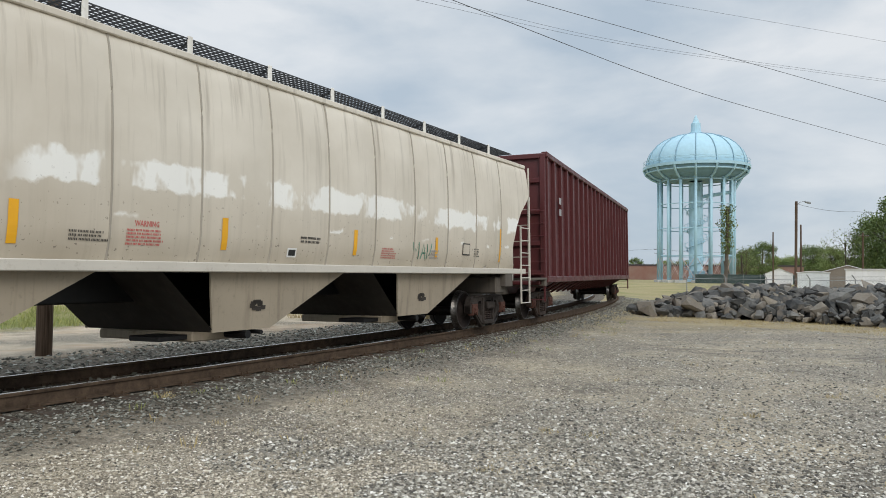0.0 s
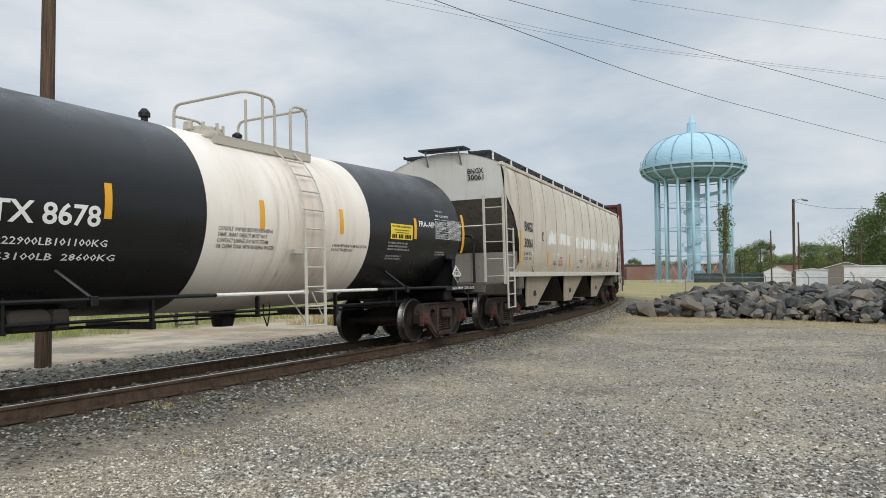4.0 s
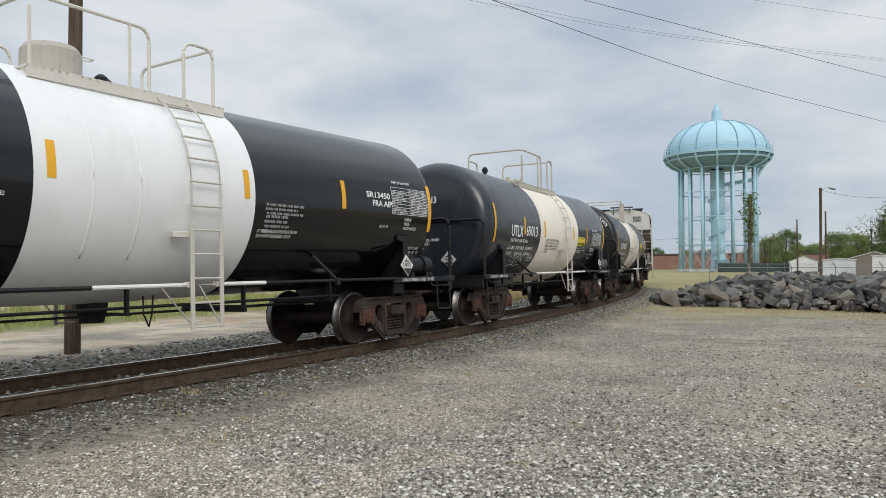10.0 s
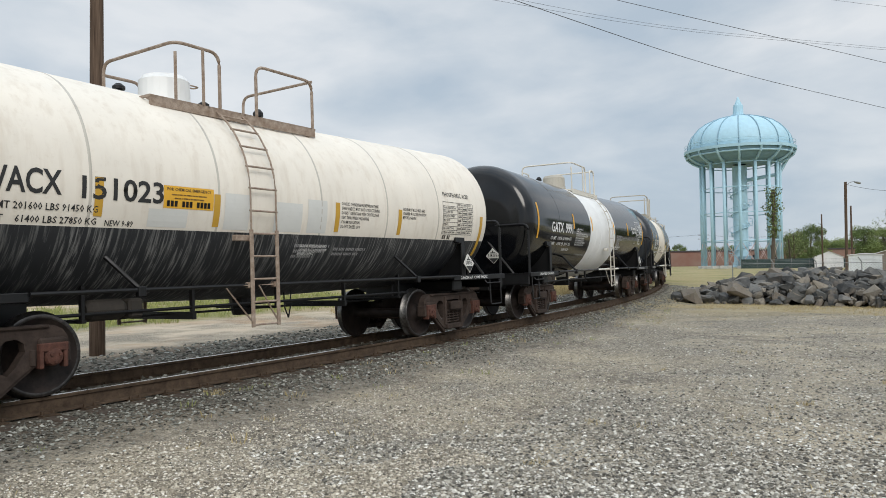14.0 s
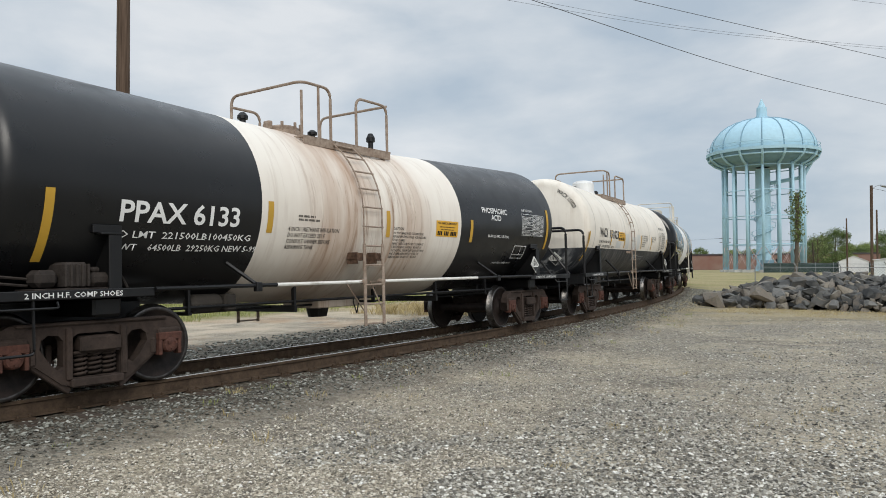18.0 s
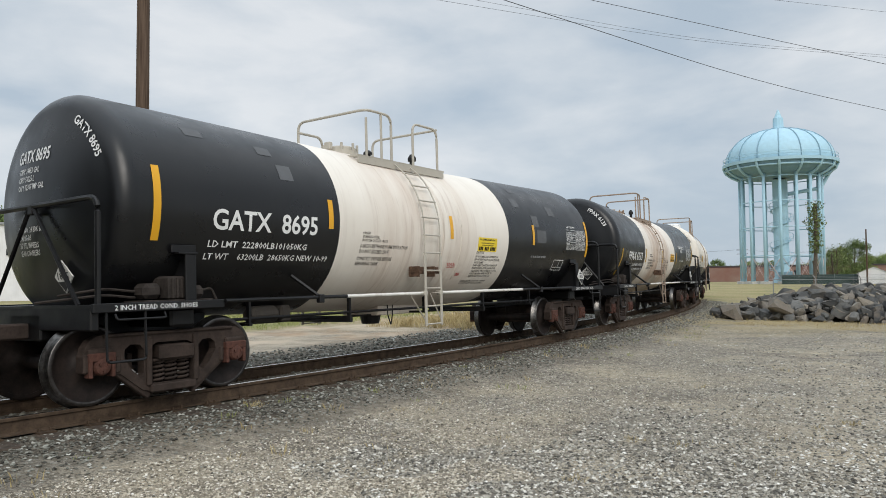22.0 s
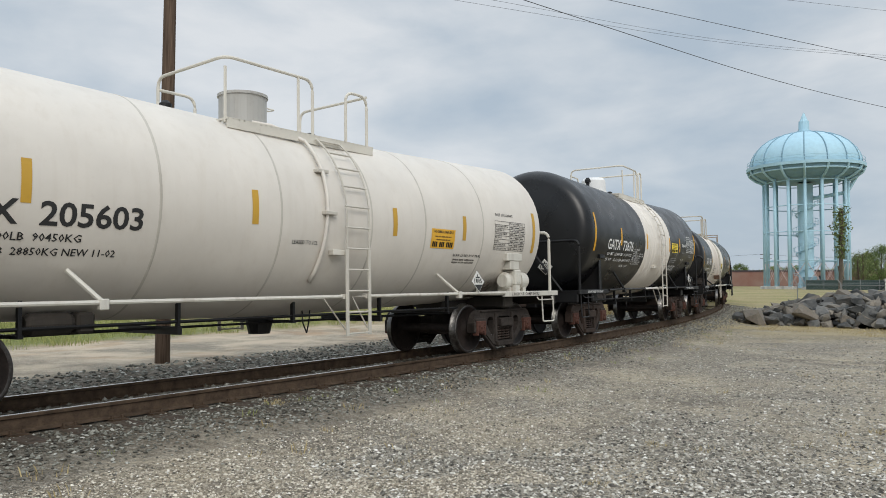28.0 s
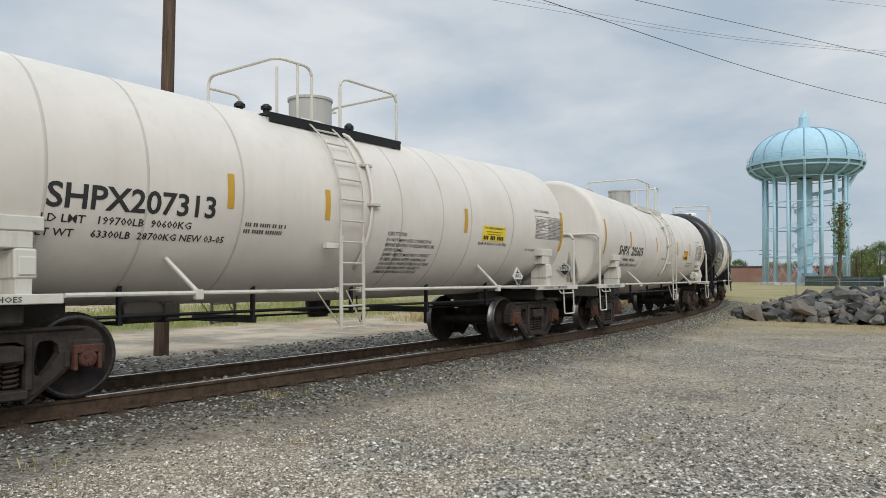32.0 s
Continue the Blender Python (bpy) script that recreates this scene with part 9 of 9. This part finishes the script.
for az, r, z, size, turn in ((15.9, 31.0, 0.30, 1.05, 0.4), (33.0, 33.5, 1.15, 1.7, 0.2), (19.0, 30.8, 0.42, 1.15, 1.2), (25.2, 31.7, 0.75, 1.2, 2.0), (20.9, 33.2, 1.0, 1.1, 2.6), (27.6, 32.0, 0.85, 1.25, 0.9)):
    o = part("rock", ROCKS[int(az) % 22], None, pile, "", Matrix.Translation(polar(az, r, z)) @ Euler((0.5, 0.35, turn)).to_matrix().to_4x4())
    o.scale = (size, size, size * 1.05)


# ---- loose stones, weeds and grass ----
def scatter_stones(name, label, places, mat):
    """Many small broken stones in one mesh; each place is (x, y, z, size)."""
    rng = np.random.default_rng(4)
    p = np.array(places)
    n = len(p)
    base = np.array([(1, 0, 0), (-1, 0, 0), (0, 1, 0), (0, -1, 0), (0.1, 0.1, 1), (-0.1, 0, -1), (0.7, 0.7, 0.4), (-0.7, -0.6, 0.45)], float)
    tris = np.array([(0, 6, 4), (6, 2, 4), (2, 1, 4), (1, 7, 4), (7, 3, 4), (3, 0, 4), (0, 2, 6), (1, 3, 7), (2, 0, 5), (1, 2, 5), (3, 1, 5), (0, 3, 5)])
    a = rng.uniform(0, math.tau, n)
    jit = base[None] * (1 + rng.uniform(-0.35, 0.35, (n, 8, 3)))
    jit[:, :, 2] *= rng.uniform(0.45, 0.85, (n, 1))
    jit[:, :, 0] *= rng.uniform(0.7, 1.2, (n, 1))
    c, s = np.cos(a)[:, None], np.sin(a)[:, None]
    x = (jit[:, :, 0] * c - jit[:, :, 1] * s) * p[:, 3:4] + p[:, 0:1]
    y = (jit[:, :, 0] * s + jit[:, :, 1] * c) * p[:, 3:4] + p[:, 1:2]
    z = (jit[:, :, 2] + jit[:, :, 0] * rng.uniform(-0.35, 0.35, (n, 1))) * p[:, 3:4] + p[:, 2:3]
    vs = np.stack([x, y, z], 2).reshape(-1, 3)
    fs = (tris[None] + (np.arange(n) * 8)[:, None, None]).reshape(-1, 3)
    me = bpy.data.meshes.new(name)
    me.from_pydata(vs.tolist(), [], fs.tolist())
    me.materials.append(mat)
    return tagged(new(name, me), label, "gravel", kind="stuff")


def stone_material(name, *stops):
    m = Nodes(name, 0.9, 0.0, 0.25)
    c = m.ramp(m.random("island"), *stops)
    m.color(m.mix(m.ramp(m.noise(60, 4), (0.4, 0.0), (0.7, 0.35)), c, (0.14, 0.125, 0.105)))
    return m.mat


M_LOTSTONE = stone_material("pale_gravel_stone", (0.0, (0.085, 0.077, 0.064)), (0.28, (0.285, 0.248, 0.190)), (0.70, (0.50, 0.446, 0.352)), (0.94, (0.69, 0.64, 0.545)), (1.0, (0.82, 0.795, 0.745)))
M_BALSTONE = stone_material("dark_ballast_stone", (0.0, (0.040, 0.038, 0.032)), (0.35, (0.125, 0.122, 0.102)), (0.70, (0.225, 0.225, 0.192)), (0.94, (0.345, 0.345, 0.305)), (1.0, (0.54, 0.53, 0.48)))
rng = np.random.default_rng(9)
pts, coarse = [], []
while len(pts) < 52000 or len(coarse) < 62000:
    u = rng.random(4000)
    r = 1 / (u * (1 / 4.2 - 1 / 26.0) + 1 / 26.0)
    az = np.radians(rng.uniform(-42, 44, 4000))
    k = rng.random(4000)
    for a, b, c, s in zip(r * np.sin(az), r * np.cos(az), r, k):
        d = track_gap(a, b)
        if d < 2.6 or (pile_foot(math.degrees(math.atan2(a, b))) < c and a > 7.5):
            continue
        # coarse flat stones lie on the open lot, finer dusty ones near the track
        patch = noise.noise((a * 0.5, b * 0.5, 5.0)) + 0.5 * noise.noise((a * 1.6, b * 1.6, 2.0))
        if (d - 4.6) * 0.45 + patch * 1.3 > 0.25:
            size = 0.007 + 0.017 * s ** 2.6
            coarse.append((a, b, ground_z(a, b) + size * 0.2, size))
        else:
            size = 0.005 + 0.013 * s ** 2.6
            pts.append((a, b, ground_z(a, b) + size * 0.25, size))
M_COARSE = stone_material("flat_grey_gravel_stone", (0.0, (0.055, 0.052, 0.047)), (0.30, (0.170, 0.160, 0.136)), (0.60, (0.365, 0.344, 0.294)), (0.88, (0.585, 0.555, 0.485)), (1.0, (0.82, 0.80, 0.75)))
scatter_stones("coarse_gravel", "coarse flat grey stones on the open lot", coarse[:62000], M_COARSE)
scatter_stones("lot_gravel", "loose pale grey gravel on the lot", pts[:52000], M_LOTSTONE)
pts = []
while len(pts) < 34000:
    u = rng.random(4000)
    s_ = -14.5 + 62 * u ** 1.7
    off = rng.normal(1.62, 0.50, 4000)
    for s, o, k in zip(s_, off, rng.random(4000)):
        if o < 0.86 or o > 3.6:
            continue
        q = on_track(s, o)
        size = (0.011 + 0.017 * k ** 1.8) * (1.0 if o < 2.3 else 0.75)
        pts.append((q.x, q.y, ground_z(q.x, q.y) + size * 0.3, size))
scatter_stones("ballast_shoulder", "dark crushed ballast stones beside the track", pts[:34000], M_BALSTONE)
pts = []
while len(pts) < 16000:
    s_ = rng.uniform(-24, 40, 4000)
    off = np.where(rng.random(4000) < 0.35, rng.uniform(-0.66, 0.66, 4000), rng.uniform(-4.3, -0.86, 4000))
    for s, o, k in zip(s_, off, rng.random(4000)):
        q = on_track(s, o)
        size = 0.022 + 0.024 * k
        pts.append((q.x, q.y, (RAIL_Z - 0.20 if o > -0.7 else ground_z(q.x, q.y)) + size * 0.2, size))
scatter_stones("ballast_bed", "dark crushed ballast stones between and behind the rails", pts[:16000], M_BALSTONE)


def blades(name, label, tufts, mat):
    """Grass in tufts: each is (x, y, z, blades, height, spread)."""
    rng = random.Random(3)
    vs, fs = [], []
    for x, y, z, n, h, w in tufts:
        for _ in range(n):
            a, r = rng.uniform(0, math.tau), w * math.sqrt(rng.random())
            bx, by = x + r * math.cos(a), y + r * math.sin(a)
            t = rng.uniform(0, math.tau)
            hh = h * rng.uniform(0.5, 1.2)
            lx, ly = hh * rng.uniform(0, 0.6) * math.cos(a), hh * rng.uniform(0, 0.6) * math.sin(a)
            wx, wy = 0.0045 * math.cos(t) * (1 + h * 2), 0.0045 * math.sin(t) * (1 + h * 2)
            k = len(vs)
            vs += [(bx - wx, by - wy, z), (bx + wx, by + wy, z), (bx + lx * 0.4, by + ly * 0.4, z + hh * 0.7), (bx + lx, by + ly, z + hh)]
            fs += [(k, k + 1, k + 2), (k + 1, k + 3, k + 2)]
    me = bpy.data.meshes.new(name)
    me.from_pydata(vs, [], fs)
    me.materials.append(mat)
    return tagged(new(name, me), label, "grass", kind="stuff")


M_DRY = leaf_material("dry_grass_blades", (0.26, 0.20, 0.09), (0.56, 0.46, 0.25))
M_GREEN = leaf_material("green_grass_blades", (0.17, 0.20, 0.060), (0.36, 0.37, 0.14))
rng2 = random.Random(14)
tufts = []
for x, y in ((0.46, 6.45), (-3.45, 9.2), (-3.3, 9.1), (3.83, 9.02), (1.2, 8.0), (5.6, 10.4), (-0.9, 12.0), (6.9, 11.2), (-2.6, 11.6)):
    tufts.append((x, y, ground_z(x, y), 34, 0.045, 0.12))
for _ in range(80):
    s = rng2.uniform(-12, 34)
    q = on_track(s, rng2.uniform(1.3, 3.4))
    tufts.append((q.x, q.y, ground_z(q.x, q.y), rng2.randrange(6, 18), rng2.uniform(0.04, 0.11), rng2.uniform(0.08, 0.22)))
for _ in range(620):
    az = 38 - 22 * rng2.random() ** 1.3
    x, y, _z = polar(az, pile_foot(az) - 0.2 - 3.6 * rng2.random() ** 1.6)
    tufts.append((x, y, ground_z(x, y), rng2.randrange(6, 20), rng2.uniform(0.03, 0.09), rng2.uniform(0.1, 0.5)))
for _ in range(60):
    r, az = rng2.uniform(6, 24), rng2.uniform(-25, 35)
    x, y, _z = polar(az, r)
    if track_gap(x, y) > 3:
        tufts.append((x, y, ground_z(x, y), rng2.randrange(5, 16), rng2.uniform(0.03, 0.07), rng2.uniform(0.08, 0.3)))
for _ in range(900):
    s = rng2.uniform(19, 48)
    q = on_track(s, -rng2.uniform(3.4, 7.5))
    tufts.append((q.x, q.y, ground_z(q.x, q.y), rng2.randrange(14, 30), rng2.uniform(0.12, 0.34), rng2.uniform(0.1, 0.4)))
blades("dry_grass", "dry straw-coloured grass and weeds", tufts, M_DRY)
tufts = []
for _ in range(1500):
    s = rng2.uniform(-30, 34)
    q = on_track(s, -rng2.uniform(9.5, 20))
    tufts.append((q.x, q.y, ground_z(q.x, q.y), rng2.randrange(14, 30), rng2.uniform(0.12, 0.30), rng2.uniform(0.2, 0.6)))
for _ in range(40):
    s = rng2.uniform(-8, 25)
    q = on_track(s, rng2.uniform(1.3, 3.2))
    tufts.append((q.x, q.y, ground_z(q.x, q.y), rng2.randrange(5, 14), rng2.uniform(0.04, 0.09), 0.1))
blades("green_grass", "fresh green grass strip behind the track", tufts, M_GREEN)


# ---- what moves: every car along the curve, every wheelset on its truck ----
def motions():
    for car, rear, front in MOVERS:
        walk(car, [(t / 2, car_pose(rear, front, t / 2)) for t in range(65)])
    steps = [i * 0.16 for i in range(200)] + [32.0]
    for ws, x in SPINNERS:
        walk(ws, [(t, Matrix.Translation((x, 0, WHEEL_R)) @ Matrix.Rotation(gone(t) / WHEEL_R, 4, "Y")) for t in steps])


motions()
